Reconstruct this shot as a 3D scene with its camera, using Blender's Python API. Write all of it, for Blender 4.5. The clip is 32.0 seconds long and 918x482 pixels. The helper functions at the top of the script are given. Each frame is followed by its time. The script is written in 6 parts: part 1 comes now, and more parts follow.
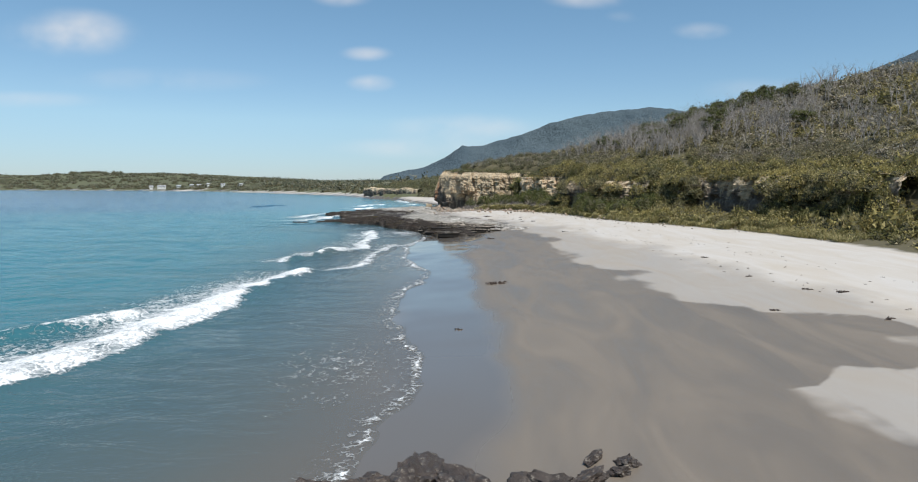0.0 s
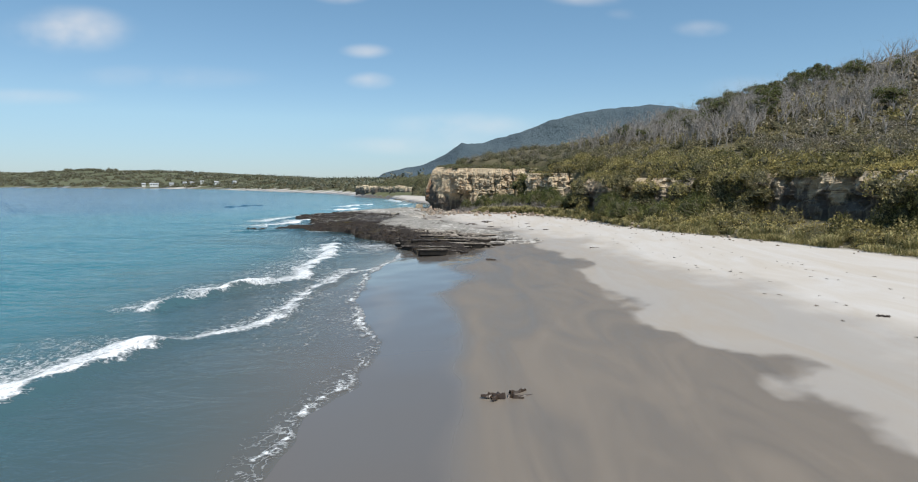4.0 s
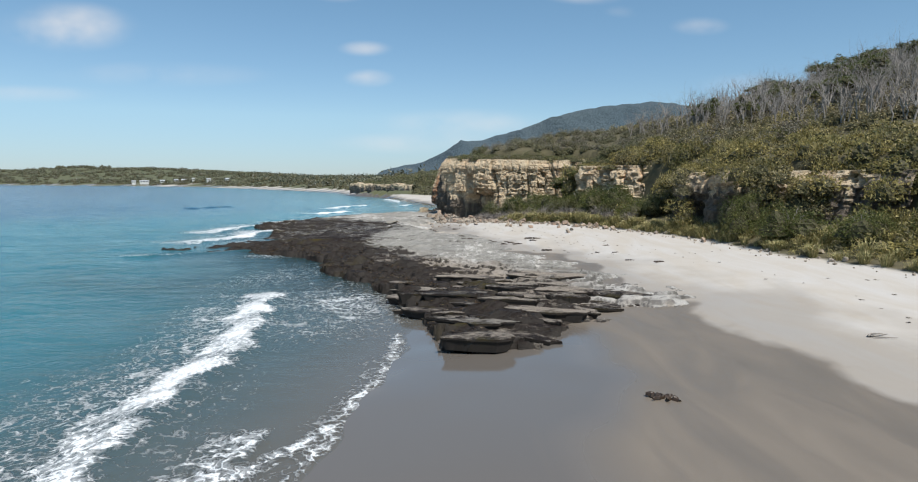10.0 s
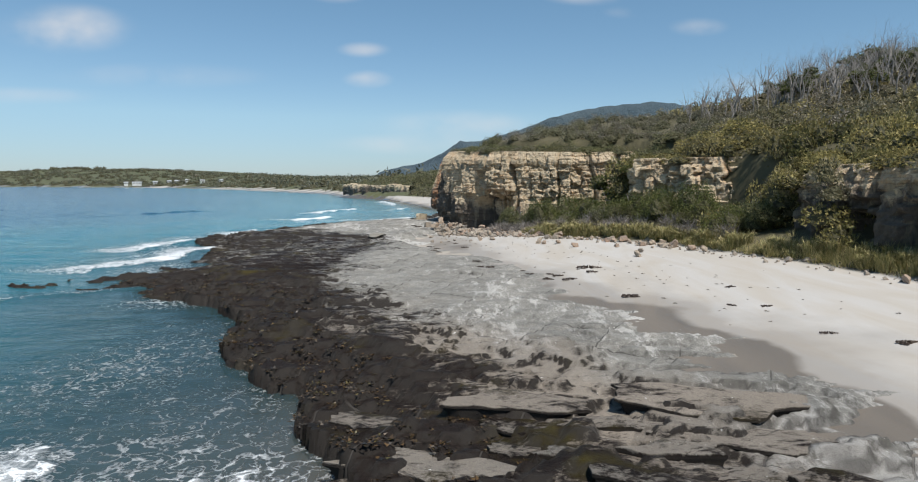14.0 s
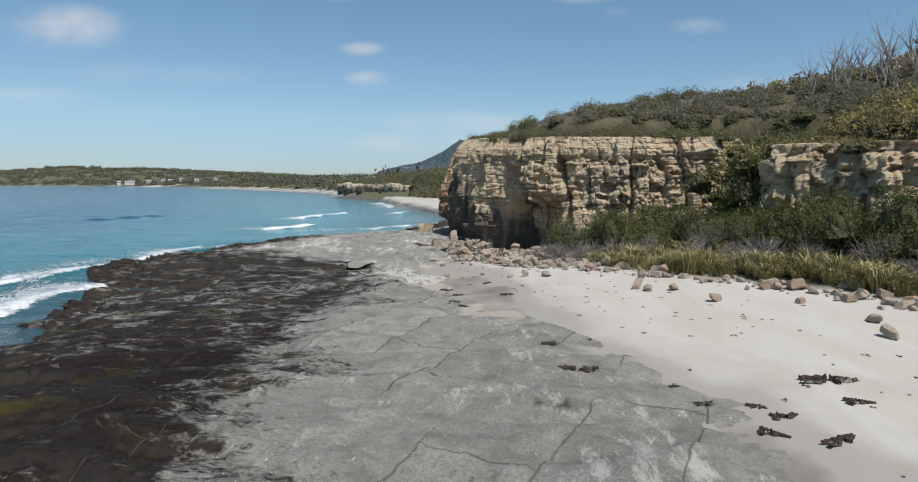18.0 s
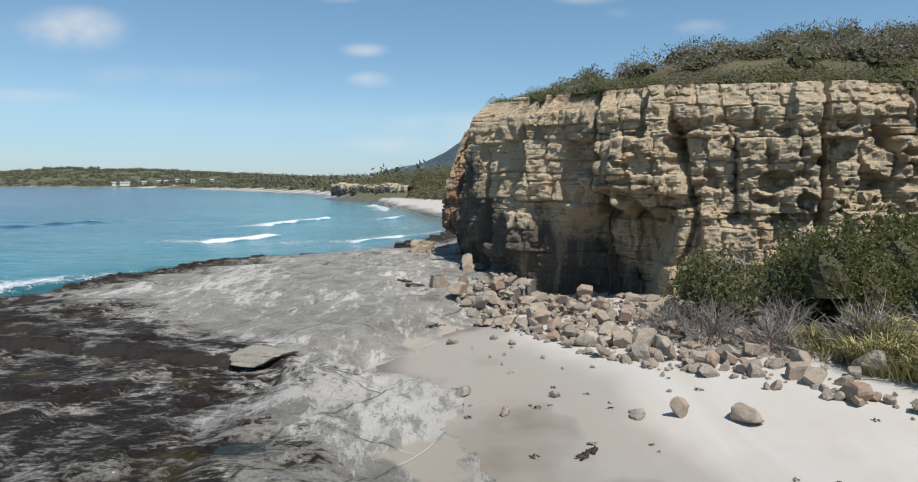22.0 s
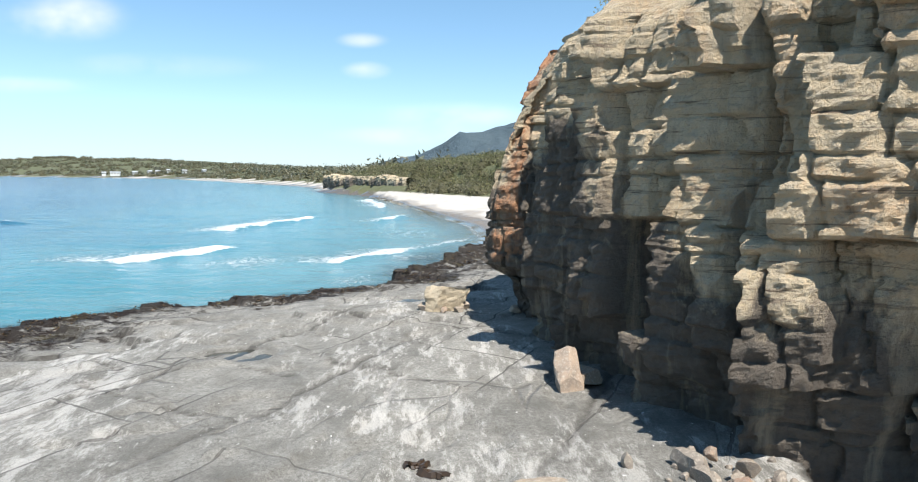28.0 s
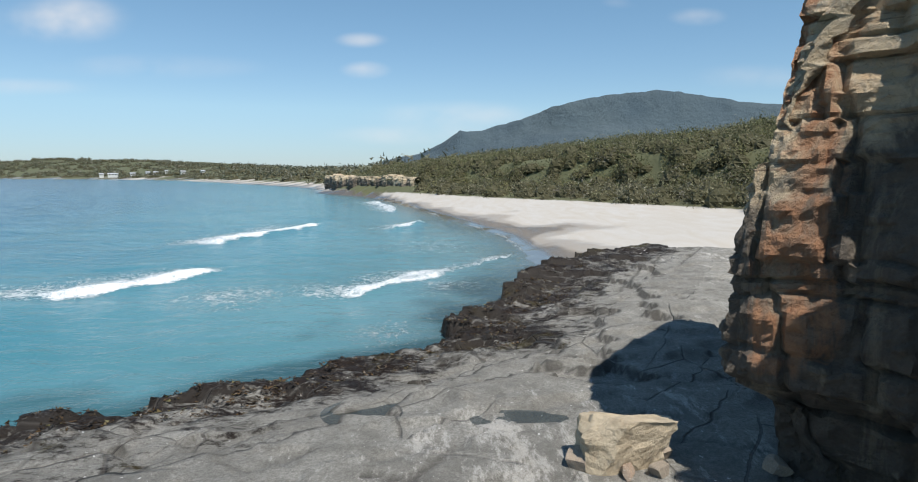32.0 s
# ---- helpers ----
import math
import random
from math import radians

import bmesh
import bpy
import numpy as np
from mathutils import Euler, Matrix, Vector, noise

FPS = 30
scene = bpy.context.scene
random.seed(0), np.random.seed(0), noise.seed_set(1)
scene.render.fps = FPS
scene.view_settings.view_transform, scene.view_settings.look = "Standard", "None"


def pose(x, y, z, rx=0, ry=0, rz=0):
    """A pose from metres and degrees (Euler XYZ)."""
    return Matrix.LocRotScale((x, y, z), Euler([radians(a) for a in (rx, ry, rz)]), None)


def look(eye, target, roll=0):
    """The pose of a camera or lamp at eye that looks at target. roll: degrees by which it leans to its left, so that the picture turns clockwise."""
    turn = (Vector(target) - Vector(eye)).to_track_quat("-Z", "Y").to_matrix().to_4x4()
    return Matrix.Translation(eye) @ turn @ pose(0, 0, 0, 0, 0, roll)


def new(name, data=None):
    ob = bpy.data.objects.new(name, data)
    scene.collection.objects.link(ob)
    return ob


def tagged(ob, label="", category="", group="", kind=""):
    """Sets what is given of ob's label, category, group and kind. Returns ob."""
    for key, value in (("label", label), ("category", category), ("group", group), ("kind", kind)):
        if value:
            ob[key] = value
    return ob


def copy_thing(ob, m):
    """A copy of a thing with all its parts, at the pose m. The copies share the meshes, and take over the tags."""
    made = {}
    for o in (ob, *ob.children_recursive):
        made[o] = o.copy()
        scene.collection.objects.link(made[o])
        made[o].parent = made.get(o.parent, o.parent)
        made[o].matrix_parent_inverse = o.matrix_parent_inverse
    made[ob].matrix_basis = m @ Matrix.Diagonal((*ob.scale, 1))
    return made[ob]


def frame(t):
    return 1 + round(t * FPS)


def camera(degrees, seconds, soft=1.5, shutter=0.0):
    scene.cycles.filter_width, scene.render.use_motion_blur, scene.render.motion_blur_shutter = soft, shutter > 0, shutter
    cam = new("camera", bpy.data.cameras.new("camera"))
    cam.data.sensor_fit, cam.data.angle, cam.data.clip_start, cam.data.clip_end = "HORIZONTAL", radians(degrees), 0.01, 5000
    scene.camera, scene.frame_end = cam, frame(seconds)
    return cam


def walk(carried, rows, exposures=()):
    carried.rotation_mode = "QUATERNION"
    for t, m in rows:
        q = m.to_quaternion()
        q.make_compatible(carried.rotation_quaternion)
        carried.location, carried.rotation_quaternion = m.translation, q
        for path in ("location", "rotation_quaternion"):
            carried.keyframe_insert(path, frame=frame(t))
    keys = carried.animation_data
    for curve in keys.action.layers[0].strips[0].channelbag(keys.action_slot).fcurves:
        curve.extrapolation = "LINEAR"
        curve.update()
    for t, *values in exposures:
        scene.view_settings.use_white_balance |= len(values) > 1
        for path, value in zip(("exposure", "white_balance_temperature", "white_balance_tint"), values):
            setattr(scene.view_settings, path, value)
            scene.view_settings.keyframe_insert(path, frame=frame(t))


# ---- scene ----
cam = camera(71.7, 32.0, soft=1.1)

PATH = [
    (0, (-0.41, 2.853, 5.74), (-0.402, 4.846, 5.571), 0.0),
    (0.5, (0.041, 5.266, 5.726), (0.049, 7.259, 5.555), 0.0),
    (1, (0.474, 7.721, 5.706), (0.482, 9.714, 5.536), 0.0),
    (1.5, (0.886, 10.214, 5.682), (0.893, 12.207, 5.513), -0.0),
    (2, (1.158, 12.783, 5.689), (1.165, 14.776, 5.521), -0.0),
    (2.5, (1.269, 15.262, 5.773), (1.276, 17.255, 5.602), -0.0),
    (3, (1.209, 17.689, 5.822), (1.217, 19.682, 5.648), -0.1),
    (3.5, (0.965, 20.078, 5.832), (0.974, 22.07, 5.657), -0.0),
    (5.5, (-1.023, 29.39, 5.797), (-1.012, 31.382, 5.615), 0.1),
    (6, (-1.591, 31.752, 5.803), (-1.578, 33.743, 5.619), 0.3),
    (6.5, (-2.077, 34.117, 5.832), (-2.061, 36.109, 5.648), 0.2),
    (7, (-2.419, 36.559, 5.864), (-2.403, 38.55, 5.679), 0.0),
    (7.5, (-2.632, 39.09, 5.869), (-2.615, 41.082, 5.684), 0.1),
    (8, (-2.661, 41.69, 5.867), (-2.646, 43.682, 5.68), 0.1),
    (8.5, (-2.607, 44.336, 5.837), (-2.591, 46.328, 5.652), 0.0),
    (9, (-2.465, 46.999, 5.814), (-2.45, 48.99, 5.63), 0.0),
    (9.5, (-2.253, 49.647, 5.768), (-2.239, 51.639, 5.587), 0.1),
    (10, (-2.02, 52.309, 5.749), (-2.006, 54.3, 5.566), 0.1),
    (10.5, (-1.808, 54.958, 5.731), (-1.793, 56.95, 5.546), 0.2),
    (11, (-1.672, 57.579, 5.693), (-1.656, 59.571, 5.51), 0.0),
    (11.5, (-1.554, 60.208, 5.676), (-1.539, 62.199, 5.493), 0.0),
    (12, (-1.486, 62.698, 5.633), (-1.471, 64.689, 5.452), -0.1),
    (12.5, (-1.552, 65.099, 5.588), (-1.539, 67.091, 5.408), -0.1),
    (13, (-1.86, 67.418, 5.586), (-1.845, 69.41, 5.407), -0.0),
    (13.5, (-2.38, 69.646, 5.605), (-2.363, 71.638, 5.424), -0.2),
    (14, (-2.779, 72.049, 5.594), (-2.762, 74.04, 5.414), 0.0),
    (14.5, (-3.233, 74.555, 5.616), (-3.217, 76.546, 5.433), -0.2),
    (15, (-3.653, 77.068, 5.635), (-3.635, 79.06, 5.457), 0.2),
    (15.5, (-4.024, 79.605, 5.662), (-4.007, 81.597, 5.483), 0.0),
    (17.5, (-4.524, 89.522, 5.684), (-4.506, 91.514, 5.501), 0.0),
    (18, (-4.269, 92.108, 5.67), (-4.25, 94.1, 5.487), -0.0),
    (18.5, (-3.976, 94.699, 5.627), (-3.957, 96.69, 5.445), -0.0),
    (19, (-3.698, 97.248, 5.573), (-3.682, 99.24, 5.392), 0.0),
    (19.5, (-3.515, 99.796, 5.55), (-3.499, 101.787, 5.368), 0.0),
    (20, (-3.491, 102.39, 5.509), (-3.475, 104.382, 5.328), -0.1),
    (20.5, (-3.631, 105.01, 5.451), (-3.616, 107.001, 5.27), -0.1),
    (21, (-3.964, 107.534, 5.364), (-3.951, 109.526, 5.185), -0.0),
    (21.5, (-4.393, 110.04, 5.278), (-4.38, 112.032, 5.099), 0.1),
    (22, (-4.802, 112.499, 5.242), (-4.789, 114.491, 5.063), 0.0),
    (22.5, (-5.188, 114.994, 5.227), (-5.173, 116.986, 5.048), 0.0),
    (23, (-5.405, 117.45, 5.28), (-5.39, 119.441, 5.094), -0.1),
    (23.5, (-5.421, 119.761, 5.286), (-5.405, 121.752, 5.099), -0.2),
    (24, (-5.3, 121.767, 5.309), (-5.282, 123.758, 5.12), -0.1),
    (24.5, (-5.13, 123.47, 5.351), (-5.115, 125.461, 5.158), -0.1),
    (26.5, (-5.312, 127.94, 5.35), (-5.291, 129.93, 5.153), 0.2),
    (27, (-5.615, 128.763, 5.33), (-5.593, 130.753, 5.134), 0.4),
    (27.5, (-6.055, 129.533, 5.336), (-6.031, 131.523, 5.137), 0.4),
    (28, (-6.572, 130.345, 5.393), (-6.549, 132.334, 5.188), 0.3),
    (28.5, (-7.152, 131.222, 5.412), (-7.129, 133.211, 5.207), 0.3),
    (29, (-7.695, 132.202, 5.438), (-7.672, 134.191, 5.23), 0.2),
    (29.5, (-8.176, 133.357, 5.47), (-8.155, 135.346, 5.262), -0.0),
    (30, (-8.62, 134.65, 5.511), (-8.599, 136.639, 5.3), -0.1),
    (30.5, (-8.962, 136.085, 5.546), (-8.943, 138.074, 5.33), -0.5),
    (31, (-9.179, 137.667, 5.531), (-9.16, 139.655, 5.317), -0.5),
    (31.5, (-9.267, 139.303, 5.539), (-9.252, 141.291, 5.321), -0.6),
    (32, (-9.263, 141.022, 5.445), (-9.241, 143.011, 5.237), -0.1),
]

# Exposure follows the clip's camera, which opens up near the cliff.
walk(cam, [(t, look(e, g, r)) for t, e, g, r in PATH],
     exposures=[(0, 0.08), (10, 0.08), (13, 0.03), (15, -0.06), (17, -0.10), (20, -0.10), (21, -0.06), (23, 0.24), (24.5, 0.50), (26.5, 0.74), (28.5, 0.70), (30, 0.44), (31, 0.36), (32, 0.14)])

# ------------------------------------------------------------------ light
SUN_AZ = (0.53, -0.848)      # towards the sun, on the ground
SUN_EL = 60.0
sun_data = bpy.data.lights.new("sun", "SUN")
sun_data.energy, sun_data.angle, sun_data.color = 5.0, radians(0.5), (1.0, 0.96, 0.90)
sun = new("sun", sun_data)
sun_dir = Vector((SUN_AZ[0] * math.cos(radians(SUN_EL)), SUN_AZ[1] * math.cos(radians(SUN_EL)), math.sin(radians(SUN_EL))))
sun.rotation_mode = "QUATERNION"
sun.rotation_quaternion = sun_dir.to_track_quat("Z", "Y")
sun.location = (0, 60, 80)

world = bpy.data.worlds.new("sky")
scene.world = world
world.use_nodes = True
wn, wl = world.node_tree.nodes, world.node_tree.links
wn.clear()
w_out = wn.new("ShaderNodeOutputWorld")
w_bg = wn.new("ShaderNodeBackground")
w_sky = wn.new("ShaderNodeTexSky")
w_sky.sky_type, w_sky.sun_disc = "NISHITA", False
w_sky.sun_elevation, w_sky.sun_rotation = radians(SUN_EL), math.atan2(SUN_AZ[0], SUN_AZ[1])
w_sky.air_density, w_sky.dust_density, w_sky.ozone_density = 1.0, 0.0, 3.0
w_bg.inputs["Strength"].default_value = 0.099
w_co = wn.new("ShaderNodeTexCoord")


def wmath(op, a, b=None):
    n = wn.new("ShaderNodeMath")
    n.operation = op
    for i, v in enumerate((a, b)):
        if v is None:
            continue
        if isinstance(v, (int, float)):
            n.inputs[i].default_value = v
        else:
            wl.new(v, n.inputs[i])
    return n.outputs[0]


w_sep = wn.new("ShaderNodeSeparateXYZ")
wl.new(w_co.outputs["Generated"], w_sep.inputs[0])
w_y = wmath("MAXIMUM", w_sep.outputs["Y"], 0.05)
w_u = wmath("DIVIDE", w_sep.outputs["X"], w_y)
w_v = wmath("DIVIDE", w_sep.outputs["Z"], w_y)
w_map = wn.new("ShaderNodeCombineXYZ")
wl.new(w_u, w_map.inputs[0])
wl.new(w_v, w_map.inputs[1])
w_n = wn.new("ShaderNodeTexNoise")
w_n.inputs["Scale"].default_value, w_n.inputs["Detail"].default_value, w_n.inputs["Roughness"].default_value = 8.0, 3.5, 0.5
w_stretch = wn.new("ShaderNodeMapping")
w_stretch.inputs["Scale"].default_value = (1.0, 1.5, 1.0)
wl.new(w_map.outputs[0], w_stretch.inputs["Vector"])
wl.new(w_stretch.outputs[0], w_n.inputs["Vector"])
# small fair-weather clouds: bearing, height (both as slopes), half sizes, density
CLOUDS = [(-0.590, 0.236, 0.100, 0.036, 0.62), (-0.132, 0.160, 0.038, 0.014, 0.5), (-0.138, 0.205, 0.040, 0.012, 0.35),
          (0.377, 0.240, 0.045, 0.014, 0.35), (0.205, 0.288, 0.070, 0.016, 0.4), (-0.175, 0.288, 0.045, 0.014, 0.35),
          (-0.45, 0.165, 0.16, 0.02, 0.16), (-0.70, 0.135, 0.18, 0.014, 0.2), (0.02, 0.092, 0.16, 0.022, 0.3),
          (-0.05, 0.062, 0.14, 0.018, 0.28), (0.47, 0.150, 0.10, 0.02, 0.15), (0.26, 0.262, 0.03, 0.010, 0.15)]
mask = None
for cu, cv, a, b, dens in CLOUDS:
    du = wmath("DIVIDE", wmath("SUBTRACT", w_u, cu), a)
    dv = wmath("DIVIDE", wmath("SUBTRACT", w_v, cv), b)
    r2 = wmath("ADD", wmath("MULTIPLY", du, du), wmath("MULTIPLY", dv, dv))
    soft_r = wmath("MAXIMUM", wmath("SUBTRACT", 1.0, wmath("MULTIPLY", r2, 0.7)), 0.0)
    puff = wmath("MULTIPLY", wmath("MULTIPLY", soft_r, soft_r), dens * 0.8)
    mask = puff if mask is None else wmath("ADD", mask, puff)
w_fluff = wmath("MULTIPLY", mask, wmath("MAXIMUM", wmath("SUBTRACT", wmath("MULTIPLY", w_n.outputs[0], 5.6), 1.95), 0.0))
w_mask = wmath("MINIMUM", w_fluff, 0.55)
w_tint = wn.new("ShaderNodeMix")
w_tint.data_type, w_tint.blend_type = "RGBA", "MULTIPLY"
w_tint.inputs["Factor"].default_value = 1.0
wl.new(w_sky.outputs[0], w_tint.inputs[6])
w_low = wn.new("ShaderNodeValToRGB")
w_low.color_ramp.elements[0].position, w_low.color_ramp.elements[0].color = 0.0, (0.51, 0.645, 0.93, 1)
w_low.color_ramp.elements[1].position, w_low.color_ramp.elements[1].color = 0.35, (1.0, 1.19, 1.12, 1)
w_step = w_low.color_ramp.elements.new(0.10)
w_step.color = (0.92, 1.02, 1.07, 1)
wl.new(w_sep.outputs["Z"], w_low.inputs[0])
wl.new(w_low.outputs[0], w_tint.inputs[7])
w_mix = wn.new("ShaderNodeMix")
w_mix.data_type = "RGBA"
wl.new(w_mask, w_mix.inputs["Factor"])
wl.new(w_tint.outputs[2], w_mix.inputs[6])
w_mix.inputs[7].default_value = (8.2, 8.0, 7.9, 1)
wl.new(w_mix.outputs[2], w_bg.inputs["Color"])
wl.new(w_bg.outputs[0], w_out.inputs["Surface"])

# ------------------------------------------------------------------ noise on arrays


def hsh(ix, iy, iz):
    h = (ix * 374761393 + iy * 668265263 + iz * 1440662683) & 0xFFFFFFFF
    h = ((h ^ (h >> 13)) * 1274126177) & 0xFFFFFFFF
    h = ((h ^ (h >> 15)) * 2246822519) & 0xFFFFFFFF
    return ((h ^ (h >> 16)) & 0xFFFF) / 65535.0


def vnoise(x, y, z=0.0):
    """Value noise from 0 to 1 on arrays."""
    x, y, z = np.broadcast_arrays(np.asarray(x, float), np.asarray(y, float), np.asarray(z, float))
    ix, iy, iz = (np.floor(a).astype(np.int64) for a in (x, y, z))
    fx, fy, fz = x - ix, y - iy, z - iz
    fx, fy, fz = (f * f * (3 - 2 * f) for f in (fx, fy, fz))
    out = 0.0
    for dz in (0, 1):
        wz = fz if dz else 1 - fz
        for dy in (0, 1):
            wy = fy if dy else 1 - fy
            out = out + wz * wy * (hsh(ix, iy + dy, iz + dz) * (1 - fx) + hsh(ix + 1, iy + dy, iz + dz) * fx)
    return out


def fbm(x, y, z=0.0, octaves=4, gain=0.5):
    total, amp, norm = 0.0, 1.0, 0.0
    for o in range(octaves):
        k = 2.03 ** o
        total = total + amp * vnoise(np.asarray(x) * k + 17.3 * o, np.asarray(y) * k - 9.1 * o, np.asarray(z) * k + 3.7 * o)
        norm += amp
        amp *= gain
    return total / norm


def smooth(a, b, x):
    t = np.clip((x - a) / (b - a), 0, 1)
    return t * t * (3 - 2 * t)


def line_dist(px, py, line):
    """Distance to a polyline."""
    best = np.full(np.shape(px), 1e12)
    for (ax, ay), (bx, by) in zip(line[:-1], line[1:]):
        dx, dy = bx - ax, by - ay
        t = np.clip(((px - ax) * dx + (py - ay) * dy) / (dx * dx + dy * dy), 0, 1)
        best = np.minimum(best, (px - ax - t * dx) ** 2 + (py - ay - t * dy) ** 2)
    return np.sqrt(best)


def inside(px, py, poly):
    c = np.zeros(np.shape(px), bool)
    for (ax, ay), (bx, by) in zip(poly, poly[1:] + poly[:1]):
        if ay == by:
            continue
        c ^= ((ay > py) != (by > py)) & (px < (bx - ax) * (py - ay) / (by - ay) + ax)
    return c


def signed(px, py, line):
    """Distance to a coastwise line, positive on its inland side."""
    poly = list(line) + [(9000, 9000), (9000, -9000)]
    return np.where(inside(px, py, poly), 1.0, -1.0) * line_dist(px, py, line)


# ------------------------------------------------------------------ plan
FAR = [(-115, 500), (-200, 650), (-330, 860), (-500, 1000), (-800, 1150), (-1500, 1500), (-4000, 2600), (-8000, 4000)]
COAST = [(-60, -3000), (-8, -200), (-4, -60), (-2.8, 0), (-2.6, 15), (-2.0, 25), (-2.8, 45), (-4.6, 58), (-4.0, 70), (-3, 80), (-4, 90), (-6, 100),
         (-9, 112), (-10, 125), (-8, 140), (-7, 155), (-5.5, 168), (-3.6, 181), (-4.6, 198), (-10, 222), (-20, 266), (-29, 300),
         (-48, 335), (-60, 390), (-82, 440)] + FAR
VEG = [(120, -3000), (48, -200), (36, -40), (29.5, 20), (28.5, 42), (28.5, 55), (25.5, 69), (20.5, 80), (17.6, 89), (16.6, 100), (14.6, 107), (11.5, 115),
       (7.6, 119.5), (4.2, 124), (2.4, 130), (0.5, 134.5), (-2.4, 140), (-4.4, 145.5), (-4.4, 149.5), (-1, 153.5), (6, 161), (14, 182),
       (23, 210), (10, 232), (-1.5, 248), (-12, 268), (-25, 290), (-44, 330), (-54, 392), (-74, 446)] + [(x + 9, y + 7) for x, y in FAR]
BLUFF = [(140, -3000), (60, -200), (48, -40), (39, 20), (37, 45), (35, 58), (33.5, 68), (31.5, 78), (27, 88), (21.5, 96), (18.7, 104), (18.2, 112), (16.5, 119),
         (12.8, 123.4), (14.6, 128.6), (11.6, 131.6), (8, 132.5), (3.8, 134.2), (0, 136.4), (-2.5, 140), (-4.4, 145.5), (-5.2, 149.8),
         (-3.2, 152.2), (0.5, 155), (7, 161), (16, 182), (28, 212), (15, 237), (3, 254), (-8, 275), (-22, 294), (-42, 332), (-51, 394),
         (-70, 450)] + [(x + 22, y + 16) for x, y in FAR]
PLAT = [(-2.4, 73.2), (-3.2, 77.5), (-4.6, 81), (-4.9, 83.5), (-6.2, 85.5), (-7.4, 88.2), (-9.8, 91.2), (-11.4, 94.6), (-11.2, 97), (-13.2, 99.5),
        (-18.6, 103.4), (-26, 105.6), (-31, 110), (-26, 112.6), (-21.5, 118), (-22.5, 124), (-27, 131.5), (-24.5, 140), (-22.3, 146), (-20.8, 151.5),
        (-15.2, 156.2), (-12, 159), (-9.2, 160.6), (-9.8, 163), (-7.8, 166), (-6.3, 170.8), (-4, 177), (-0.3, 182.5), (8, 185), (9, 172),
        (3, 159), (-1.5, 152), (-2, 145), (-1, 140), (-3.5, 134), (-4.8, 129), (-3.2, 121), (-1.4, 115), (0.8, 110.5), (3.2, 104.5), (4.6, 99), (6, 95),
        (7.2, 89), (9.2, 83.5), (9.2, 78.8), (5.5, 76.8), (2.4, 75.2), (0.8, 72.6)]


def rim_height(x, y):
    """Height of the bluff's rim along the coast."""
    z = np.interp(y, [-200, 40, 70, 100, 122, 135, 150, 160, 190, 240, 300, 400, 700], [6, 6.5, 7.2, 7.4, 7.8, 8.75, 9.4, 8.6, 8.5, 9, 7.0, 7, 6])
    return z


def ground_height(x, y):
    dc, dv, db = signed(x, y, COAST), signed(x, y, VEG), signed(x, y, BLUFF)
    dc = dc + (fbm(x * 0.22, y * 0.16, 6.0, 3) - 0.5) * 2.2 * smooth(14, 4, np.abs(dc))
    sea = np.maximum(-8.0, np.where(dc < 0, dc * 0.055, 0.0))
    r = np.clip(dc, 0, None) / (np.clip(dc, 0, None) + np.clip(-dv, 0, None) + 0.01)
    sand = 1.55 * r ** 0.9 * np.interp(y, [118, 132, 139, 172, 184], [1, 0.75, 0.2, 0.2, 1])
    sand = sand + (fbm(x * 0.25, y * 0.25) - 0.5) * 0.10 * smooth(1, 6, dc)
    talus = np.interp(y, [125, 133, 158, 170], [1.4, 0.3, 0.3, 1.4]) * np.clip(dv, 0, None) / (np.clip(dv, 0, None) + np.clip(-db, 0, None) + 0.3) * (dv > 0)
    z = np.where(dc < 0, sea, sand + talus)
    zr = rim_height(x, y)
    wide = np.interp(y, [-50, 40, 90, 120, 160, 175], [5, 4.5, 3.0, 2.2, 2.2, 9]) * np.where(y > 300, 2.0, 1.0)
    start = np.interp(y, [126, 131, 160, 170], [0.6, 3.4, 3.4, 0.6])
    rise = smooth(start, start + wide, db)
    slope = np.interp(y, [-100, 100, 122, 138, 152, 175, 260, 420], [0.31, 0.335, 0.39, 0.32, 0.24, 0.26, 0.17, 0.11])
    cap = np.interp(y, [150, 260, 400, 900], [48, 30, 42, 52])
    d = np.clip(db - wide, 0, None)
    hill = cap * (1 - np.exp(-slope * d / cap)) + (fbm(x * 0.03, y * 0.03) - 0.5) * 5 * smooth(4, 40, d)
    hill = hill + (fbm(x * 0.004, y * 0.004, 3.0) - 0.5) * 26 * smooth(60, 300, d) * smooth(300, 700, y)
    z = np.where(db > 0, np.maximum(z, np.interp(y, [125, 133, 158, 170], [2.9, 0.5, 0.5, 2.9])) * (1 - rise) + zr * rise + hill, z)
    # the far hills sink towards the head of the bay
    bearing = x / np.maximum(y, 1.0)
    crown = np.interp(bearing, [-0.9, -0.62, -0.48, -0.36, -0.21, -0.06, 0.03, 0.2], [0.030, 0.030, 0.026, 0.019, 0.011, 0.012, 0.03, 0.3])
    crown = crown * y * (1 + (fbm(x * 0.006, y * 0.006, 5.0, 4) - 0.5) * 0.35)
    return np.where(y > 395, np.minimum(z, np.maximum(crown, 2.0)), z)


# ------------------------------------------------------------------ materials


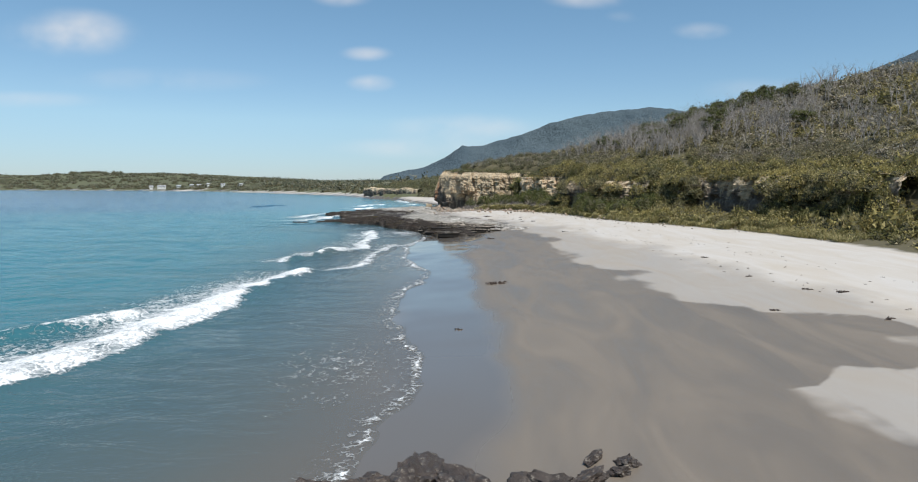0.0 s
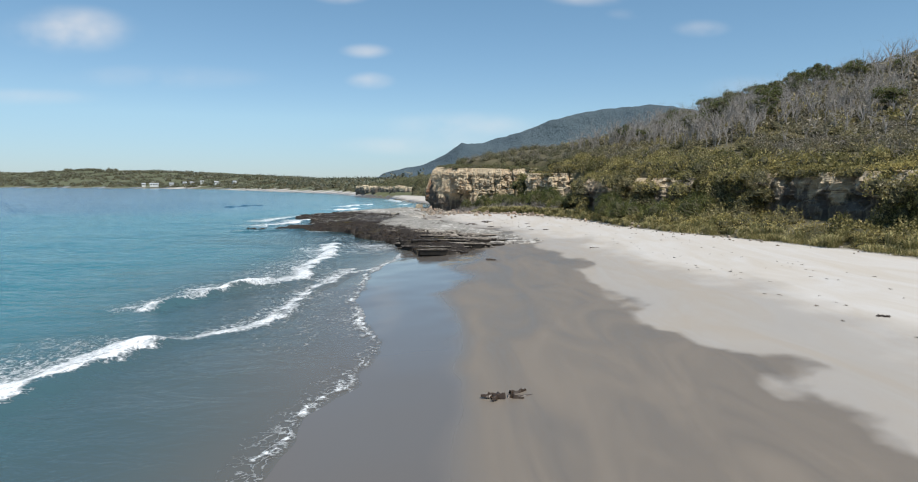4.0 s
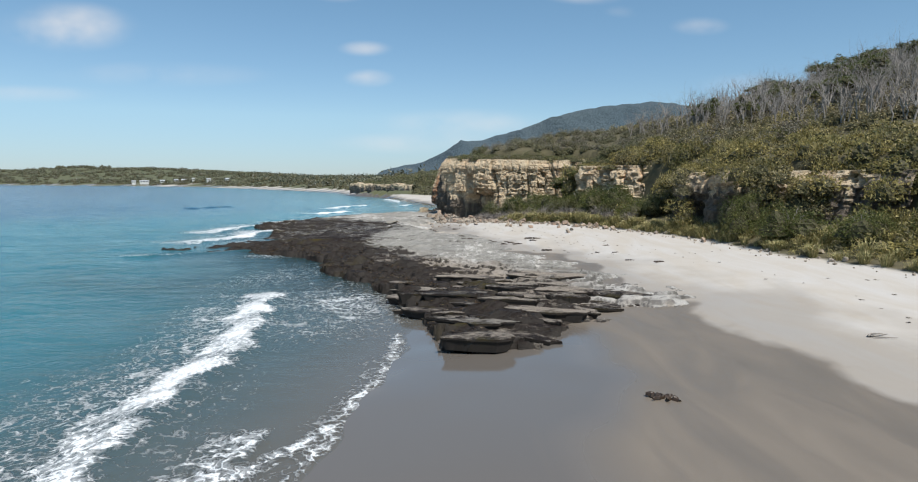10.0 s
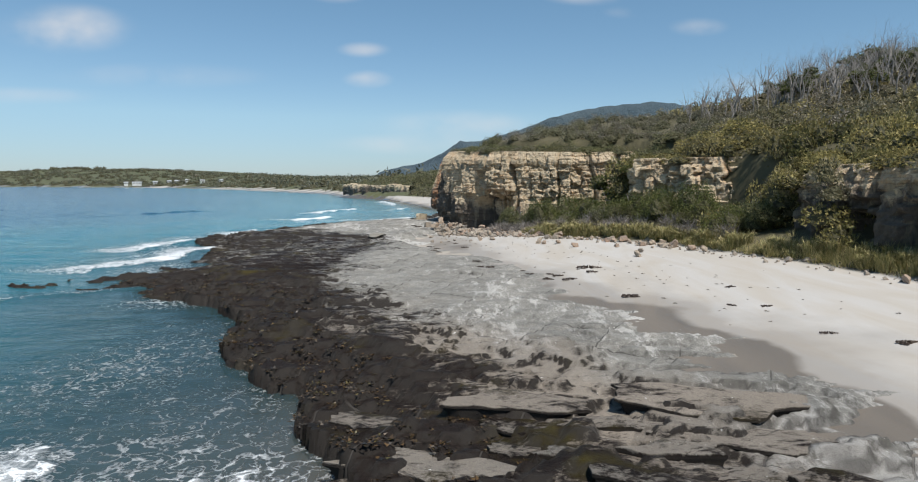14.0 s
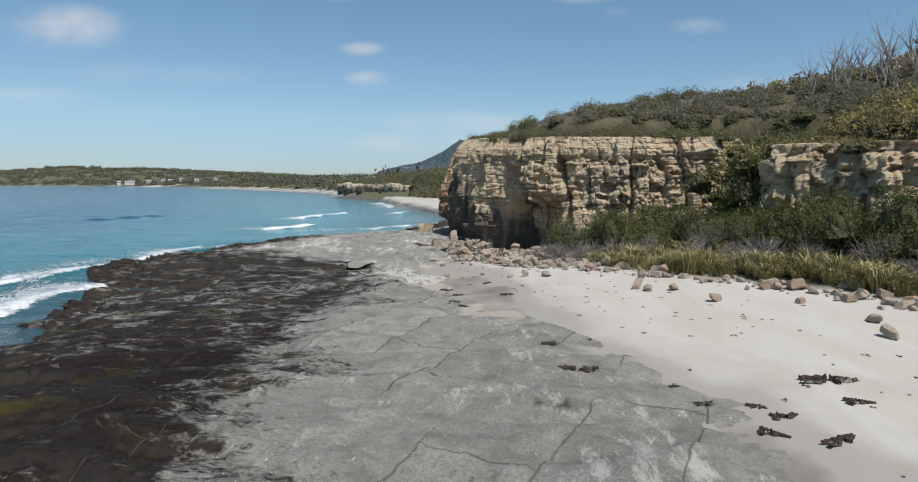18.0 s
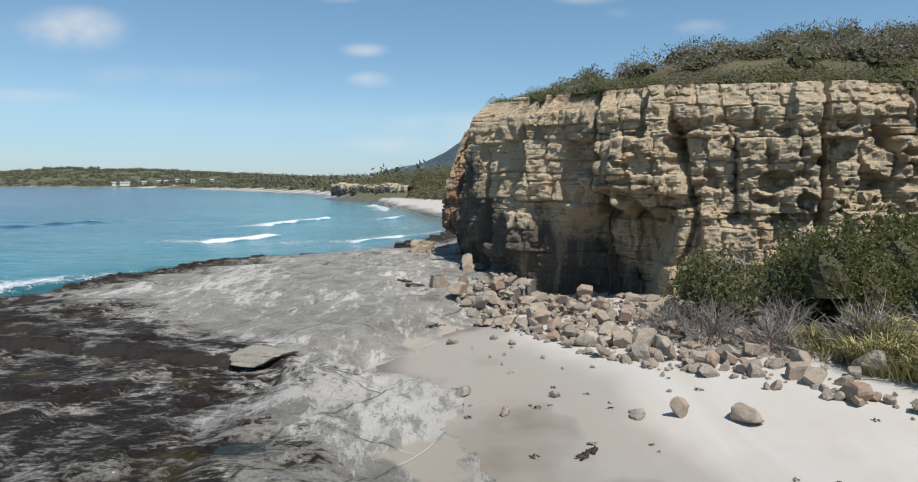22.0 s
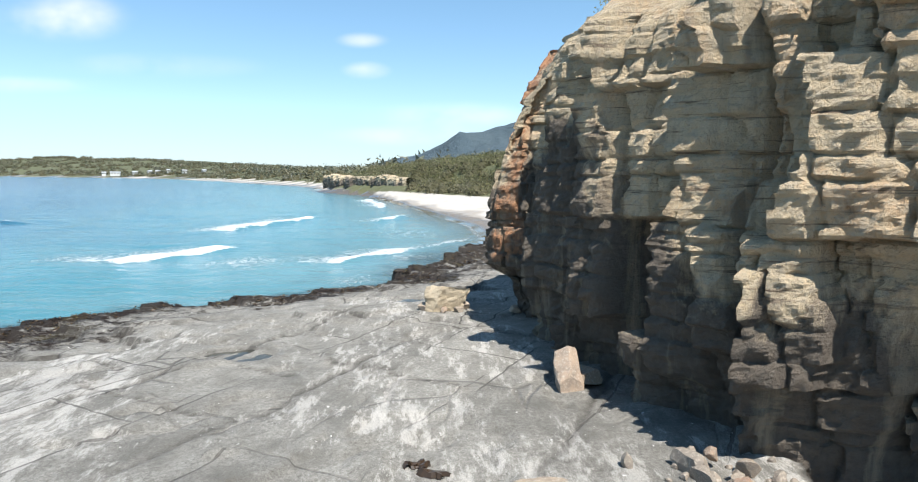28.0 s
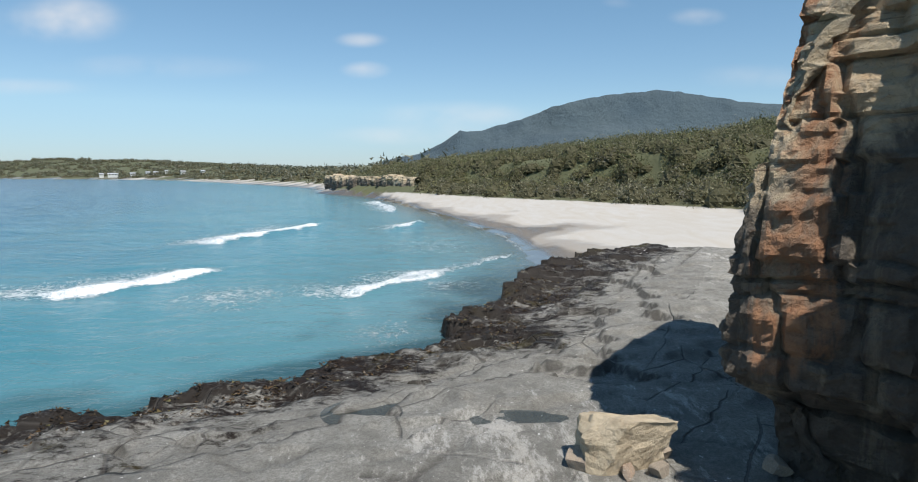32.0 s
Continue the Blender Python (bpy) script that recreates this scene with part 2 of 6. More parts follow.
def material(name, rough=0.8, metal=0.0):
    m = bpy.data.materials.new(name)
    m.use_nodes = True
    b = m.node_tree.nodes["Principled BSDF"]
    b.inputs["Roughness"].default_value, b.inputs["Metallic"].default_value = rough, metal
    return m, m.node_tree.nodes, m.node_tree.links, b


def noise_node(ns, ls, scale, detail=4.0, rough=0.55, stretch=None, distort=0.0):
    co = ns.new("ShaderNodeTexCoord")
    n = ns.new("ShaderNodeTexNoise")
    n.inputs["Scale"].default_value, n.inputs["Detail"].default_value, n.inputs["Roughness"].default_value = scale, detail, rough
    n.inputs["Distortion"].default_value = distort
    if stretch:
        mp = ns.new("ShaderNodeMapping")
        mp.inputs["Scale"].default_value = stretch
        ls.new(co.outputs["Object"], mp.inputs["Vector"])
        ls.new(mp.outputs[0], n.inputs["Vector"])
    else:
        ls.new(co.outputs["Object"], n.inputs["Vector"])
    return n.outputs[0]


def ramp(ns, ls, fac, stops):
    r = ns.new("ShaderNodeValToRGB")
    e = r.color_ramp.elements
    while len(e) < len(stops):
        e.new(0.5)
    for el, (p, c) in zip(e, stops):
        el.position, el.color = p, (*c, 1) if len(c) == 3 else c
    ls.new(fac, r.inputs[0])
    return r.outputs[0]


def mixc(ns, ls, fac, a, b, mode="MIX"):
    n = ns.new("ShaderNodeMix")
    n.data_type, n.blend_type = "RGBA", mode
    for sock, v in ((n.inputs[0], fac), (n.inputs[6], a), (n.inputs[7], b)):
        if isinstance(v, (int, float)):
            sock.default_value = v
        elif isinstance(v, tuple):
            sock.default_value = (*v, 1)
        else:
            ls.new(v, sock)
    return n.outputs[2]


def math_node(ns, ls, op, a, b=None, c=None):
    n = ns.new("ShaderNodeMath")
    n.operation = op
    for i, v in enumerate((a, b, c)):
        if v is None:
            continue
        if isinstance(v, (int, float)):
            n.inputs[i].default_value = v
        else:
            ls.new(v, n.inputs[i])
    return n.outputs[0]


def attr(ns, name):
    n = ns.new("ShaderNodeAttribute")
    n.attribute_name = name
    return n


def bump(ns, ls, b, height, strength=0.3, distance=0.05):
    n = ns.new("ShaderNodeBump")
    n.inputs["Strength"].default_value, n.inputs["Distance"].default_value = strength, distance
    ls.new(height, n.inputs["Height"])
    ls.new(n.outputs[0], b.inputs["Normal"])


def grid_object(name, xs, ys, zfun, attrs, mat, keep=None):
    """A sheet over the plan with a height and point attributes."""
    X, Y = np.meshgrid(xs, ys)
    Z = zfun(X, Y)
    nx, ny = len(xs), len(ys)
    idx = np.arange(nx * ny).reshape(ny, nx)
    faces = np.stack([idx[:-1, :-1], idx[:-1, 1:], idx[1:, 1:], idx[1:, :-1]], -1).reshape(-1, 4)
    co = np.stack([X, Y, Z], -1).reshape(-1, 3)
    vals = {k: np.asarray(v, float).reshape(-1) for k, v in attrs(X, Y, Z).items()}
    if keep is not None:
        k = keep(X, Y, Z).reshape(-1)
        faces = faces[k[faces].all(1)]
        used = np.unique(faces)
        remap = np.zeros(nx * ny, np.int64)
        remap[used] = np.arange(len(used))
        faces, co = remap[faces], co[used]
        vals = {n: v[used] for n, v in vals.items()}
    return array_object(name, co, faces, mat, vals)


def array_mesh(name, co, faces, mat, vals=None, smooth_shade=True):
    me = bpy.data.meshes.new(name)
    co, faces = np.asarray(co, np.float32), np.asarray(faces, np.int32)
    n = faces.shape[1]
    me.vertices.add(len(co))
    me.vertices.foreach_set("co", co.ravel())
    me.loops.add(faces.size)
    me.loops.foreach_set("vertex_index", faces.ravel())
    me.polygons.add(len(faces))
    me.polygons.foreach_set("loop_start", np.arange(0, faces.size, n, dtype=np.int32))
    me.polygons.foreach_set("use_smooth", np.full(len(faces), smooth_shade))
    for k, v in (vals or {}).items():
        a = me.attributes.new(k, "FLOAT", "POINT")
        a.data.foreach_set("value", np.asarray(v, np.float32))
    me.materials.append(mat)
    me.update()
    me.validate()
    return me


def array_object(name, co, faces, mat, vals=None, smooth_shade=True):
    return new(name, array_mesh(name, co, faces, mat, vals, smooth_shade))


def spaced(parts):
    """Grid lines from (start, end, step) stretches."""
    out = []
    for a, b, s in parts:
        out += list(np.linspace(a, b, max(2, int(round((b - a) / s)) + 1))[:-1])
    return np.array(out + [parts[-1][1]])


def geometric(a, first, ratio, limit):
    out, v, s = [], a, first
    while abs(v) < limit:
        v += s
        s *= ratio
        out.append(v)
    return out


# ------------------------------------------------------------------ ground
m_ground, ns, ls, b = material("sand_and_soil", 0.9)
grain = noise_node(ns, ls, 28.0, 5.0, 0.7)
patch = noise_node(ns, ls, 0.35, 5.0, 0.6)
streak = noise_node(ns, ls, 0.5, 4.0, 0.6, (1.0, 0.25, 1.0), 1.2)
wet_edge = math_node(ns, ls, "ADD", attr(ns, "wet").outputs["Fac"], math_node(ns, ls, "MULTIPLY", math_node(ns, ls, "SUBTRACT", patch, 0.5), 0.4))
wet_f = ramp(ns, ls, wet_edge, [(0.12, (0, 0, 0)), (0.34, (0.45, 0.45, 0.45)), (0.58, (0.50, 0.50, 0.50)), (0.72, (1, 1, 1))])
dry = mixc(ns, ls, grain, (0.415, 0.388, 0.355), (0.52, 0.495, 0.458))
dry = mixc(ns, ls, ramp(ns, ls, streak, [(0.35, (0, 0, 0)), (0.75, (1, 1, 1))]), dry, (0.42, 0.37, 0.305))
damp = mixc(ns, ls, streak, (0.125, 0.104, 0.081), (0.220, 0.184, 0.145))
sand_c = mixc(ns, ls, wet_f, dry, damp)
film_n = math_node(ns, ls, "ADD", attr(ns, "film").outputs["Fac"], math_node(ns, ls, "MULTIPLY", math_node(ns, ls, "SUBTRACT", streak, 0.5), 0.35))
film = ramp(ns, ls, film_n, [(0.25, (0, 0, 0)), (0.80, (1, 1, 1))])
sand_c = mixc(ns, ls, film, sand_c, (0.13, 0.115, 0.10))
soil = mixc(ns, ls, noise_node(ns, ls, 1.6, 6.0, 0.7), (0.055, 0.05, 0.028), (0.13, 0.11, 0.055))
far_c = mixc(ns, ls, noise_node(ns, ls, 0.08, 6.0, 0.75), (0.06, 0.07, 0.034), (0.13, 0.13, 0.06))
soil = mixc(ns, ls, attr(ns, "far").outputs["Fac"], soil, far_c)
veg_n = math_node(ns, ls, "ADD", attr(ns, "veg").outputs["Fac"], math_node(ns, ls, "MULTIPLY", math_node(ns, ls, "SUBTRACT", patch, 0.5), 0.6))
veg_f = ramp(ns, ls, veg_n, [(0.4, (0, 0, 0)), (0.6, (1, 1, 1))])
ls.new(mixc(ns, ls, veg_f, sand_c, soil), b.inputs["Base Color"])
rough = mixc(ns, ls, wet_f, (0.95, 0.95, 0.95), ramp(ns, ls, streak, [(0.35, (0.34, 0.34, 0.34)), (0.62, (0.60, 0.60, 0.60))]))
rough = mixc(ns, ls, film, rough, (0.09, 0.09, 0.09))
rough = mixc(ns, ls, veg_f, rough, (0.95, 0.95, 0.95))
ls.new(rough, b.inputs["Roughness"])
bump(ns, ls, b, mixc(ns, ls, film, mixc(ns, ls, 0.5, grain, streak), (0.5, 0.5, 0.5)), 0.35, 0.03)


def ground_attrs(X, Y, Z):
    dc, dv = signed(X, Y, COAST), signed(X, Y, VEG)
    r = np.clip(dc, 0, None) / (np.clip(dc, 0, None) + np.clip(-dv, 0, None) + 0.01)
    lobes = (fbm(X * 0.16, Y * 0.11, 5.0, 5) - 0.5) * 1.5
    limit = np.interp(Y, [0, 40, 60, 80, 100, 120, 185, 200], [0.58, 0.53, 0.53, 0.52, 0.46, 0.42, 0.15, 0.12])
    wet = 0.5 + (limit - r + lobes * 0.5) * 2.4
    # the last tide's reach: tongues of damp sand between dry lobes
    Yw = Y + (fbm(X * 0.15, Y * 0.15, 31.0, 4) - 0.5) * 13
    reach = np.interp(Yw, [0, 12, 15, 21, 22.5, 26, 28, 34, 39, 46, 53, 58, 64, 70, 80, 90, 100, 111, 120], [10, 8.5, 7.6, 7.2, 14, 14.5, 11, 8.6, 10.2, 7.6, 7.4, 8.4, 8.4, 8.0, 7.2, 6.6, 4.6, 0.5, -2.0])
    upper = np.interp(Yw, [0, 30, 45, 60, 80, 100, 111, 120], [19, 16.5, 15.5, 14.5, 11.5, 7.0, 3.0, 0.0])
    fray = (fbm(X * 0.45, Y * 0.22, 33.0, 5) - 0.5) * 5
    tide = 0.55 * np.clip(0.5 + (reach - X + fray) * 0.5, 0, 1) + 0.45 * np.clip(0.5 + (upper - X + fray) * 0.14, 0, 1)
    wet = wet + (tide * np.interp(Y, [86, 104], [1.0, 0.64]) - wet) * smooth(132, 124, Y)
    width = np.interp(Y, [0, 30, 45, 60, 72, 80, 100], [2.6, 3.8, 3.4, 6.0, 7.5, 3, 2])
    film_a = smooth(1.35, 0.55, dc / width + (fbm(X * 0.2, Y * 0.2, 8.0, 3) - 0.5) * 0.7) * (Y < 180) + smooth(2, 0, dc) * (Y >= 180)
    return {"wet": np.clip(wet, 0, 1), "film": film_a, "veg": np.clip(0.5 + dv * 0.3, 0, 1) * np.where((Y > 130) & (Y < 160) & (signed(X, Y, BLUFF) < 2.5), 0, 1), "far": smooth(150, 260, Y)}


gx = np.array(geometric(-9, -0.6, 1.16, 7000)[::-1] + list(spaced([(-9, 31, 0.4), (31, 60, 1.0)])) + geometric(60, 1.4, 1.12, 7000))
gy = np.array(geometric(4, -0.8, 1.25, 3000)[::-1] + list(spaced([(4, 110, 0.4), (110, 190, 0.5), (190, 330, 1.5)])) + geometric(330, 2.4, 1.06, 7000))
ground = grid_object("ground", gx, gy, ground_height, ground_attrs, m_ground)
tagged(ground, "pale sandy beach, wet and glossy near the water, rising to scrub soil", "beach", kind="structure")

# ------------------------------------------------------------------ sea
m_sea, ns, ls, b = material("sea_water", 0.06)
b.inputs["Specular IOR Level"].default_value = 0.15
b.inputs["IOR"].default_value = 1.333
off = attr(ns, "off").outputs["Fac"]
tone = noise_node(ns, ls, 0.05, 4.0, 0.6, (0.35, 1.0, 1.0))
off_n = math_node(ns, ls, "ADD", off, math_node(ns, ls, "MULTIPLY", math_node(ns, ls, "SUBTRACT", tone, 0.5), 0.22))
body = ramp(ns, ls, off_n, [(0.0, (0.17, 0.165, 0.145)), (0.16, (0.065, 0.112, 0.125)), (0.32, (0.024, 0.130, 0.160)), (0.50, (0.009, 0.135, 0.180)),
                            (0.72, (0.006, 0.082, 0.150)), (0.88, (0.005, 0.048, 0.128)), (1.0, (0.005, 0.036, 0.110))])
body = mixc(ns, ls, math_node(ns, ls, "MULTIPLY", attr(ns, "milk").outputs["Fac"], 0.5), body, (0.15, 0.285, 0.31))
body = mixc(ns, ls, math_node(ns, ls, "MULTIPLY", attr(ns, "reef").outputs["Fac"], 0.75), body, (0.016, 0.045, 0.052))
lace_v = ns.new("ShaderNodeTexVoronoi")
lace_v.feature = "DISTANCE_TO_EDGE"
lace_v.inputs["Scale"].default_value = 1.9
lace_co = ns.new("ShaderNodeTexCoord")
lace_warp = ns.new("ShaderNodeTexNoise")
lace_warp.inputs["Scale"].default_value, lace_warp.inputs["Detail"].default_value = 1.4, 4.0
ls.new(lace_co.outputs["Object"], lace_warp.inputs["Vector"])
lace_add = ns.new("ShaderNodeVectorMath")
lace_add.operation = "MULTIPLY_ADD"
ls.new(lace_warp.outputs["Color"], lace_add.inputs[0])
lace_add.inputs[1].default_value = (2.4, 2.4, 0.0)
ls.new(lace_co.outputs["Object"], lace_add.inputs[2])
ls.new(lace_add.outputs[0], lace_v.inputs["Vector"])
fo = attr(ns, "foam").outputs["Fac"]
fine = noise_node(ns, ls, 2.8, 8.0, 0.70, (1.0, 0.7, 1.0), 1.4)
lace = ramp(ns, ls, lace_v.outputs["Distance"], [(0.0, (1, 1, 1)), (0.11, (0, 0, 0))])
thick = math_node(ns, ls, "ADD", math_node(ns, ls, "MULTIPLY", fo, 1.0), math_node(ns, ls, "MULTIPLY", lace, 0.34))
thick = math_node(ns, ls, "ADD", thick, math_node(ns, ls, "MULTIPLY", math_node(ns, ls, "SUBTRACT", fine, 0.5), 1.25))
foam_f = ramp(ns, ls, math_node(ns, ls, "MULTIPLY", thick, ramp(ns, ls, fo, [(0.02, (0, 0, 0)), (0.15, (1, 1, 1))])), [(0.46, (0, 0, 0)), (0.86, (1, 1, 1))])
froth = noise_node(ns, ls, 7.0, 6.0, 0.75, None, 0.8)
ls.new(mixc(ns, ls, foam_f, body, ramp(ns, ls, froth, [(0.34, (0.40, 0.45, 0.47)), (0.52, (0.80, 0.81, 0.81))])), b.inputs["Base Color"])
ls.new(mixc(ns, ls, foam_f, (0.12, 0.12, 0.12), (0.8, 0.8, 0.8)), b.inputs["Roughness"])
w1 = noise_node(ns, ls, 0.9, 5.0, 0.6, (0.55, 1.0, 1.0), 0.6)
w2 = noise_node(ns, ls, 0.16, 3.0, 0.5, (0.5, 1.0, 1.0))
w3 = noise_node(ns, ls, 5.0, 3.0, 0.5)
wave_h = math_node(ns, ls, "ADD", math_node(ns, ls, "ADD", w1, math_node(ns, ls, "MULTIPLY", w2, 2.5)), math_node(ns, ls, "MULTIPLY", w3, 0.12))
calm = math_node(ns, ls, "MINIMUM", math_node(ns, ls, "ADD", math_node(ns, ls, "MULTIPLY", off, 4.0), 0.12), 1.0)
bump(ns, ls, b, math_node(ns, ls, "ADD", math_node(ns, ls, "MULTIPLY", wave_h, calm), math_node(ns, ls, "MULTIPLY", foam_f, 0.35)), 1.0, 0.17)
# the thinnest water lets the sand show through
tr = ns.new("ShaderNodeBsdfTransparent")
ms = ns.new("ShaderNodeMixShader")
m_out = ns["Material Output"]
clear = ramp(ns, ls, off, [(0.0, (0.75, 0.75, 0.75)), (0.10, (0.35, 0.35, 0.35)), (0.26, (0, 0, 0))])
ls.new(math_node(ns, ls, "MULTIPLY", clear, math_node(ns, ls, "SUBTRACT", 1.0, foam_f)), ms.inputs[0])
ls.new(b.outputs[0], ms.inputs[1])
ls.new(tr.outputs[0], ms.inputs[2])
ls.new(ms.outputs[0], m_out.inputs["Surface"])

# crests and spent foam: line, half width, strength, height
SURF = [([(-17, 12), (-14, 20.5), (-12.7, 28), (-12, 36), (-10.6, 45)], 0.95, 1.0, 0.30),
        ([(-19, 24), (-16.6, 27.5), (-14.6, 31)], 0.5, 0.9, 0.35),
        ([(-11.6, 44.6), (-9.4, 45.6), (-7.8, 48), (-6.9, 52.5), (-7.1, 58), (-6.3, 66)], 0.4, 0.85, 0.08),
        ([(-13.6, 52), (-11.6, 57), (-10.6, 60)], 0.5, 0.9, 0.35),
        ([(-12, 57), (-9.6, 59.2), (-8.9, 63), (-9.6, 67), (-9.4, 72), (-10.2, 78), (-11.2, 84)], 0.8, 0.95, 0.22),
        ([(-27, 101), (-23, 104), (-19.5, 106)], 0.4, 0.5, 0.1),
        ([(-29.5, 126), (-28, 132), (-26.8, 140), (-26.2, 147)], 1.1, 1.0, 0.25),
        ([(-27, 113.5), (-24.5, 119), (-23.5, 126)], 1.2, 0.95, 0.2),
        ([(-26, 143), (-23.5, 149)], 0.6, 0.6, 0.15),
        ([(-26.6, 170.5), (-25.2, 173), (-23.6, 176)], 1.15, 1.0, 0.25),
        ([(-28, 192), (-26, 200), (-24.4, 210)], 1.0, 1.0, 0.3),
        ([(-13.6, 170), (-11.6, 173), (-10.2, 176)], 0.8, 0.9, 0.15),
        ([(-15.2, 205), (-13, 213)], 0.6, 0.9, 0.3),
        ([(-9.4, 177), (-7, 181), (-5.2, 184)], 0.4, 0.6, 0.05),
        ([(-18, 236), (-20, 250), (-25, 270)], 0.8, 0.9, 0.3),
        ([(-60, 190), (-54, 200)], 0.5, 0.6, 0.3)]
SPENT = [((-5.5, 52), 5.0, 8, 0.34), ((-7.5, 83), 5.0, 9, 0.46), ((-12, 90), 5.0, 8, 0.34), ((-11, 66), 4.0, 9, 0.40), ((-4.0, 22), 2.6, 5, 0.30), ((-16, 24), 3, 6, 0.25), ((-8, 30), 6, 10, 0.12),
         ((-11.5, 162.5), 1.5, 2.2, 0.45), ((-9.5, 172), 2.2, 3.2, 0.4), ((-19, 169), 3.0, 3.2, 0.42), ((-22.5, 113), 3.0, 4, 0.42), ((-17, 101.5), 3, 2.0, 0.42), ((-28, 128), 3.0, 4, 0.40),
         ((-11, 190), 5.0, 8, 0.3)]
SWASH = [(-3.4, 8), (-2.5, 15.2), (-1.7, 19), (-1.5, 24), (-3.2, 30), (-3.2, 38), (-1.9, 44), (-3.0, 48), (-4.2, 52), (-4.6, 58), (-5.2, 64), (-4.3, 70), (-3.8, 75)]
SWASH2 = [(-7.4, 59.5), (-6.6, 63.6), (-4.9, 66.9), (-4.0, 71.8), (-4.2, 76)]


def swash_edge(X, Y):
    """Distance past the swash's lip, positive up the beach."""
    return signed(X, Y, [(-4.5, -200)] + SWASH + [(-3.0, 90), (-3.0, 300)]) + (fbm(X * 0.5, Y * 0.5, 2.0, 3) - 0.5) * 1.1


def sea_fields(X, Y):
    dc = signed(X, Y, COAST)
    foam = np.zeros(X.shape)
    lift = np.zeros(X.shape)
    wob = (fbm(X * 0.7, Y * 0.7, 2.0, 4) - 0.5)
    for line, half, strength, high in SURF:
        d = line_dist(X, Y, line)
        front = np.interp(Y, *zip(*sorted((q, p) for p, q in line))) - X + wob * 1.6 + (fbm(X * 0.16, Y * 0.16, 9.0, 3) - 0.5) * 2.4 * half   # positive behind the breaking front
        ends = smooth(half * 3.0, half * 0.8, np.clip(np.maximum(min(q for _, q in line) - Y, Y - max(q for _, q in line)), 0, None))
        body = smooth(half * 2.4, half * 1.0, d + wob * 1.4) * smooth(-half * 1.1, -half * 0.5, front)
        foam = np.maximum(foam, strength * body * ends * (0.48 + 0.62 * fbm(X * 0.7, Y * 0.7, 7.0, 3)))
        trail = smooth(half * 7.5, half * 0.8, d) * smooth(-half * 0.6, half * 0.2, front) * ends
        foam = np.maximum(foam, 0.62 * strength * trail * (0.35 + 1.1 * fbm(X * 0.45, Y * 0.3, 4.0, 3)))
        lift += high * np.exp(-(d / (half * 0.9)) ** 2)
    for (cx, cy), a, bb, s in SPENT:
        g = np.exp(-(((X - cx) / a) ** 2 + ((Y - cy) / bb) ** 2))
        foam = np.maximum(foam, s * g * (0.45 + 1.1 * fbm(X * 0.3, Y * 0.3, 4.0, 3)))
    lip = swash_edge(X, Y)
    foam = np.maximum(foam, 0.62 * smooth(0.42, 0.0, np.abs(lip + 0.18)) * (Y > 7) * (Y < 76) * (0.7 + 0.6 * fbm(X * 0.2, Y * 0.2, 3.0, 3)))
    foam = np.maximum(foam, 0.34 * smooth(-1.8, -0.2, lip) * (lip < 0.1) * (Y > 7) * (Y < 76))
    foam = np.maximum(foam, 0.62 * smooth(0.5, 0.05, line_dist(X, Y, SWASH2)))
    edge = smooth(0.8, 0.1, np.abs(dc + wob)) * 0.5 * (Y > 184)
    foam = np.maximum(foam, edge)
    return dc, foam, lift


def sea_height(X, Y):
    dc, foam, lift = sea_fields(X, Y)
    deep = smooth(2, 25, -dc)
    swell = 0.10 * np.sin((X * 0.80 + Y * 0.33) * 0.55 + fbm(X * 0.05, Y * 0.05) * 6) * deep * smooth(600, 150, Y)
    chop = (fbm(X * 0.45, Y * 0.45, 1.0, 3) - 0.5) * 0.16 * deep
    z = swell + chop + lift + foam * 0.03 * (fbm(X * 3, Y * 3) - 0.2)
    m = (Y > 6) & (Y < 77) & (dc > -4) & (dc < 4)
    gx_, gy_ = X[m], Y[m]
    edge = swash_edge(gx_, gy_)
    gz = ground_height(gx_, gy_)
    film_z = np.where(edge < 0, np.maximum(z[m], gz + 0.035), gz + 0.035 - edge * 0.30)
    z[m] = np.maximum(film_z, gz - 0.4)
    return z


def sea_attrs(X, Y, Z):
    dc, foam, lift = sea_fields(X, Y)
    off_a = np.interp(-dc * np.interp(Y, [135, 165], [1.0, 2.6]), [0, 1, 4, 10, 20, 45, 120, 300, 900], [0, 0.03, 0.12, 0.22, 0.34, 0.52, 0.70, 0.86, 1.0])
    reef = smooth(76, 90, Y) * smooth(150, 134, Y) * smooth(26, 8, -dc + (fbm(X * 0.15, Y * 0.15, 14.0, 3) - 0.5) * 16)
    rim = line_dist(X, Y, PLAT[13:28]) + (fbm(X * 0.35, Y * 0.35, 24.0, 4) - 0.5) * 7
    reef = np.maximum(reef, 1.1 * smooth(3.4, 0.6, rim) * smooth(134, 142, Y) * smooth(182, 168, Y))
    return {"off": off_a, "foam": foam, "reef": np.clip(reef, 0, 1), "milk": smooth(128, 176, Y) * smooth(75, 2, -dc) * smooth(460, 250, Y) * (0.5 + fbm(X * 0.12, Y * 0.12, 3.0, 3))}


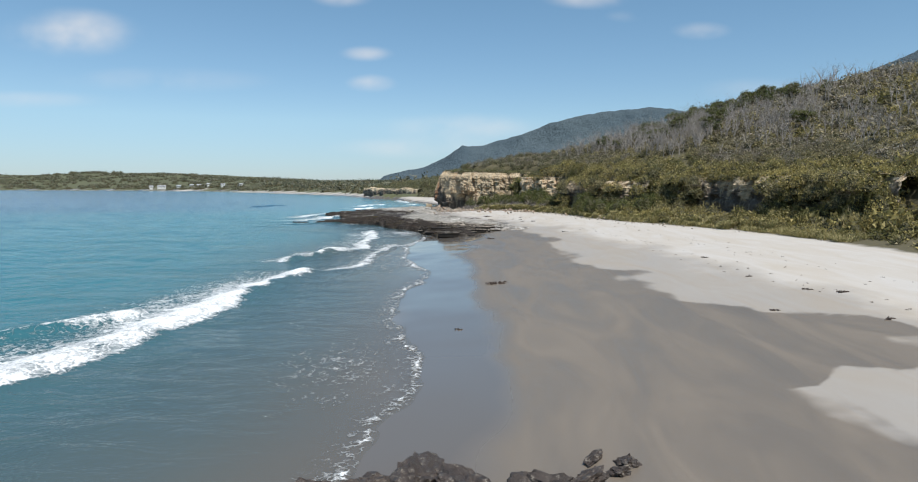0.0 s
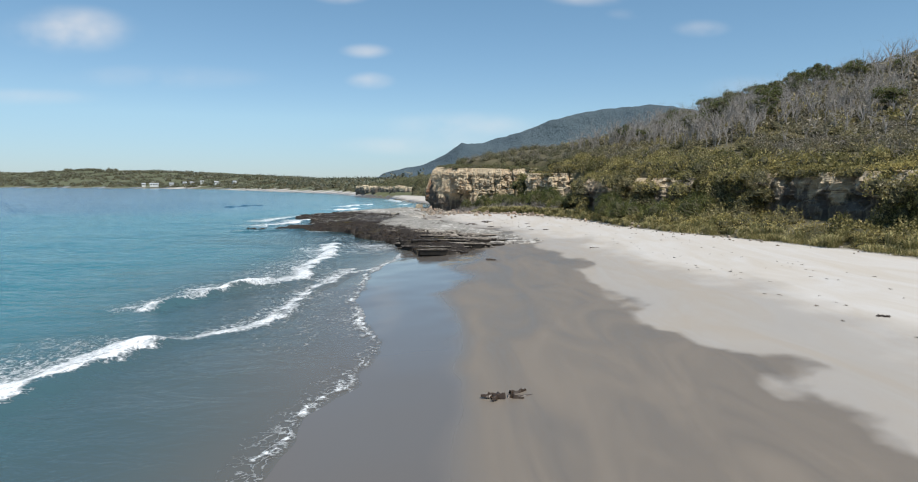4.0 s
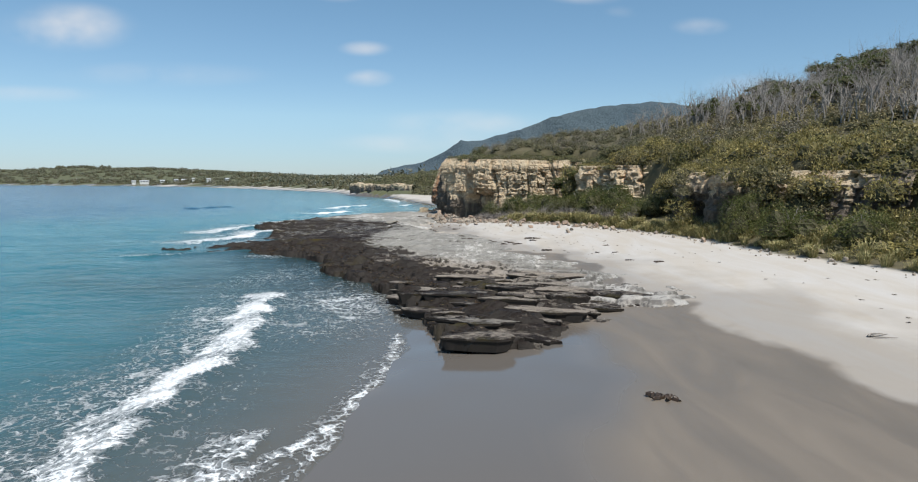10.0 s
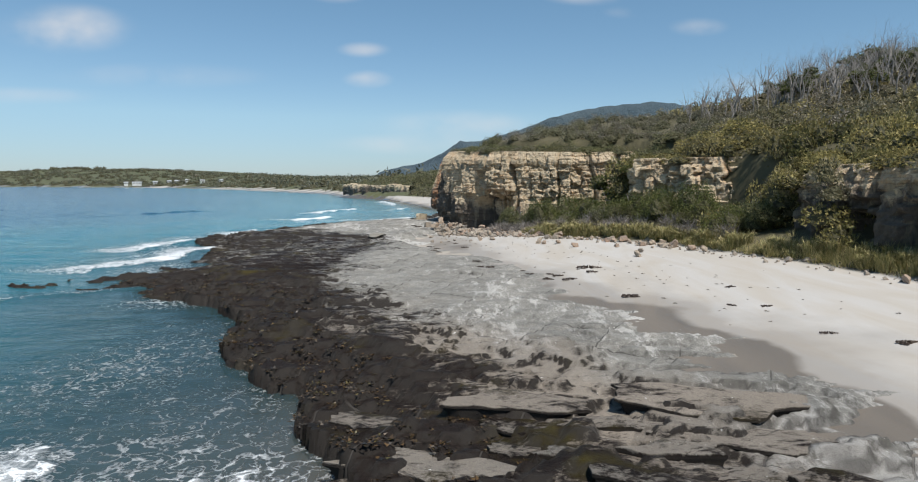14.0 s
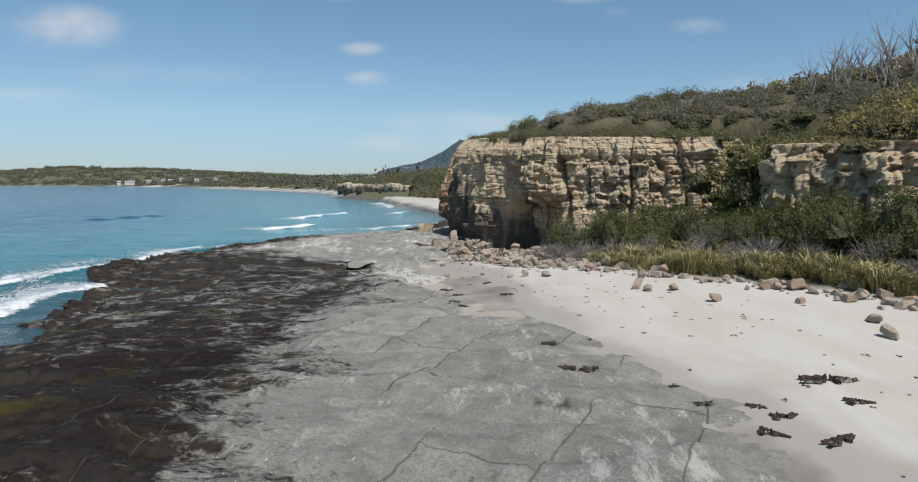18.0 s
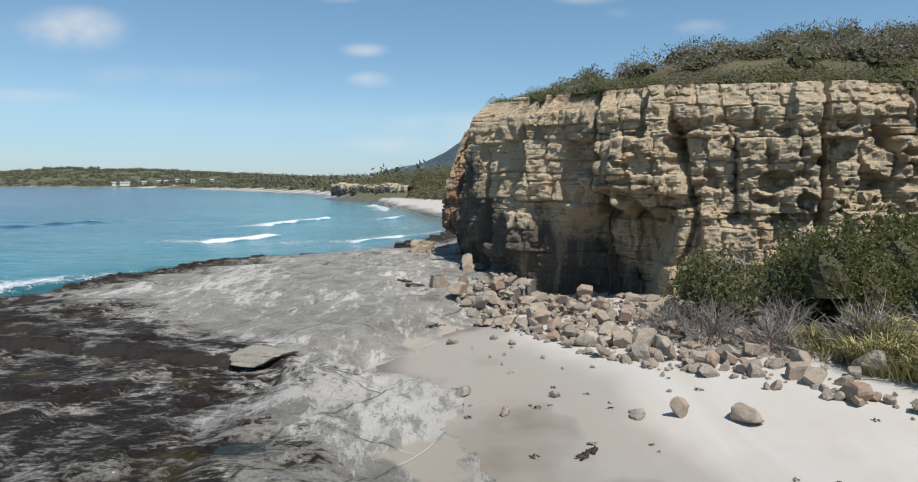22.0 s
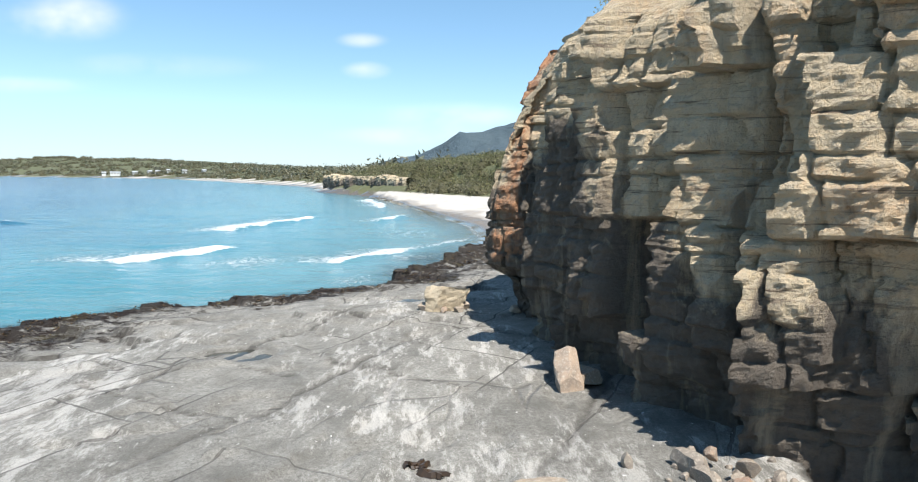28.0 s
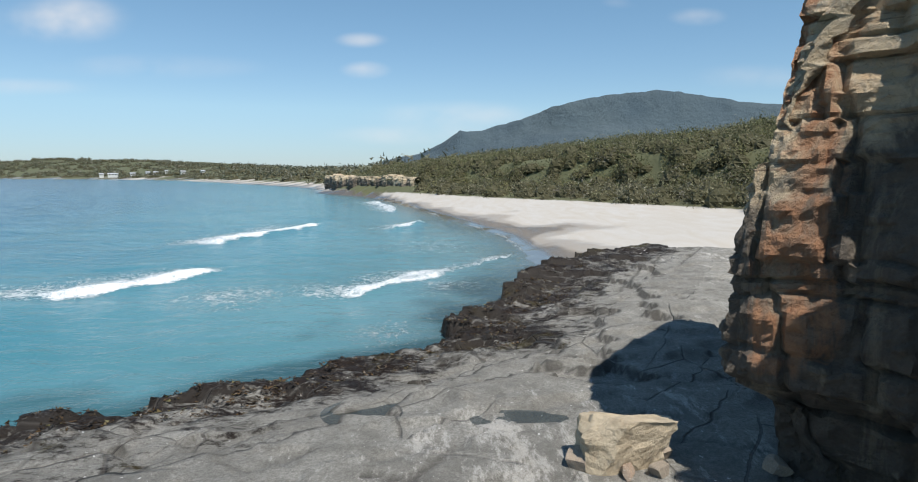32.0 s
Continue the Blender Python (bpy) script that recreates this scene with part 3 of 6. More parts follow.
sx = np.array(geometric(-30, -0.5, 1.07, 8000)[::-1] + list(spaced([(-30, 2, 0.28)])) + [4, 8, 20])
sy = np.array(geometric(8, -0.6, 1.2, 2800)[::-1] + list(spaced([(8, 96, 0.28), (96, 200, 0.35)])) + geometric(200, 0.6, 1.05, 5000))
sea = grid_object("water", sx, sy, sea_height, sea_attrs, m_sea, keep=lambda X, Y, Z: signed(X, Y, COAST) < 14)
tagged(sea, "turquoise sea with small white breakers, greyer in the shallows", "sea", kind="structure")

# ------------------------------------------------------------------ rock platform
m_plat, ns, ls, b = material("platform_rock", 0.85)
g1 = noise_node(ns, ls, 1.1, 7.0, 0.68, None, 0.4)
g2 = noise_node(ns, ls, 14.0, 8.0, 0.78)
g4 = noise_node(ns, ls, 55.0, 4.0, 0.7)
g3_co, g3_map, g3_tex = ns.new("ShaderNodeTexCoord"), ns.new("ShaderNodeMapping"), ns.new("ShaderNodeTexNoise")
g3_map.inputs["Rotation"].default_value = (0, 0, radians(27))
g3_map.inputs["Scale"].default_value = (1.15, 0.34, 1.0)
ls.new(g3_co.outputs["Object"], g3_map.inputs["Vector"])
ls.new(g3_map.outputs[0], g3_tex.inputs["Vector"])
g3_tex.inputs["Scale"].default_value, g3_tex.inputs["Detail"].default_value, g3_tex.inputs["Roughness"].default_value = 1.7, 12.0, 0.82
g3 = g3_tex.outputs[0]
grey = mixc(ns, ls, ramp(ns, ls, g1, [(0.34, (0, 0, 0)), (0.64, (1, 1, 1))]), (0.235, 0.225, 0.20), (0.47, 0.45, 0.405))
grey = mixc(ns, ls, ramp(ns, ls, g2, [(0.44, (0, 0, 0)), (0.64, (1, 1, 1))]), grey, (0.225, 0.213, 0.185))
pale_n = math_node(ns, ls, "ADD", attr(ns, "pale").outputs["Fac"], math_node(ns, ls, "MULTIPLY", math_node(ns, ls, "SUBTRACT", g3, 0.5), 2.2))
grey = mixc(ns, ls, ramp(ns, ls, pale_n, [(0.56, (0, 0, 0)), (0.70, (1, 1, 1))]), grey, mixc(ns, ls, g2, (0.52, 0.495, 0.45), (0.72, 0.69, 0.64)))
grey = mixc(ns, ls, attr(ns, "brown").outputs["Fac"], grey, mixc(ns, ls, g2, (0.25, 0.205, 0.16), (0.50, 0.43, 0.35)))
mottle = noise_node(ns, ls, 5.5, 10.0, 0.80, (0.7, 1.4, 1.0), 0.4)
weed_n = math_node(ns, ls, "ADD", attr(ns, "weed").outputs["Fac"], math_node(ns, ls, "MULTIPLY", math_node(ns, ls, "SUBTRACT", mottle, 0.5), 1.5))
weed_n = math_node(ns, ls, "ADD", weed_n, math_node(ns, ls, "MULTIPLY", math_node(ns, ls, "SUBTRACT", noise_node(ns, ls, 0.9, 8.0, 0.7, (0.8, 1.2, 1.0), 0.6), 0.5), 1.5))
weed_f = ramp(ns, ls, weed_n, [(0.36, (0, 0, 0)), (0.60, (1, 1, 1))])
weed = mixc(ns, ls, ramp(ns, ls, g2, [(0.36, (0, 0, 0)), (0.66, (1, 1, 1))]), (0.008, 0.006, 0.005), (0.050, 0.036, 0.029))
weed = mixc(ns, ls, ramp(ns, ls, noise_node(ns, ls, 0.5, 5.0, 0.65), [(0.55, (0, 0, 0)), (0.74, (1, 1, 1))]), weed, (0.085, 0.068, 0.018))
col = mixc(ns, ls, weed_f, grey, weed)
# straight joints: long ones along the strike, shorter ones across it
jc, jn, jw, jm = (ns.new("ShaderNode" + k) for k in ("TexCoord", "TexNoise", "VectorMath", "Mapping"))
jn.inputs["Scale"].default_value, jn.inputs["Detail"].default_value = 0.35, 5.0
jw.operation = "MULTIPLY_ADD"
ls.new(jc.outputs["Object"], jn.inputs["Vector"])
ls.new(jn.outputs["Color"], jw.inputs[0])
jw.inputs[1].default_value = (0.8, 0.8, 0)
ls.new(jc.outputs["Object"], jw.inputs[2])
jm.inputs["Rotation"].default_value = (0, 0, radians(-63.4))
ls.new(jw.outputs[0], jm.inputs["Vector"])
slab_line, slab_tone = None, None
for width, row, gap, low in ((6.5, 2.3, 0.028, 0.46),):
    jb = ns.new("ShaderNodeTexBrick")
    jb.inputs["Scale"].default_value, jb.inputs["Mortar Size"].default_value, jb.inputs["Mortar Smooth"].default_value = 1.0, gap, 0.3
    jb.inputs["Brick Width"].default_value, jb.inputs["Row Height"].default_value = width, row
    jb.inputs["Color1"].default_value, jb.inputs["Color2"].default_value, jb.inputs["Mortar"].default_value = (0.78, 0.78, 0.78, 1), (1.0, 1.0, 1.0, 1), (0.9, 0.9, 0.9, 1)
    jb.offset, jb.squash = 0.37, 1.0
    ls.new(jm.outputs[0], jb.inputs["Vector"])
    gate = ramp(ns, ls, noise_node(ns, ls, 0.22, 3.0, 0.5, None, 0.3), [(low, (0, 0, 0)), (low + 0.07, (1, 1, 1))])
    line = math_node(ns, ls, "MULTIPLY", jb.outputs["Fac"], gate)
    slab_line = line if slab_line is None else math_node(ns, ls, "MAXIMUM", slab_line, line)
    slab_tone = jb.outputs["Color"] if slab_tone is None else slab_tone
# irregular cracks, longer along the strike
crack_map, crack_v = ns.new("ShaderNodeMapping"), ns.new("ShaderNodeTexVoronoi")
crack_v.feature = "DISTANCE_TO_EDGE"
crack_v.inputs["Scale"].default_value = 0.62
crack_map.inputs["Scale"].default_value = (0.42, 1.0, 1.0)
ls.new(jm.outputs[0], crack_map.inputs["Vector"])
ls.new(crack_map.outputs[0], crack_v.inputs["Vector"])
crack_on = ramp(ns, ls, noise_node(ns, ls, 0.30, 4.0, 0.6, None, 0.3), [(0.49, (0, 0, 0)), (0.56, (1, 1, 1))])
crack_l = math_node(ns, ls, "MULTIPLY", ramp(ns, ls, crack_v.outputs["Distance"], [(0.005, (1, 1, 1)), (0.016, (0, 0, 0))]), math_node(ns, ls, "MULTIPLY", crack_on, attr(ns, "jointed").outputs["Fac"]))
slab_line = math_node(ns, ls, "MAXIMUM", slab_line, crack_l)
speck = ramp(ns, ls, g4, [(0.35, (0.62, 0.61, 0.60)), (0.6, (1.06, 1.06, 1.06))])
col = mixc(ns, ls, 1.0, mixc(ns, ls, 1.0, col, speck, "MULTIPLY"), slab_tone, "MULTIPLY")
col = mixc(ns, ls, math_node(ns, ls, "MULTIPLY", slab_line, 0.72), col, (0.05, 0.045, 0.04))
shells = ramp(ns, ls, noise_node(ns, ls, 9.0, 2.0, 0.5), [(0.735, (0, 0, 0)), (0.75, (1, 1, 1))])
col = mixc(ns, ls, math_node(ns, ls, "MULTIPLY", shells, math_node(ns, ls, "SUBTRACT", 1.0, weed_f)), col, (0.72, 0.70, 0.66))
# dark joints, and undercut shade painted on the step faces
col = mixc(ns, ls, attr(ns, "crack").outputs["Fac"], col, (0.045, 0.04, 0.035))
sand_n = math_node(ns, ls, "ADD", attr(ns, "sandy").outputs["Fac"], math_node(ns, ls, "MULTIPLY", math_node(ns, ls, "SUBTRACT", g1, 0.5), 0.7))
col = mixc(ns, ls, ramp(ns, ls, sand_n, [(0.55, (0, 0, 0)), (0.7, (1, 1, 1))]), col, (0.42, 0.37, 0.31))
ls.new(col, b.inputs["Base Color"])
ls.new(mixc(ns, ls, weed_f, (0.28, 0.28, 0.28), (0.10, 0.10, 0.10)), b.inputs["Specular IOR Level"])
ls.new(mixc(ns, ls, weed_f, (0.85, 0.85, 0.85), (0.6, 0.6, 0.6)), b.inputs["Roughness"])
bump(ns, ls, b, mixc(ns, ls, slab_line, mixc(ns, ls, 0.4, mixc(ns, ls, 0.5, mottle, g2), g4), (0.0, 0.0, 0.0)), 1.0, 0.09)
POOLS = [((-10.3, 153.2), 1.5), ((-8.1, 151.9), 1.1), ((2.2, 99.8), 1.3), ((-7.8, 122.6), 0.9), ((-11.7, 145.4), 1.0), ((-4.4, 80.2), 0.8)]
SEAWARD = PLAT[:28]
LANDWARD = PLAT[34:]


def joints(x, y):
    """Depth of the straight joints that cut the platform."""
    a = x * 0.89 - y * 0.45
    c = x * 0.45 + y * 0.89
    a = a + (vnoise(c * 0.15, a * 0.05) - 0.5) * 0.8 + (fbm(x * 1.1, y * 1.1, 1.0, 2) - 0.5) * 0.25
    c = c + (vnoise(a * 0.2, c * 0.1, 4) - 0.5) * 1.2 + (fbm(x * 1.1, y * 1.1, 6.0, 2) - 0.5) * 0.3
    w1, w2 = 1.7, 2.6
    k1, k2 = np.floor(a / w1), np.floor(c / w2)
    off1 = (vnoise(k1 * 7.1, 0.5) - 0.5) * 0.8
    f1 = np.abs(a / w1 - k1 - 0.5 - off1 * 0.5) * w1
    shift = vnoise(k1 * 3.3, 1.5) * w2 * 2
    k2 = np.floor((c + shift) / w2)
    f2 = np.abs((c + shift) / w2 - k2 - 0.5) * w2
    on1 = smooth(0.52, 0.62, vnoise(k1 * 5.7, c * 0.05))
    on2 = smooth(0.5, 0.6, vnoise(k1 * 4.1, k2 * 6.3))
    return np.maximum(smooth(0.10, 0.02, f1) * on1, smooth(0.09, 0.02, f2) * on2), hsh(k1.astype(np.int64), k2.astype(np.int64), np.int64(3))


def plat_fields(x, y):
    ins = np.where(inside(x, y, PLAT), 1.0, -1.0)
    rag = np.interp(y, [130, 145], [1.0, 0.6]) * (fbm(x * 0.55, y * 0.55, 1.0, 4) - 0.5) * 2.6 + (np.floor(vnoise(x * 0.9, y * 0.9, 9.0) * 4) / 4 - 0.4) * 0.9
    ds = line_dist(x, y, SEAWARD) * ins + rag
    dl = line_dist(x, y, LANDWARD) * ins + rag * 0.6 + (fbm(x * 0.2, y * 0.16, 27.0, 4) - 0.58) * 7 * smooth(84, 98, y) * smooth(136, 128, y)
    q = (y - 72) * 0.85 - x * 0.25 + (fbm(x * 0.14, y * 0.24, 3.0, 4) - 0.5) * 11
    step = q / 2.3
    terr_s = (np.floor(step) + smooth(0.0, 0.06, step - np.floor(step))) * 0.19
    seaw = (ds + (fbm(x * 0.22, y * 0.5, 6.0, 4) - 0.5) * 6) / 2.0
    terr_w = (np.floor(seaw) + smooth(0.0, 0.06, seaw - np.floor(seaw))) * 0.19
    top = np.interp(y, [72, 85, 100, 120, 145, 170, 184], [0.42, 0.52, 0.62, 0.75, 0.88, 0.85, 0.5])
    crack, slab = joints(x, y)
    dry = smooth(2, 9, ds) * smooth(84, 100, y)
    flat = smooth(0.4, 2.5, ds) * smooth(108, 122, y)
    h = np.minimum(np.minimum(0.22 + terr_s, 0.06 + np.maximum(terr_w, 0.0)), top + 0.12)
    h = np.minimum(h, top + (fbm(x * 0.4, y * 0.4, 2.0, 3) - 0.5) * (0.14 - 0.09 * flat))
    leaf, wide = fbm(x * 0.45, y * 0.95, 11.0, 5) * 7, fbm(x * 0.30, y * 0.40, 11.0, 6) * 6
    sheet = (np.floor(leaf) + smooth(0.0, 0.10, leaf - np.floor(leaf))) * (0.15 - 0.085 * dry) * (1 - flat) + (0.17 + (np.floor(wide) + smooth(0.0, 0.05, wide - np.floor(wide))) * 0.085) * flat
    h = h + sheet - 0.36 * (1 - 0.55 * dry) + (slab - 0.5) * 0.06 * dry * (1 - 0.8 * flat) + (fbm(x * 1.9, y * 2.4, 2.0, 5) - 0.5) * (0.17 - 0.11 * dry - 0.025 * flat)
    north = (y - 127.6) + (x + 9) * 0.22 + (fbm(x * 0.5, y * 0.5, 15.0, 3) - 0.5) * 1.6
    h = h - 0.24 * smooth(0.08, -0.08, north) * smooth(-8.2, -9.6, x) * smooth(106, 114, y)
    for (cx, cy), rad in POOLS:
        d = np.hypot(x - cx, (y - cy) * 1.5) + (fbm(x * 0.8, y * 0.8, 4.0, 3) - 0.5) * 1.3
        h = h - 0.14 * smooth(rad, rad * 0.6, d)
    h = h - crack * (0.07 + 0.03 * dry) * np.maximum(1 - 0.75 * smooth(84, 94, y), 0.6 * smooth(134, 144, y))
    h = h - 0.75 * smooth(-14, -24, x) * smooth(120, 114, y)
    h = h - 0.12 * smooth(1.6, 0, dl) * (y < 130)
    # the shelf dips gently under the sand
    m = (dl < 2.8) & (dl > -0.5) & (y > 84) & (y < 138)
    if np.any(m):
        sandy_z = ground_height(x[m], y[m]) + 0.015
        h[m] = h[m] + (np.minimum(h[m], sandy_z) - h[m]) * smooth(2.8, 0.2, dl[m])
    h = np.where(np.minimum(ds, dl) < 0.0, h - 0.5 - 0.35 * np.clip(-np.minimum(ds, dl), 0, 2), h)
    return ds, dl, h, crack, dry


def plat_height(x, y):
    return plat_fields(x, y)[2]


def plat_attrs(x, y, z):
    ds, dl, h, crack, dry = plat_fields(x, y)
    width = np.interp(y, [72, 80, 90, 97, 105, 112, 120, 128, 131, 138, 150, 160, 175, 184], [6.5, 7.5, 7.5, 6.5, 12, 12.5, 14, 13.5, 8, 3.5, 1.6, 2.0, 4, 5])
    bound = np.interp(y, [72, 81, 84, 89, 91, 97, 100, 105, 108, 112, 115, 118, 121, 124, 128, 130, 132.5, 138], [4.0, 2.4, 0.2, -1.8, -4.0, -6.4, -7.4, -8.4, -8.8, -9.4, -9.8, -9.2, -8.8, -9.0, -9.2, -12.4, -15.8, -21])
    west = np.where(y < 138, bound - x, -9.0)
    rim_w = np.interp(y, [120, 140, 150, 160, 175, 184], [2.5, 2.2, 2.6, 3.2, 4.4, 5]) - ds
    weed_a = 0.5 + np.clip((np.maximum(west, rim_w) + (fbm(x * 0.25, y * 0.35, 1.5, 4) - 0.5) * 6.5) * 0.13, -0.5, 0.5)
    deep = smooth(92, 104, y)
    weed_a = np.minimum(np.where(h < 0.12, np.maximum(weed_a, 0.8), weed_a), np.interp(ds, [1.5, 5.0], [0.92, 0.54]) * (1 - deep) + np.interp(y, [108, 116], [0.78, 0.60]) * deep)
    pale = np.clip(0.15 + np.interp(y, [80, 95, 107, 119, 128, 138, 148, 160], [0.85, 0.85, 0.52, 0.48, 0.72, 0.84, 0.58, 0.50]) * fbm(x * 0.28 + y * 0.05, y * 0.16, 4.0, 3) * smooth(3, 8, ds), 0, 1)
    sandy = np.clip(smooth(2.2, 0.0, dl) * 0.55 + smooth(0.55, 0.75, fbm(x * 0.35, y * 0.35, 9.0, 3)) * 0.5 * smooth(5, 1, dl), 0, 1)
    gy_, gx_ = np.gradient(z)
    # steep step faces take weed and a dark tone for undercut shade
    riser_shade = smooth(0.045, 0.10, np.hypot(gx_, gy_)) * np.where((y > 84) & (y < 138), smooth(1.2, 3.2, dl), 1.0)
    weed_a = np.maximum(weed_a, riser_shade * smooth(width + 2, width - 1, ds) * 0.85)
    return {"weed": weed_a, "brown": smooth(102, 88, y) * smooth(width + 3, width - 3, ds), "pale": pale, "crack": np.clip(np.maximum(crack * 0.7 * np.maximum(smooth(92, 82, y), smooth(134, 144, y)), riser_shade * 0.75), 0, 1), "sandy": sandy * (y < 160), "jointed": smooth(136, 146, y)}


px_ = spaced([(-33, -16, 0.2), (-16, 11, 0.115)])
py_ = spaced([(71, 160, 0.125), (160, 186, 0.2)])
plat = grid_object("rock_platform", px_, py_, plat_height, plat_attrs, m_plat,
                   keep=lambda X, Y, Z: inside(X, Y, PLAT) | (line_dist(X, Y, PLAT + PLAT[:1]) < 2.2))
tagged(plat, "jointed grey rock shelf, weed-black along its seaward edge", "rock platform", kind="structure")

# ------------------------------------------------------------------ cliffs
m_cliff, ns, ls, b = material("sandstone", 0.9)
co = ns.new("ShaderNodeTexCoord")
sep = ns.new("ShaderNodeSeparateXYZ")
ls.new(co.outputs["Object"], sep.inputs[0])
beds = noise_node(ns, ls, 1.0, 5.0, 0.6, (0.12, 0.12, 3.2))
big = noise_node(ns, ls, 0.6, 9.0, 0.70, (1.0, 1.0, 0.55), 0.6)
fine = noise_node(ns, ls, 7.0, 6.0, 0.72)
pits = noise_node(ns, ls, 22.0, 4.0, 0.7)
tan = mixc(ns, ls, beds, (0.45, 0.335, 0.20), (0.66, 0.54, 0.37))
tan = mixc(ns, ls, ramp(ns, ls, big, [(0.50, (0, 0, 0)), (0.70, (1, 1, 1))]), tan, (0.56, 0.34, 0.18))
tan = mixc(ns, ls, ramp(ns, ls, fine, [(0.42, (0, 0, 0)), (0.7, (1, 1, 1))]), tan, (0.46, 0.39, 0.29))
lines = noise_node(ns, ls, 1.0, 5.0, 0.7, (0.6, 0.6, 11.0), 0.4)
tan = mixc(ns, ls, ramp(ns, ls, lines, [(0.33, (1, 1, 1)), (0.42, (0, 0, 0))]), tan, (0.17, 0.12, 0.08))
runs = noise_node(ns, ls, 1.0, 6.0, 0.65, (1.5, 1.5, 0.14), 0.5)
tan = mixc(ns, ls, math_node(ns, ls, "MULTIPLY", ramp(ns, ls, runs, [(0.55, (0, 0, 0)), (0.68, (1, 1, 1))]), 0.5), tan, (0.13, 0.105, 0.08))
tan = mixc(ns, ls, ramp(ns, ls, pits, [(0.58, (0, 0, 0)), (0.75, (1, 1, 1))]), tan, (0.25, 0.20, 0.145))
# dark rock varnish, also standing in for shade low on the faces
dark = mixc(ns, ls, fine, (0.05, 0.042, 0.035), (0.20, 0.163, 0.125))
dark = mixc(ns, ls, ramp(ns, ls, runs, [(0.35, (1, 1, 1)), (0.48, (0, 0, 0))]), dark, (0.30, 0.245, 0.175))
stain_shade_n = math_node(ns, ls, "ADD", attr(ns, "stain_shade").outputs["Fac"], math_node(ns, ls, "MULTIPLY", math_node(ns, ls, "SUBTRACT", big, 0.5), 1.1))
col = mixc(ns, ls, ramp(ns, ls, stain_shade_n, [(0.46, (0, 0, 0)), (0.60, (1, 1, 1))]), tan, dark)
rust_n = math_node(ns, ls, "ADD", attr(ns, "rust").outputs["Fac"], math_node(ns, ls, "MULTIPLY", math_node(ns, ls, "SUBTRACT", runs, 0.5), 1.8))
col = mixc(ns, ls, ramp(ns, ls, rust_n, [(0.45, (0, 0, 0)), (0.7, (1, 1, 1))]), col, mixc(ns, ls, fine, (0.25, 0.10, 0.05), (0.47, 0.27, 0.145)))
ls.new(col, b.inputs["Base Color"])
bump(ns, ls, b, mixc(ns, ls, 0.4, fine, mixc(ns, ls, 0.4, beds, pits)), 1.0, 0.24)


def resample(line, step):
    line = np.array(line, float)
    seg = np.hypot(*np.diff(line, axis=0).T)
    s = np.concatenate([[0], np.cumsum(seg)])
    t = np.linspace(0, s[-1], int(s[-1] / step) + 1)
    x, y = np.interp(t, s, line[:, 0]), np.interp(t, s, line[:, 1])
    k = max(1, int(0.38 / step))
    for _ in range(2):
        xp, yp = np.pad(x, k, mode="edge"), np.pad(y, k, mode="edge")
        ker = np.ones(2 * k + 1) / (2 * k + 1)
        x, y = np.convolve(xp, ker, "valid"), np.convolve(yp, ker, "valid")
    return t, x, y


def cells(u, width, seed):
    """Blocks along u: index-random and distance to the nearest block edge."""
    k = np.floor(u / width)
    f = u / width - k
    return hsh(k.astype(np.int64), np.int64(seed) + 0 * k.astype(np.int64), np.int64(7)), np.minimum(f, 1 - f) * width


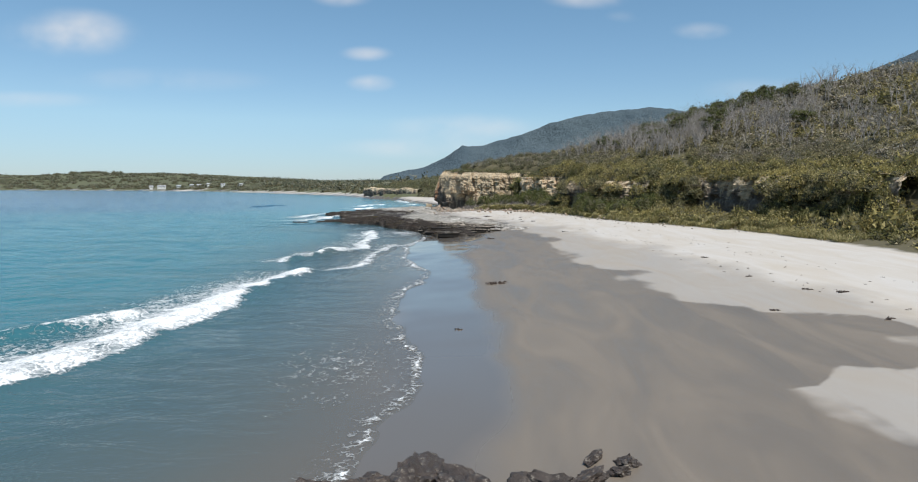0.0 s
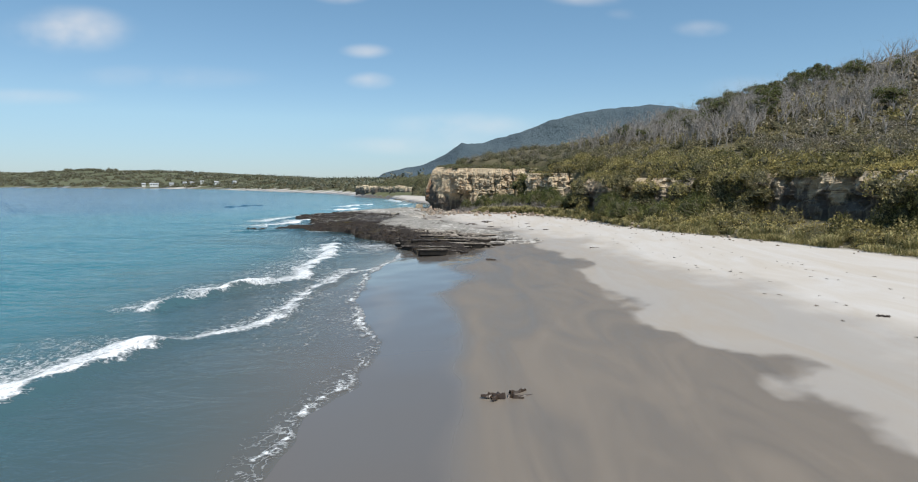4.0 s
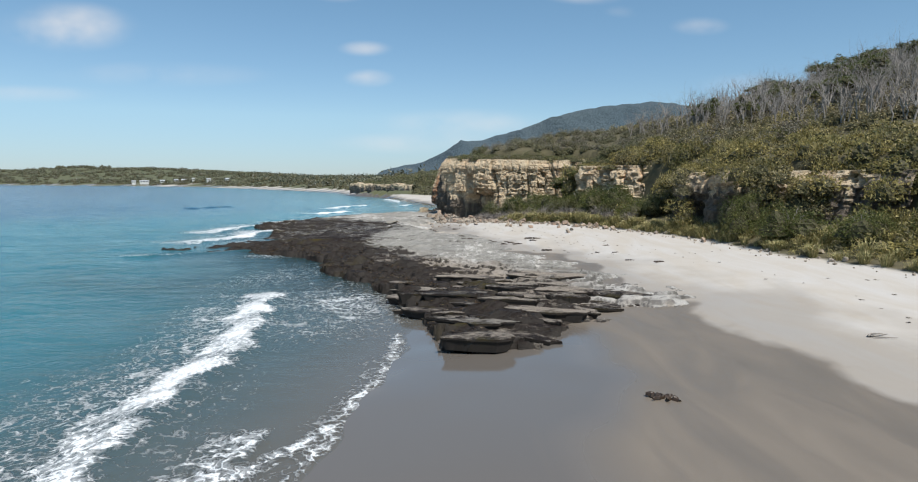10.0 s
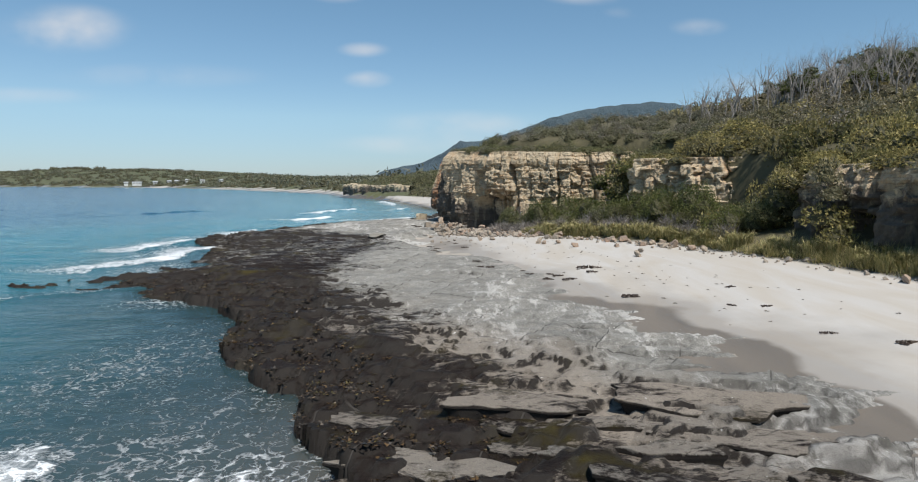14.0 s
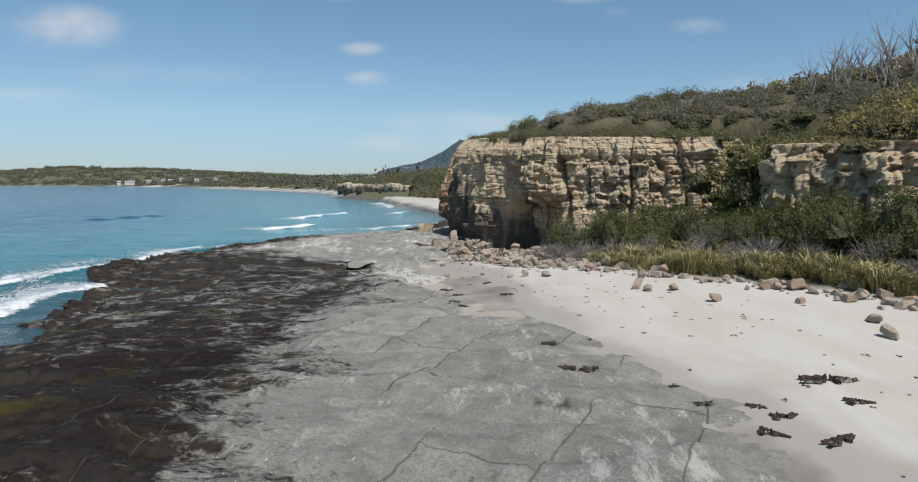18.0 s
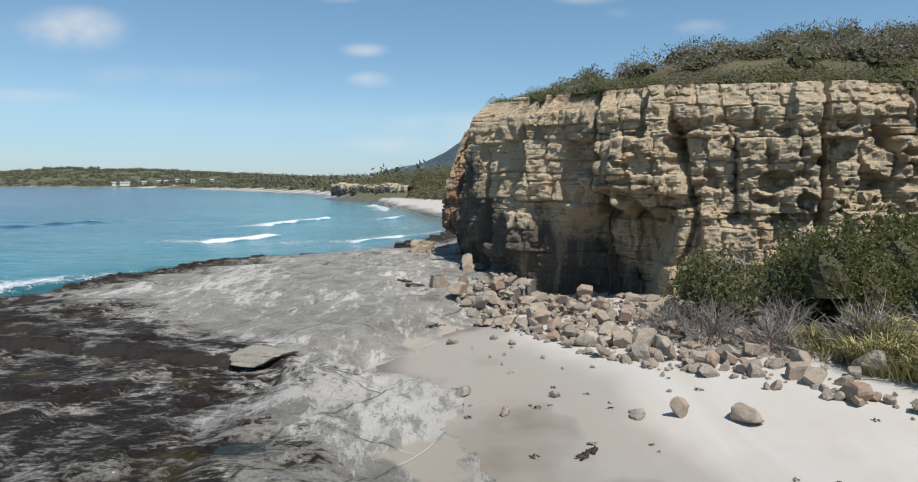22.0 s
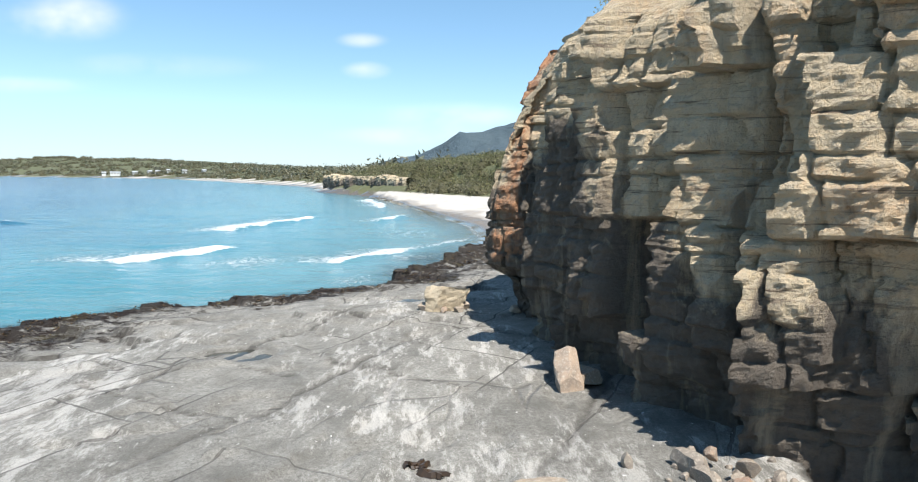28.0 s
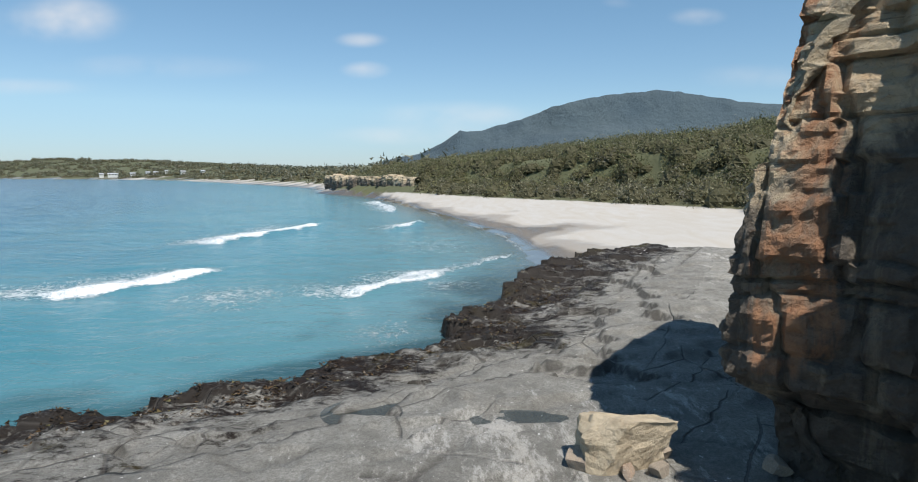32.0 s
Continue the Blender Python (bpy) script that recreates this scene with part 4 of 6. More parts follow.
def cliff(name, line, step, dz, foot, top, tip=None, caves=(), deep_cap=2.0, brown=0.0):
    """A bedded, jointed sandstone face along a line of the plan. The land lies to the right of the line's way."""
    t, x, y = resample(line, step)
    tx, ty = np.gradient(x), np.gradient(y)
    ln = np.hypot(tx, ty)
    nx, ny = -ty / ln, tx / ln
    rim = np.array([top(a, c) for a, c in zip(x, y)])
    n = int((rim.max() - foot) / dz) + 1
    v = np.linspace(0, 1, n)[:, None]
    Zb = foot + (rim[None, :] - foot) * v
    S = np.broadcast_to(t[None, :], Zb.shape)
    wall = Zb - foot
    # bedding: beds of uneven thickness, each set in or out
    bedc = Zb + (vnoise(S * 0.08, 0.0, 3.0) - 0.5) * 0.5 + (fbm(S * 0.8, Zb * 0.8, 17.0, 3) - 0.5) * 0.28
    edges = np.array([0.0, 0.5, 0.8, 1.35, 1.6, 2.3, 2.65, 3.1, 3.85, 4.1, 4.35, 5.2, 5.55, 6.1, 6.9, 7.15, 7.5, 8.0, 8.35, 8.8, 9.3, 9.8])
    bed = np.clip(np.searchsorted(edges, bedc) - 1, 0, len(edges) - 2)
    f = (bedc - edges[bed]) / (edges[bed + 1] - edges[bed])
    lip = np.minimum(f, 1 - f) * (edges[bed + 1] - edges[bed])
    # joints: blocks between upright cracks, different in every group of beds
    group = np.searchsorted([2.3, 4.35, 6.9], bedc)
    rb, eb = cells(S + group * 1.37 + (fbm(S * 0.6, Zb * 0.6, 1.0, 3) - 0.5) * 0.9, 2.35, 11)
    rs, es = cells(S + bed * 0.83 + (fbm(S * 1.2, Zb * 1.2, 2.0, 2) - 0.5) * 0.4, 0.95, 23)
    butt, ebt = cells(S + (fbm(S * 0.3, Zb * 0.25, 5.0, 3) - 0.5) * 2.2, 3.9, 31)
    D = (butt - 0.5) * 1.2 + (rb - 0.5) * 0.6
    if tip:
        # blocks stand en echelon towards the tip, each turned a little to the open beach
        saw = S + group * 0.5 + (fbm(S * 0.5, Zb * 0.35, 21.0, 3) - 0.5) * 1.6
        ramp_s = saw / 2.6 - np.floor(saw / 2.6)
        D += (ramp_s - 0.5) * 1.7 * smooth(tip - 14, tip - 10, S) * smooth(tip - 1.6, tip - 3.0, S)
    D += (fbm(S * 0.35, Zb * 0.2, 8.0, 3) - 0.5) * 0.6
    # each bed juts or is weathered back, more so block by block
    F = (rs - 0.5) * 0.13 + (hsh(bed.astype(np.int64), np.int64(5) + 0 * bed, np.int64(1)) - 0.5) * 0.10
    F += (hsh(bed.astype(np.int64), np.floor(S / 2.7 + bed * 0.41).astype(np.int64), np.int64(8)) - 0.5) * 0.12
    F += (fbm(S * 1.9, Zb * 1.5, 3.0, 4) - 0.5) * 0.24 + (fbm(S * 9, Zb * 9, 5.0, 2) - 0.5) * 0.10
    F += (fbm(S * 4.5, Zb * 5.0, 13.0, 3) - 0.5) * 0.17
    thin = np.floor(bedc / 0.16 + (fbm(S * 0.5, Zb * 0.8, 5.0, 3) - 0.5) * 2.2)
    F += (hsh(thin.astype(np.int64), np.floor(S / 1.3 + thin * 0.37).astype(np.int64), np.int64(4)) - 0.5) * 0.05
    F -= 0.20 * smooth(0.12, 0.02, eb) * smooth(0.3, 0.6, vnoise(S * 0.4, Zb * 0.5, 6.0)) + 0.15 * smooth(0.08, 0.01, es) + 0.42 * smooth(0.20, 0.03, ebt)
    F -= 0.10 * smooth(0.07, 0.0, lip) * smooth(0.35, 0.6, vnoise(S * 0.3, bed * 1.7, 3.0))
    # honeycombed upper beds: rounded hollows with roofs along the bedding
    hole = fbm(S * 0.95, Zb * 1.5, 12.0, 2)
    comb = fbm(S * 2.1, Zb * 3.4, 19.0, 2)
    high_beds = smooth(3.7, 4.5, bedc) * smooth(7.9, 7.0, bedc) * (smooth(21.5, 18.5, S) if tip else 1.0)
    F -= (0.60 * smooth(0.57, 0.65, hole) + 0.28 * smooth(0.60, 0.68, comb)) * high_beds
    # the foot is hollowed out, the rim steps back
    D += (3.6 - Zb) * 0.04
    D -= 0.16 * smooth(2.6, 1.2, Zb) * (0.4 + vnoise(S * 0.21, 0.0, 9.0)) - 0.5 * smooth(0.9, 0.2, Zb)
    back = smooth(0.0, 0.9, Zb - (rim[None, :] - 0.9))
    D -= back * (0.25 + 0.6 * vnoise(S * 0.3, 0.0, 2.0))
    for s0, half, high, deep in caves:
        D -= deep * smooth(half, half * 0.55, np.abs(S - s0 + (Zb - 1) * 0.2)) * smooth(high, high * 0.86, wall + (fbm(S * 0.9, 0.0, 41.0, 3) - 0.5) * 1.6)
    if tip:
        near = np.exp(-((S - tip) / 2.6) ** 2)
        prof = np.interp(Zb, [0.3, 1.6, 2.2, 2.7, 3.6, 5.0, 6.5, 7.5, 8.4, 9.2], [-1.0, -1.0, -0.8, 0.15, 0.15, -0.05, -0.5, -1.1, -1.8, -2.5])
        D = D * (1 - 0.55 * near) + prof * near
        D -= 1.1 * smooth(tip + 0.4, tip + 3.0, S)
    D = D + F
    X, Y = x[None, :] + nx[None, :] * D, y[None, :] + ny[None, :] * D
    # cap, going back under the scrub
    caps = [(X[-1] - nx * 0.5, Y[-1] - ny * 0.5, rim + 0.05), (X[-1] - nx * deep_cap * 0.5, Y[-1] - ny * deep_cap * 0.5, rim + 0.05), (X[-1] - nx * deep_cap, Y[-1] - ny * deep_cap, rim - 0.3)]
    Z = Zb + (fbm(S * 1.3, Zb * 1.3, 6.0, 3) - 0.5) * 0.12
    X, Y, Z = (np.vstack([a, *c]) for a, c in zip((X, Y, Z), zip(*caps)))
    S2 = np.vstack([S, S[-1:], S[-1:], S[-1:]])
    rows, cols = X.shape
    idx = np.arange(rows * cols).reshape(rows, cols)
    faces = np.stack([idx[:-1, :-1], idx[1:, :-1], idx[1:, 1:], idx[:-1, 1:]], -1).reshape(-1, 4)
    # darker towards the foot: varnish plus painted overhang shade
    stain_shade = np.clip(0.72 - (Z - 2.4) * 0.15 + (fbm(S2 * 0.18, Z * 0.1, 4.0, 3) - 0.5) * 1.0 + brown, 0, 1)
    rust = np.zeros(Z.shape)
    if tip:
        stain_shade = stain_shade * (0.30 + 0.70 * smooth(15.5, 20.0, S2))
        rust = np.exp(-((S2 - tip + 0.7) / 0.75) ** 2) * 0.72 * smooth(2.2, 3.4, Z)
        # the wall before the tip: varnish deepened to paint its shaded side
        stain_shade = np.clip(stain_shade + 0.55 * np.exp(-((S2 - tip + 3.4) / 3.0) ** 2) * smooth(8.2, 6.0, Z), 0, 1)
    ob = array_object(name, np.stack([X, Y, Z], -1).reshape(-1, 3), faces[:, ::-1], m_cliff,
                      {"stain_shade": stain_shade.ravel(), "rust": rust.ravel()}, smooth_shade=False)
    return ob


HEAD = [(17.5, 136), (14.2, 134), (11.8, 132.6), (8, 132.9), (3.8, 134.3), (0, 136.4), (-2.5, 140), (-4.0, 145.5), (-4.35, 148.3), (-5.7, 149.25), (-5.1, 150.3), (-3.2, 151.5), (0.5, 155), (7, 161), (13, 172)]
head_tip = float(sum(math.dist(a, c) for a, c in zip(HEAD[:9], HEAD[1:10])))
ob = cliff("cliff_headland", HEAD, 0.075, 0.058, 0.2, lambda x, y: float(rim_height(x, y)), tip=head_tip, deep_cap=5.2, caves=[(19.0, 3.0, 4.4, 2.5)])
tagged(ob, "tan bedded sandstone cliff with rusty tip, foot dark with stain and painted shade", "cliff", kind="structure")
MID = [(21, 117), (18.5, 119.5), (15.2, 121.6), (12.6, 123.6), (11.9, 125.4), (13.4, 128), (16, 131)]
ob = cliff("cliff_gully", MID, 0.15, 0.12, 1.2, lambda x, y: 7.6)
tagged(ob, "broken tan sandstone cliff between scrub gullies", "cliff", kind="structure")
SOUTH = [(26, 91), (23.5, 95.5), (20.2, 98.4), (18.6, 101), (18.2, 104), (17.6, 107), (17.8, 110.5), (20, 113.5)]
ob = cliff("cliff_cave", SOUTH, 0.17, 0.14, 1.2, lambda x, y: 6.6, brown=0.30, caves=[(12.0, 2.0, 3.6, 2.0), (17.5, 1.8, 3.2, 2.0)])
tagged(ob, "low shaded sandstone cliff with hollows above the beach", "cliff", kind="structure")
BACK = [(36, 55), (34.4, 61), (33.2, 68), (32.2, 75), (30.8, 80), (28, 87)]
ob = cliff("cliff_south", BACK, 0.22, 0.18, 2.2, lambda x, y: 6.9, brown=0.22)
tagged(ob, "tan rock outcrop half hidden in coastal scrub", "cliff", kind="structure")
NORTH = [(-18, 288), (-26, 300), (-34, 315), (-44, 331), (-51, 352), (-54, 392)]
ob = cliff("cliff_far", NORTH, 0.6, 0.35, 0.5, lambda x, y: 4.3 + 1.6 * float(fbm(x * 0.09, y * 0.09, 4.0, 3)))
tagged(ob, "distant pale sandstone cliff above the next cove", "cliff", kind="structure")

# ------------------------------------------------------------------ mountains and far hills
m_mount, ns, ls, b = material("forested_slope_haze", 0.95)
far_n = noise_node(ns, ls, 0.012, 8.0, 0.72)
far_d = noise_node(ns, ls, 0.0022, 4.0, 0.6)
# blue mixed into the forest colour stands in for distance haze
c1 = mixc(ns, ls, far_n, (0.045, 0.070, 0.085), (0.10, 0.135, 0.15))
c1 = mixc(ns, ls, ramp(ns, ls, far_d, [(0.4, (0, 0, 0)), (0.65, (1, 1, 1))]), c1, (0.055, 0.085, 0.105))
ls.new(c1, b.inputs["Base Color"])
bump(ns, ls, b, far_n, 1.0, 30.0)


def mountain(name, cx, cy, skyline, depth, label):
    """A ridge whose crest follows the skyline (x, z), falling to both sides with spurs."""
    xs = np.linspace(skyline[0][0], skyline[-1][0], 220)
    ys = np.linspace(-1, 1, 60)
    X, V = np.meshgrid(xs, ys)
    crest = np.interp(X, [p[0] for p in skyline], [p[1] for p in skyline])
    spur = fbm(X * 0.006, V * 2.2, 1.0, 5)
    fall = np.clip(1 - np.abs(V) ** 0.9, 0, 1)
    Z = crest * fall * (0.72 + 0.28 * np.clip(1 - np.abs(V) * 6, 0, 1) + (spur - 0.5) * 0.55 * np.minimum(1, np.abs(V) * 5))
    Z = Z + (fbm(X * 0.03, V * 12, 2.0, 4) - 0.5) * 14 * np.minimum(1, crest / 120)
    Y = cy + V * depth + (spur - 0.5) * depth * 0.2
    idx = np.arange(X.size).reshape(X.shape)
    faces = np.stack([idx[:-1, :-1], idx[:-1, 1:], idx[1:, 1:], idx[1:, :-1]], -1).reshape(-1, 4)
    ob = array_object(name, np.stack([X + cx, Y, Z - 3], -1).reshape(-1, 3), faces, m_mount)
    return tagged(ob, label, "mountain", kind="structure")


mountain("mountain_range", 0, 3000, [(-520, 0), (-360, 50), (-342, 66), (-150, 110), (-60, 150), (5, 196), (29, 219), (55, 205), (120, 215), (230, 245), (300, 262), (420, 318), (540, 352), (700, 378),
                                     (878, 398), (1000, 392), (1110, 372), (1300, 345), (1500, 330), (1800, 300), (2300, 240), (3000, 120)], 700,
         "forested mountain ridge with a rocky notch, tinted blue for haze")
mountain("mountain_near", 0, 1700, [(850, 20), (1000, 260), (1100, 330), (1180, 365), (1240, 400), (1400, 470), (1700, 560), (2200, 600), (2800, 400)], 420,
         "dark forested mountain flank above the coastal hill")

# ------------------------------------------------------------------ plants
def leaf_material(name, dark, mid, light, dry):
    m, ns, ls, b = material(name, 0.7)
    b.inputs["Specular IOR Level"].default_value = 0.2
    geo = ns.new("ShaderNodeNewGeometry")
    col = ramp(ns, ls, geo.outputs["Random Per Island"], [(0.0, dark), (0.5, mid), (0.92, light), (1.0, dry)])
    tone = noise_node(ns, ls, 0.09, 4.0, 0.6)
    col = mixc(ns, ls, ramp(ns, ls, tone, [(0.42, (0, 0, 0)), (0.62, (1, 1, 1))]), col, mixc(ns, ls, 0.5, col, (0.13, 0.105, 0.05)))
    # every plant has its own tone, from dark green to straw
    own = attr(ns, "own").outputs["Fac"]
    col = mixc(ns, ls, ramp(ns, ls, own, [(0.0, (0.9, 0.9, 0.9)), (0.48, (0, 0, 0))]), col, mixc(ns, ls, 0.25, (dark[0] * 0.38, dark[1] * 0.55, dark[2] * 0.5), col))
    col = mixc(ns, ls, ramp(ns, ls, own, [(0.62, (0, 0, 0)), (1.0, (0.8, 0.8, 0.8))]), col, mixc(ns, ls, 0.45, (light[0] * 1.12, light[1] * 1.08, light[2] * 0.9), col))
    kindv = attr(ns, "kind").outputs["Fac"]
    dull = ramp(ns, ls, geo.outputs["Random Per Island"], [(0.0, (0.09, 0.078, 0.064)), (0.5, (0.22, 0.195, 0.165)), (1.0, (0.42, 0.385, 0.345))])
    col = mixc(ns, ls, math_node(ns, ls, "MINIMUM", kindv, 1.0), col, dull)
    # the core's dark colour paints the shade deep inside a bush
    core_shade = math_node(ns, ls, "GREATER_THAN", kindv, 1.5)
    col = mixc(ns, ls, core_shade, col, (0.065, 0.06, 0.03))
    ls.new(col, b.inputs["Base Color"])
    # light through thin leaves
    tl, mx = ns.new("ShaderNodeBsdfTranslucent"), ns.new("ShaderNodeMixShader")
    ls.new(col, tl.inputs["Color"])
    ls.new(math_node(ns, ls, "MULTIPLY", math_node(ns, ls, "SUBTRACT", 1.0, core_shade), 0.34), mx.inputs[0])
    ls.new(b.outputs[0], mx.inputs[1])
    ls.new(tl.outputs[0], mx.inputs[2])
    ls.new(mx.outputs[0], ns["Material Output"].inputs["Surface"])
    return m


m_leaf = leaf_material("scrub_leaves", (0.12, 0.11, 0.036), (0.30, 0.262, 0.096), (0.50, 0.42, 0.175), (0.42, 0.34, 0.18))
m_green = leaf_material("tea_tree_leaves", (0.055, 0.072, 0.022), (0.125, 0.145, 0.046), (0.20, 0.21, 0.072), (0.27, 0.23, 0.10))
# lightened, greyed leaf colours paint haze over the far woods
m_far = leaf_material("far_haze_leaves", (0.10, 0.115, 0.08), (0.165, 0.178, 0.125), (0.23, 0.24, 0.17), (0.29, 0.275, 0.21))
m_headland = leaf_material("headland_leaves", (0.09, 0.10, 0.042), (0.18, 0.185, 0.085), (0.27, 0.265, 0.135), (0.34, 0.30, 0.19))
m_wood, ns, ls, b = material("grey_bark", 0.9)
ls.new(mixc(ns, ls, noise_node(ns, ls, 4.0, 5.0, 0.7, (1, 1, 0.2)), (0.16, 0.14, 0.12), (0.42, 0.385, 0.345)), b.inputs["Base Color"])
m_dry, ns, ls, b = material("dry_twigs", 0.9)
geo = ns.new("ShaderNodeNewGeometry")
ls.new(ramp(ns, ls, geo.outputs["Random Per Island"], [(0.0, (0.10, 0.085, 0.075)), (0.6, (0.22, 0.195, 0.175)), (1.0, (0.38, 0.345, 0.31))]), b.inputs["Base Color"])
m_grass, ns, ls, b = material("tussock_blades", 0.7)
geo = ns.new("ShaderNodeNewGeometry")
ls.new(ramp(ns, ls, geo.outputs["Random Per Island"], [(0.0, (0.13, 0.135, 0.042)), (0.45, (0.28, 0.25, 0.095)), (1.0, (0.48, 0.39, 0.19))]), b.inputs["Base Color"])


def leaf_tris(rng, n, rx, rz, size, shell=0.62, low=0.12):
    """Leaf sprigs as single triangles over a lumpy dome."""
    u = rng.normal(size=(n, 3))
    u[:, 2] = np.abs(u[:, 2]) - low
    u /= np.linalg.norm(u, axis=1)[:, None]
    o = rng.uniform(0, 50)
    lump = 0.55 + 0.85 * fbm(u[:, 0] * 2.1 + o, u[:, 1] * 2.1, u[:, 2] * 2.1, 3)
    r = lump * (shell + (1 - shell) * rng.uniform(0, 1, n) ** 0.6)
    c = u * r[:, None] * np.array([rx, rx, rz])
    a = rng.normal(size=(n, 3)) * 0.9 + u * 0.5 + np.array([0, 0, 0.35])
    a /= np.linalg.norm(a, axis=1)[:, None]
    d = np.cross(a, rng.normal(size=(n, 3)))
    d /= np.linalg.norm(d, axis=1)[:, None]
    s = size * rng.uniform(0.6, 1.5, n)[:, None]
    p = np.stack([c - a * s * 0.6 - d * s * 0.45, c - a * s * 0.4 + d * s * 0.45, c + a * s], 1).reshape(-1, 3)
    return p, np.arange(3 * n).reshape(n, 3)


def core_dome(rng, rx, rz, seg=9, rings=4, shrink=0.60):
    """The inside of a bush, a lumpy dome, coloured dark as if shaded."""
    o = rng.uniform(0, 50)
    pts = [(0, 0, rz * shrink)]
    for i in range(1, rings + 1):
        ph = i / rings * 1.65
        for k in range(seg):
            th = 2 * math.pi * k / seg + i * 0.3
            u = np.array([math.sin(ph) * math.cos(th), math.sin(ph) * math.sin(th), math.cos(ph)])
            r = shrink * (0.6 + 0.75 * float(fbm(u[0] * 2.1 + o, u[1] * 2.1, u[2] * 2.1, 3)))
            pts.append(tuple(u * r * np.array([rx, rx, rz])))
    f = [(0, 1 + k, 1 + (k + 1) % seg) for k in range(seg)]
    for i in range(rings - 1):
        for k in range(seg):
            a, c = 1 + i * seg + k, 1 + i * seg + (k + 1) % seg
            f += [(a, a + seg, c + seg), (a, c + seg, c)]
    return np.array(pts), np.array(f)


def bush_arrays(rng, n, rx, rz, size, core=True):
    p, f = leaf_tris(rng, n, rx, rz, size)
    if core:
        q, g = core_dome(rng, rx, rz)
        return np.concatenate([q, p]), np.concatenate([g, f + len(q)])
    return p, f


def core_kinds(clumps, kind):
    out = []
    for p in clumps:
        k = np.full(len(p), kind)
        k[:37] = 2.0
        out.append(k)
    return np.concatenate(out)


def scatter(name, label, spots, seed, n, size, mat, category="scrub", core=True):
    """spots: x, y, z, radius, height, kind. One joined mass of many plants."""
    rng = np.random.default_rng(seed)
    protos = [bush_arrays(rng, n, 1.0, 1.0, size, core) for _ in range(12)]
    cos, fcs, kinds, owns, base = [], [], [], [], 0
    for x, y, z, r, h, k in spots:
        p, f = protos[rng.integers(12)]
        a = rng.uniform(0, 6.283)
        ca, sa = math.cos(a), math.sin(a)
        cos.append(np.stack([(p[:, 0] * ca - p[:, 1] * sa) * r + x, (p[:, 0] * sa + p[:, 1] * ca) * r + y, p[:, 2] * h + z], 1))
        fcs.append(f + base)
        kv = np.full(len(p), k)
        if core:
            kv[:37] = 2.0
        kinds.append(kv)
        owns.append(np.full(len(p), rng.uniform()))
        base += len(p)
    ob = array_object(name, np.concatenate(cos), np.concatenate(fcs), mat, {"kind": np.concatenate(kinds), "own": np.concatenate(owns)}, smooth_shade=False)
    return tagged(ob, label, category, kind="stuff")


def part(name, mesh, parent, label=""):
    ob = new(name, mesh)
    ob.parent = parent
    return tagged(ob, label) if label else ob


# places on the bluffs where bare rock shows through the scrub: x, y, radius
BARE = [(32.6, 73.5, 4.8), (30.5, 79.5, 2.6), (18.4, 102, 3.0), (17.4, 108, 2.8), (13.2, 123, 3.4), (16.4, 120.6, 2.6), (19.6, 118, 1.8), (24, 94, 1.8)]
rng = np.random.default_rng(4)
near_spots, far_spots, head_spots = [], [], []
N = 15000
X, Y = rng.uniform(-6, 125, N), rng.uniform(22, 200, N)
db, dv, Zg = signed(X, Y, BLUFF), signed(X, Y, VEG), ground_height(X, Y)
grayn = fbm(X * 0.05, Y * 0.05, 2.0, 3)
for x, y, d, v, z, g in zip(X, Y, db, dv, Zg, grayn):
    if v < 0.7 or d > 80:
        continue
    on_head = 130.5 < y < 168 and d < 22
    if on_head and d < (2.7 if y > 141 else 1.7):
        continue
    if 118 < y < 131 and d < 1.2:
        continue
    if d < 2.5 and any(math.hypot(x - a, y - c) < r for a, c, r in BARE):
        continue
    band = d > 6 and g > 0.46
    if d > 8 and rng.uniform() > (0.75 if d < 30 else 0.42):
        continue
    steep = -4 < d < 5 and y < 118
    if 92 < y < 116 and d < 1.6 and rng.uniform() < 0.7:
        continue
    if on_head:
        r, h = rng.uniform(0.7, 1.3), rng.uniform(0.6, 1.3)
        if d < 6:
            z = max(z, float(rim_height(x, y)) - 0.1)
        if d < 4.2:
            r, h = r * 0.6, h * 0.5
    elif steep:
        r, h = rng.uniform(0.9, 1.7), rng.uniform(1.0, 2.0)
    else:
        r, h = rng.uniform(0.9, 1.7), rng.uniform(0.8, 1.5)
    if d > 35:
        r, h = r * 1.5, h * 1.3
    if v < 2.5 and y < 118:
        r, h = r * 0.6, h * 0.6
    k = float(np.clip((0.6 if band else 0.0) + rng.uniform(-0.45, 0.3), 0, 0.9))
    (head_spots if on_head and d < 16 else near_spots if (d < 16 and y > 60) else far_spots).append((x, y, z - 0.15, r, h, k))
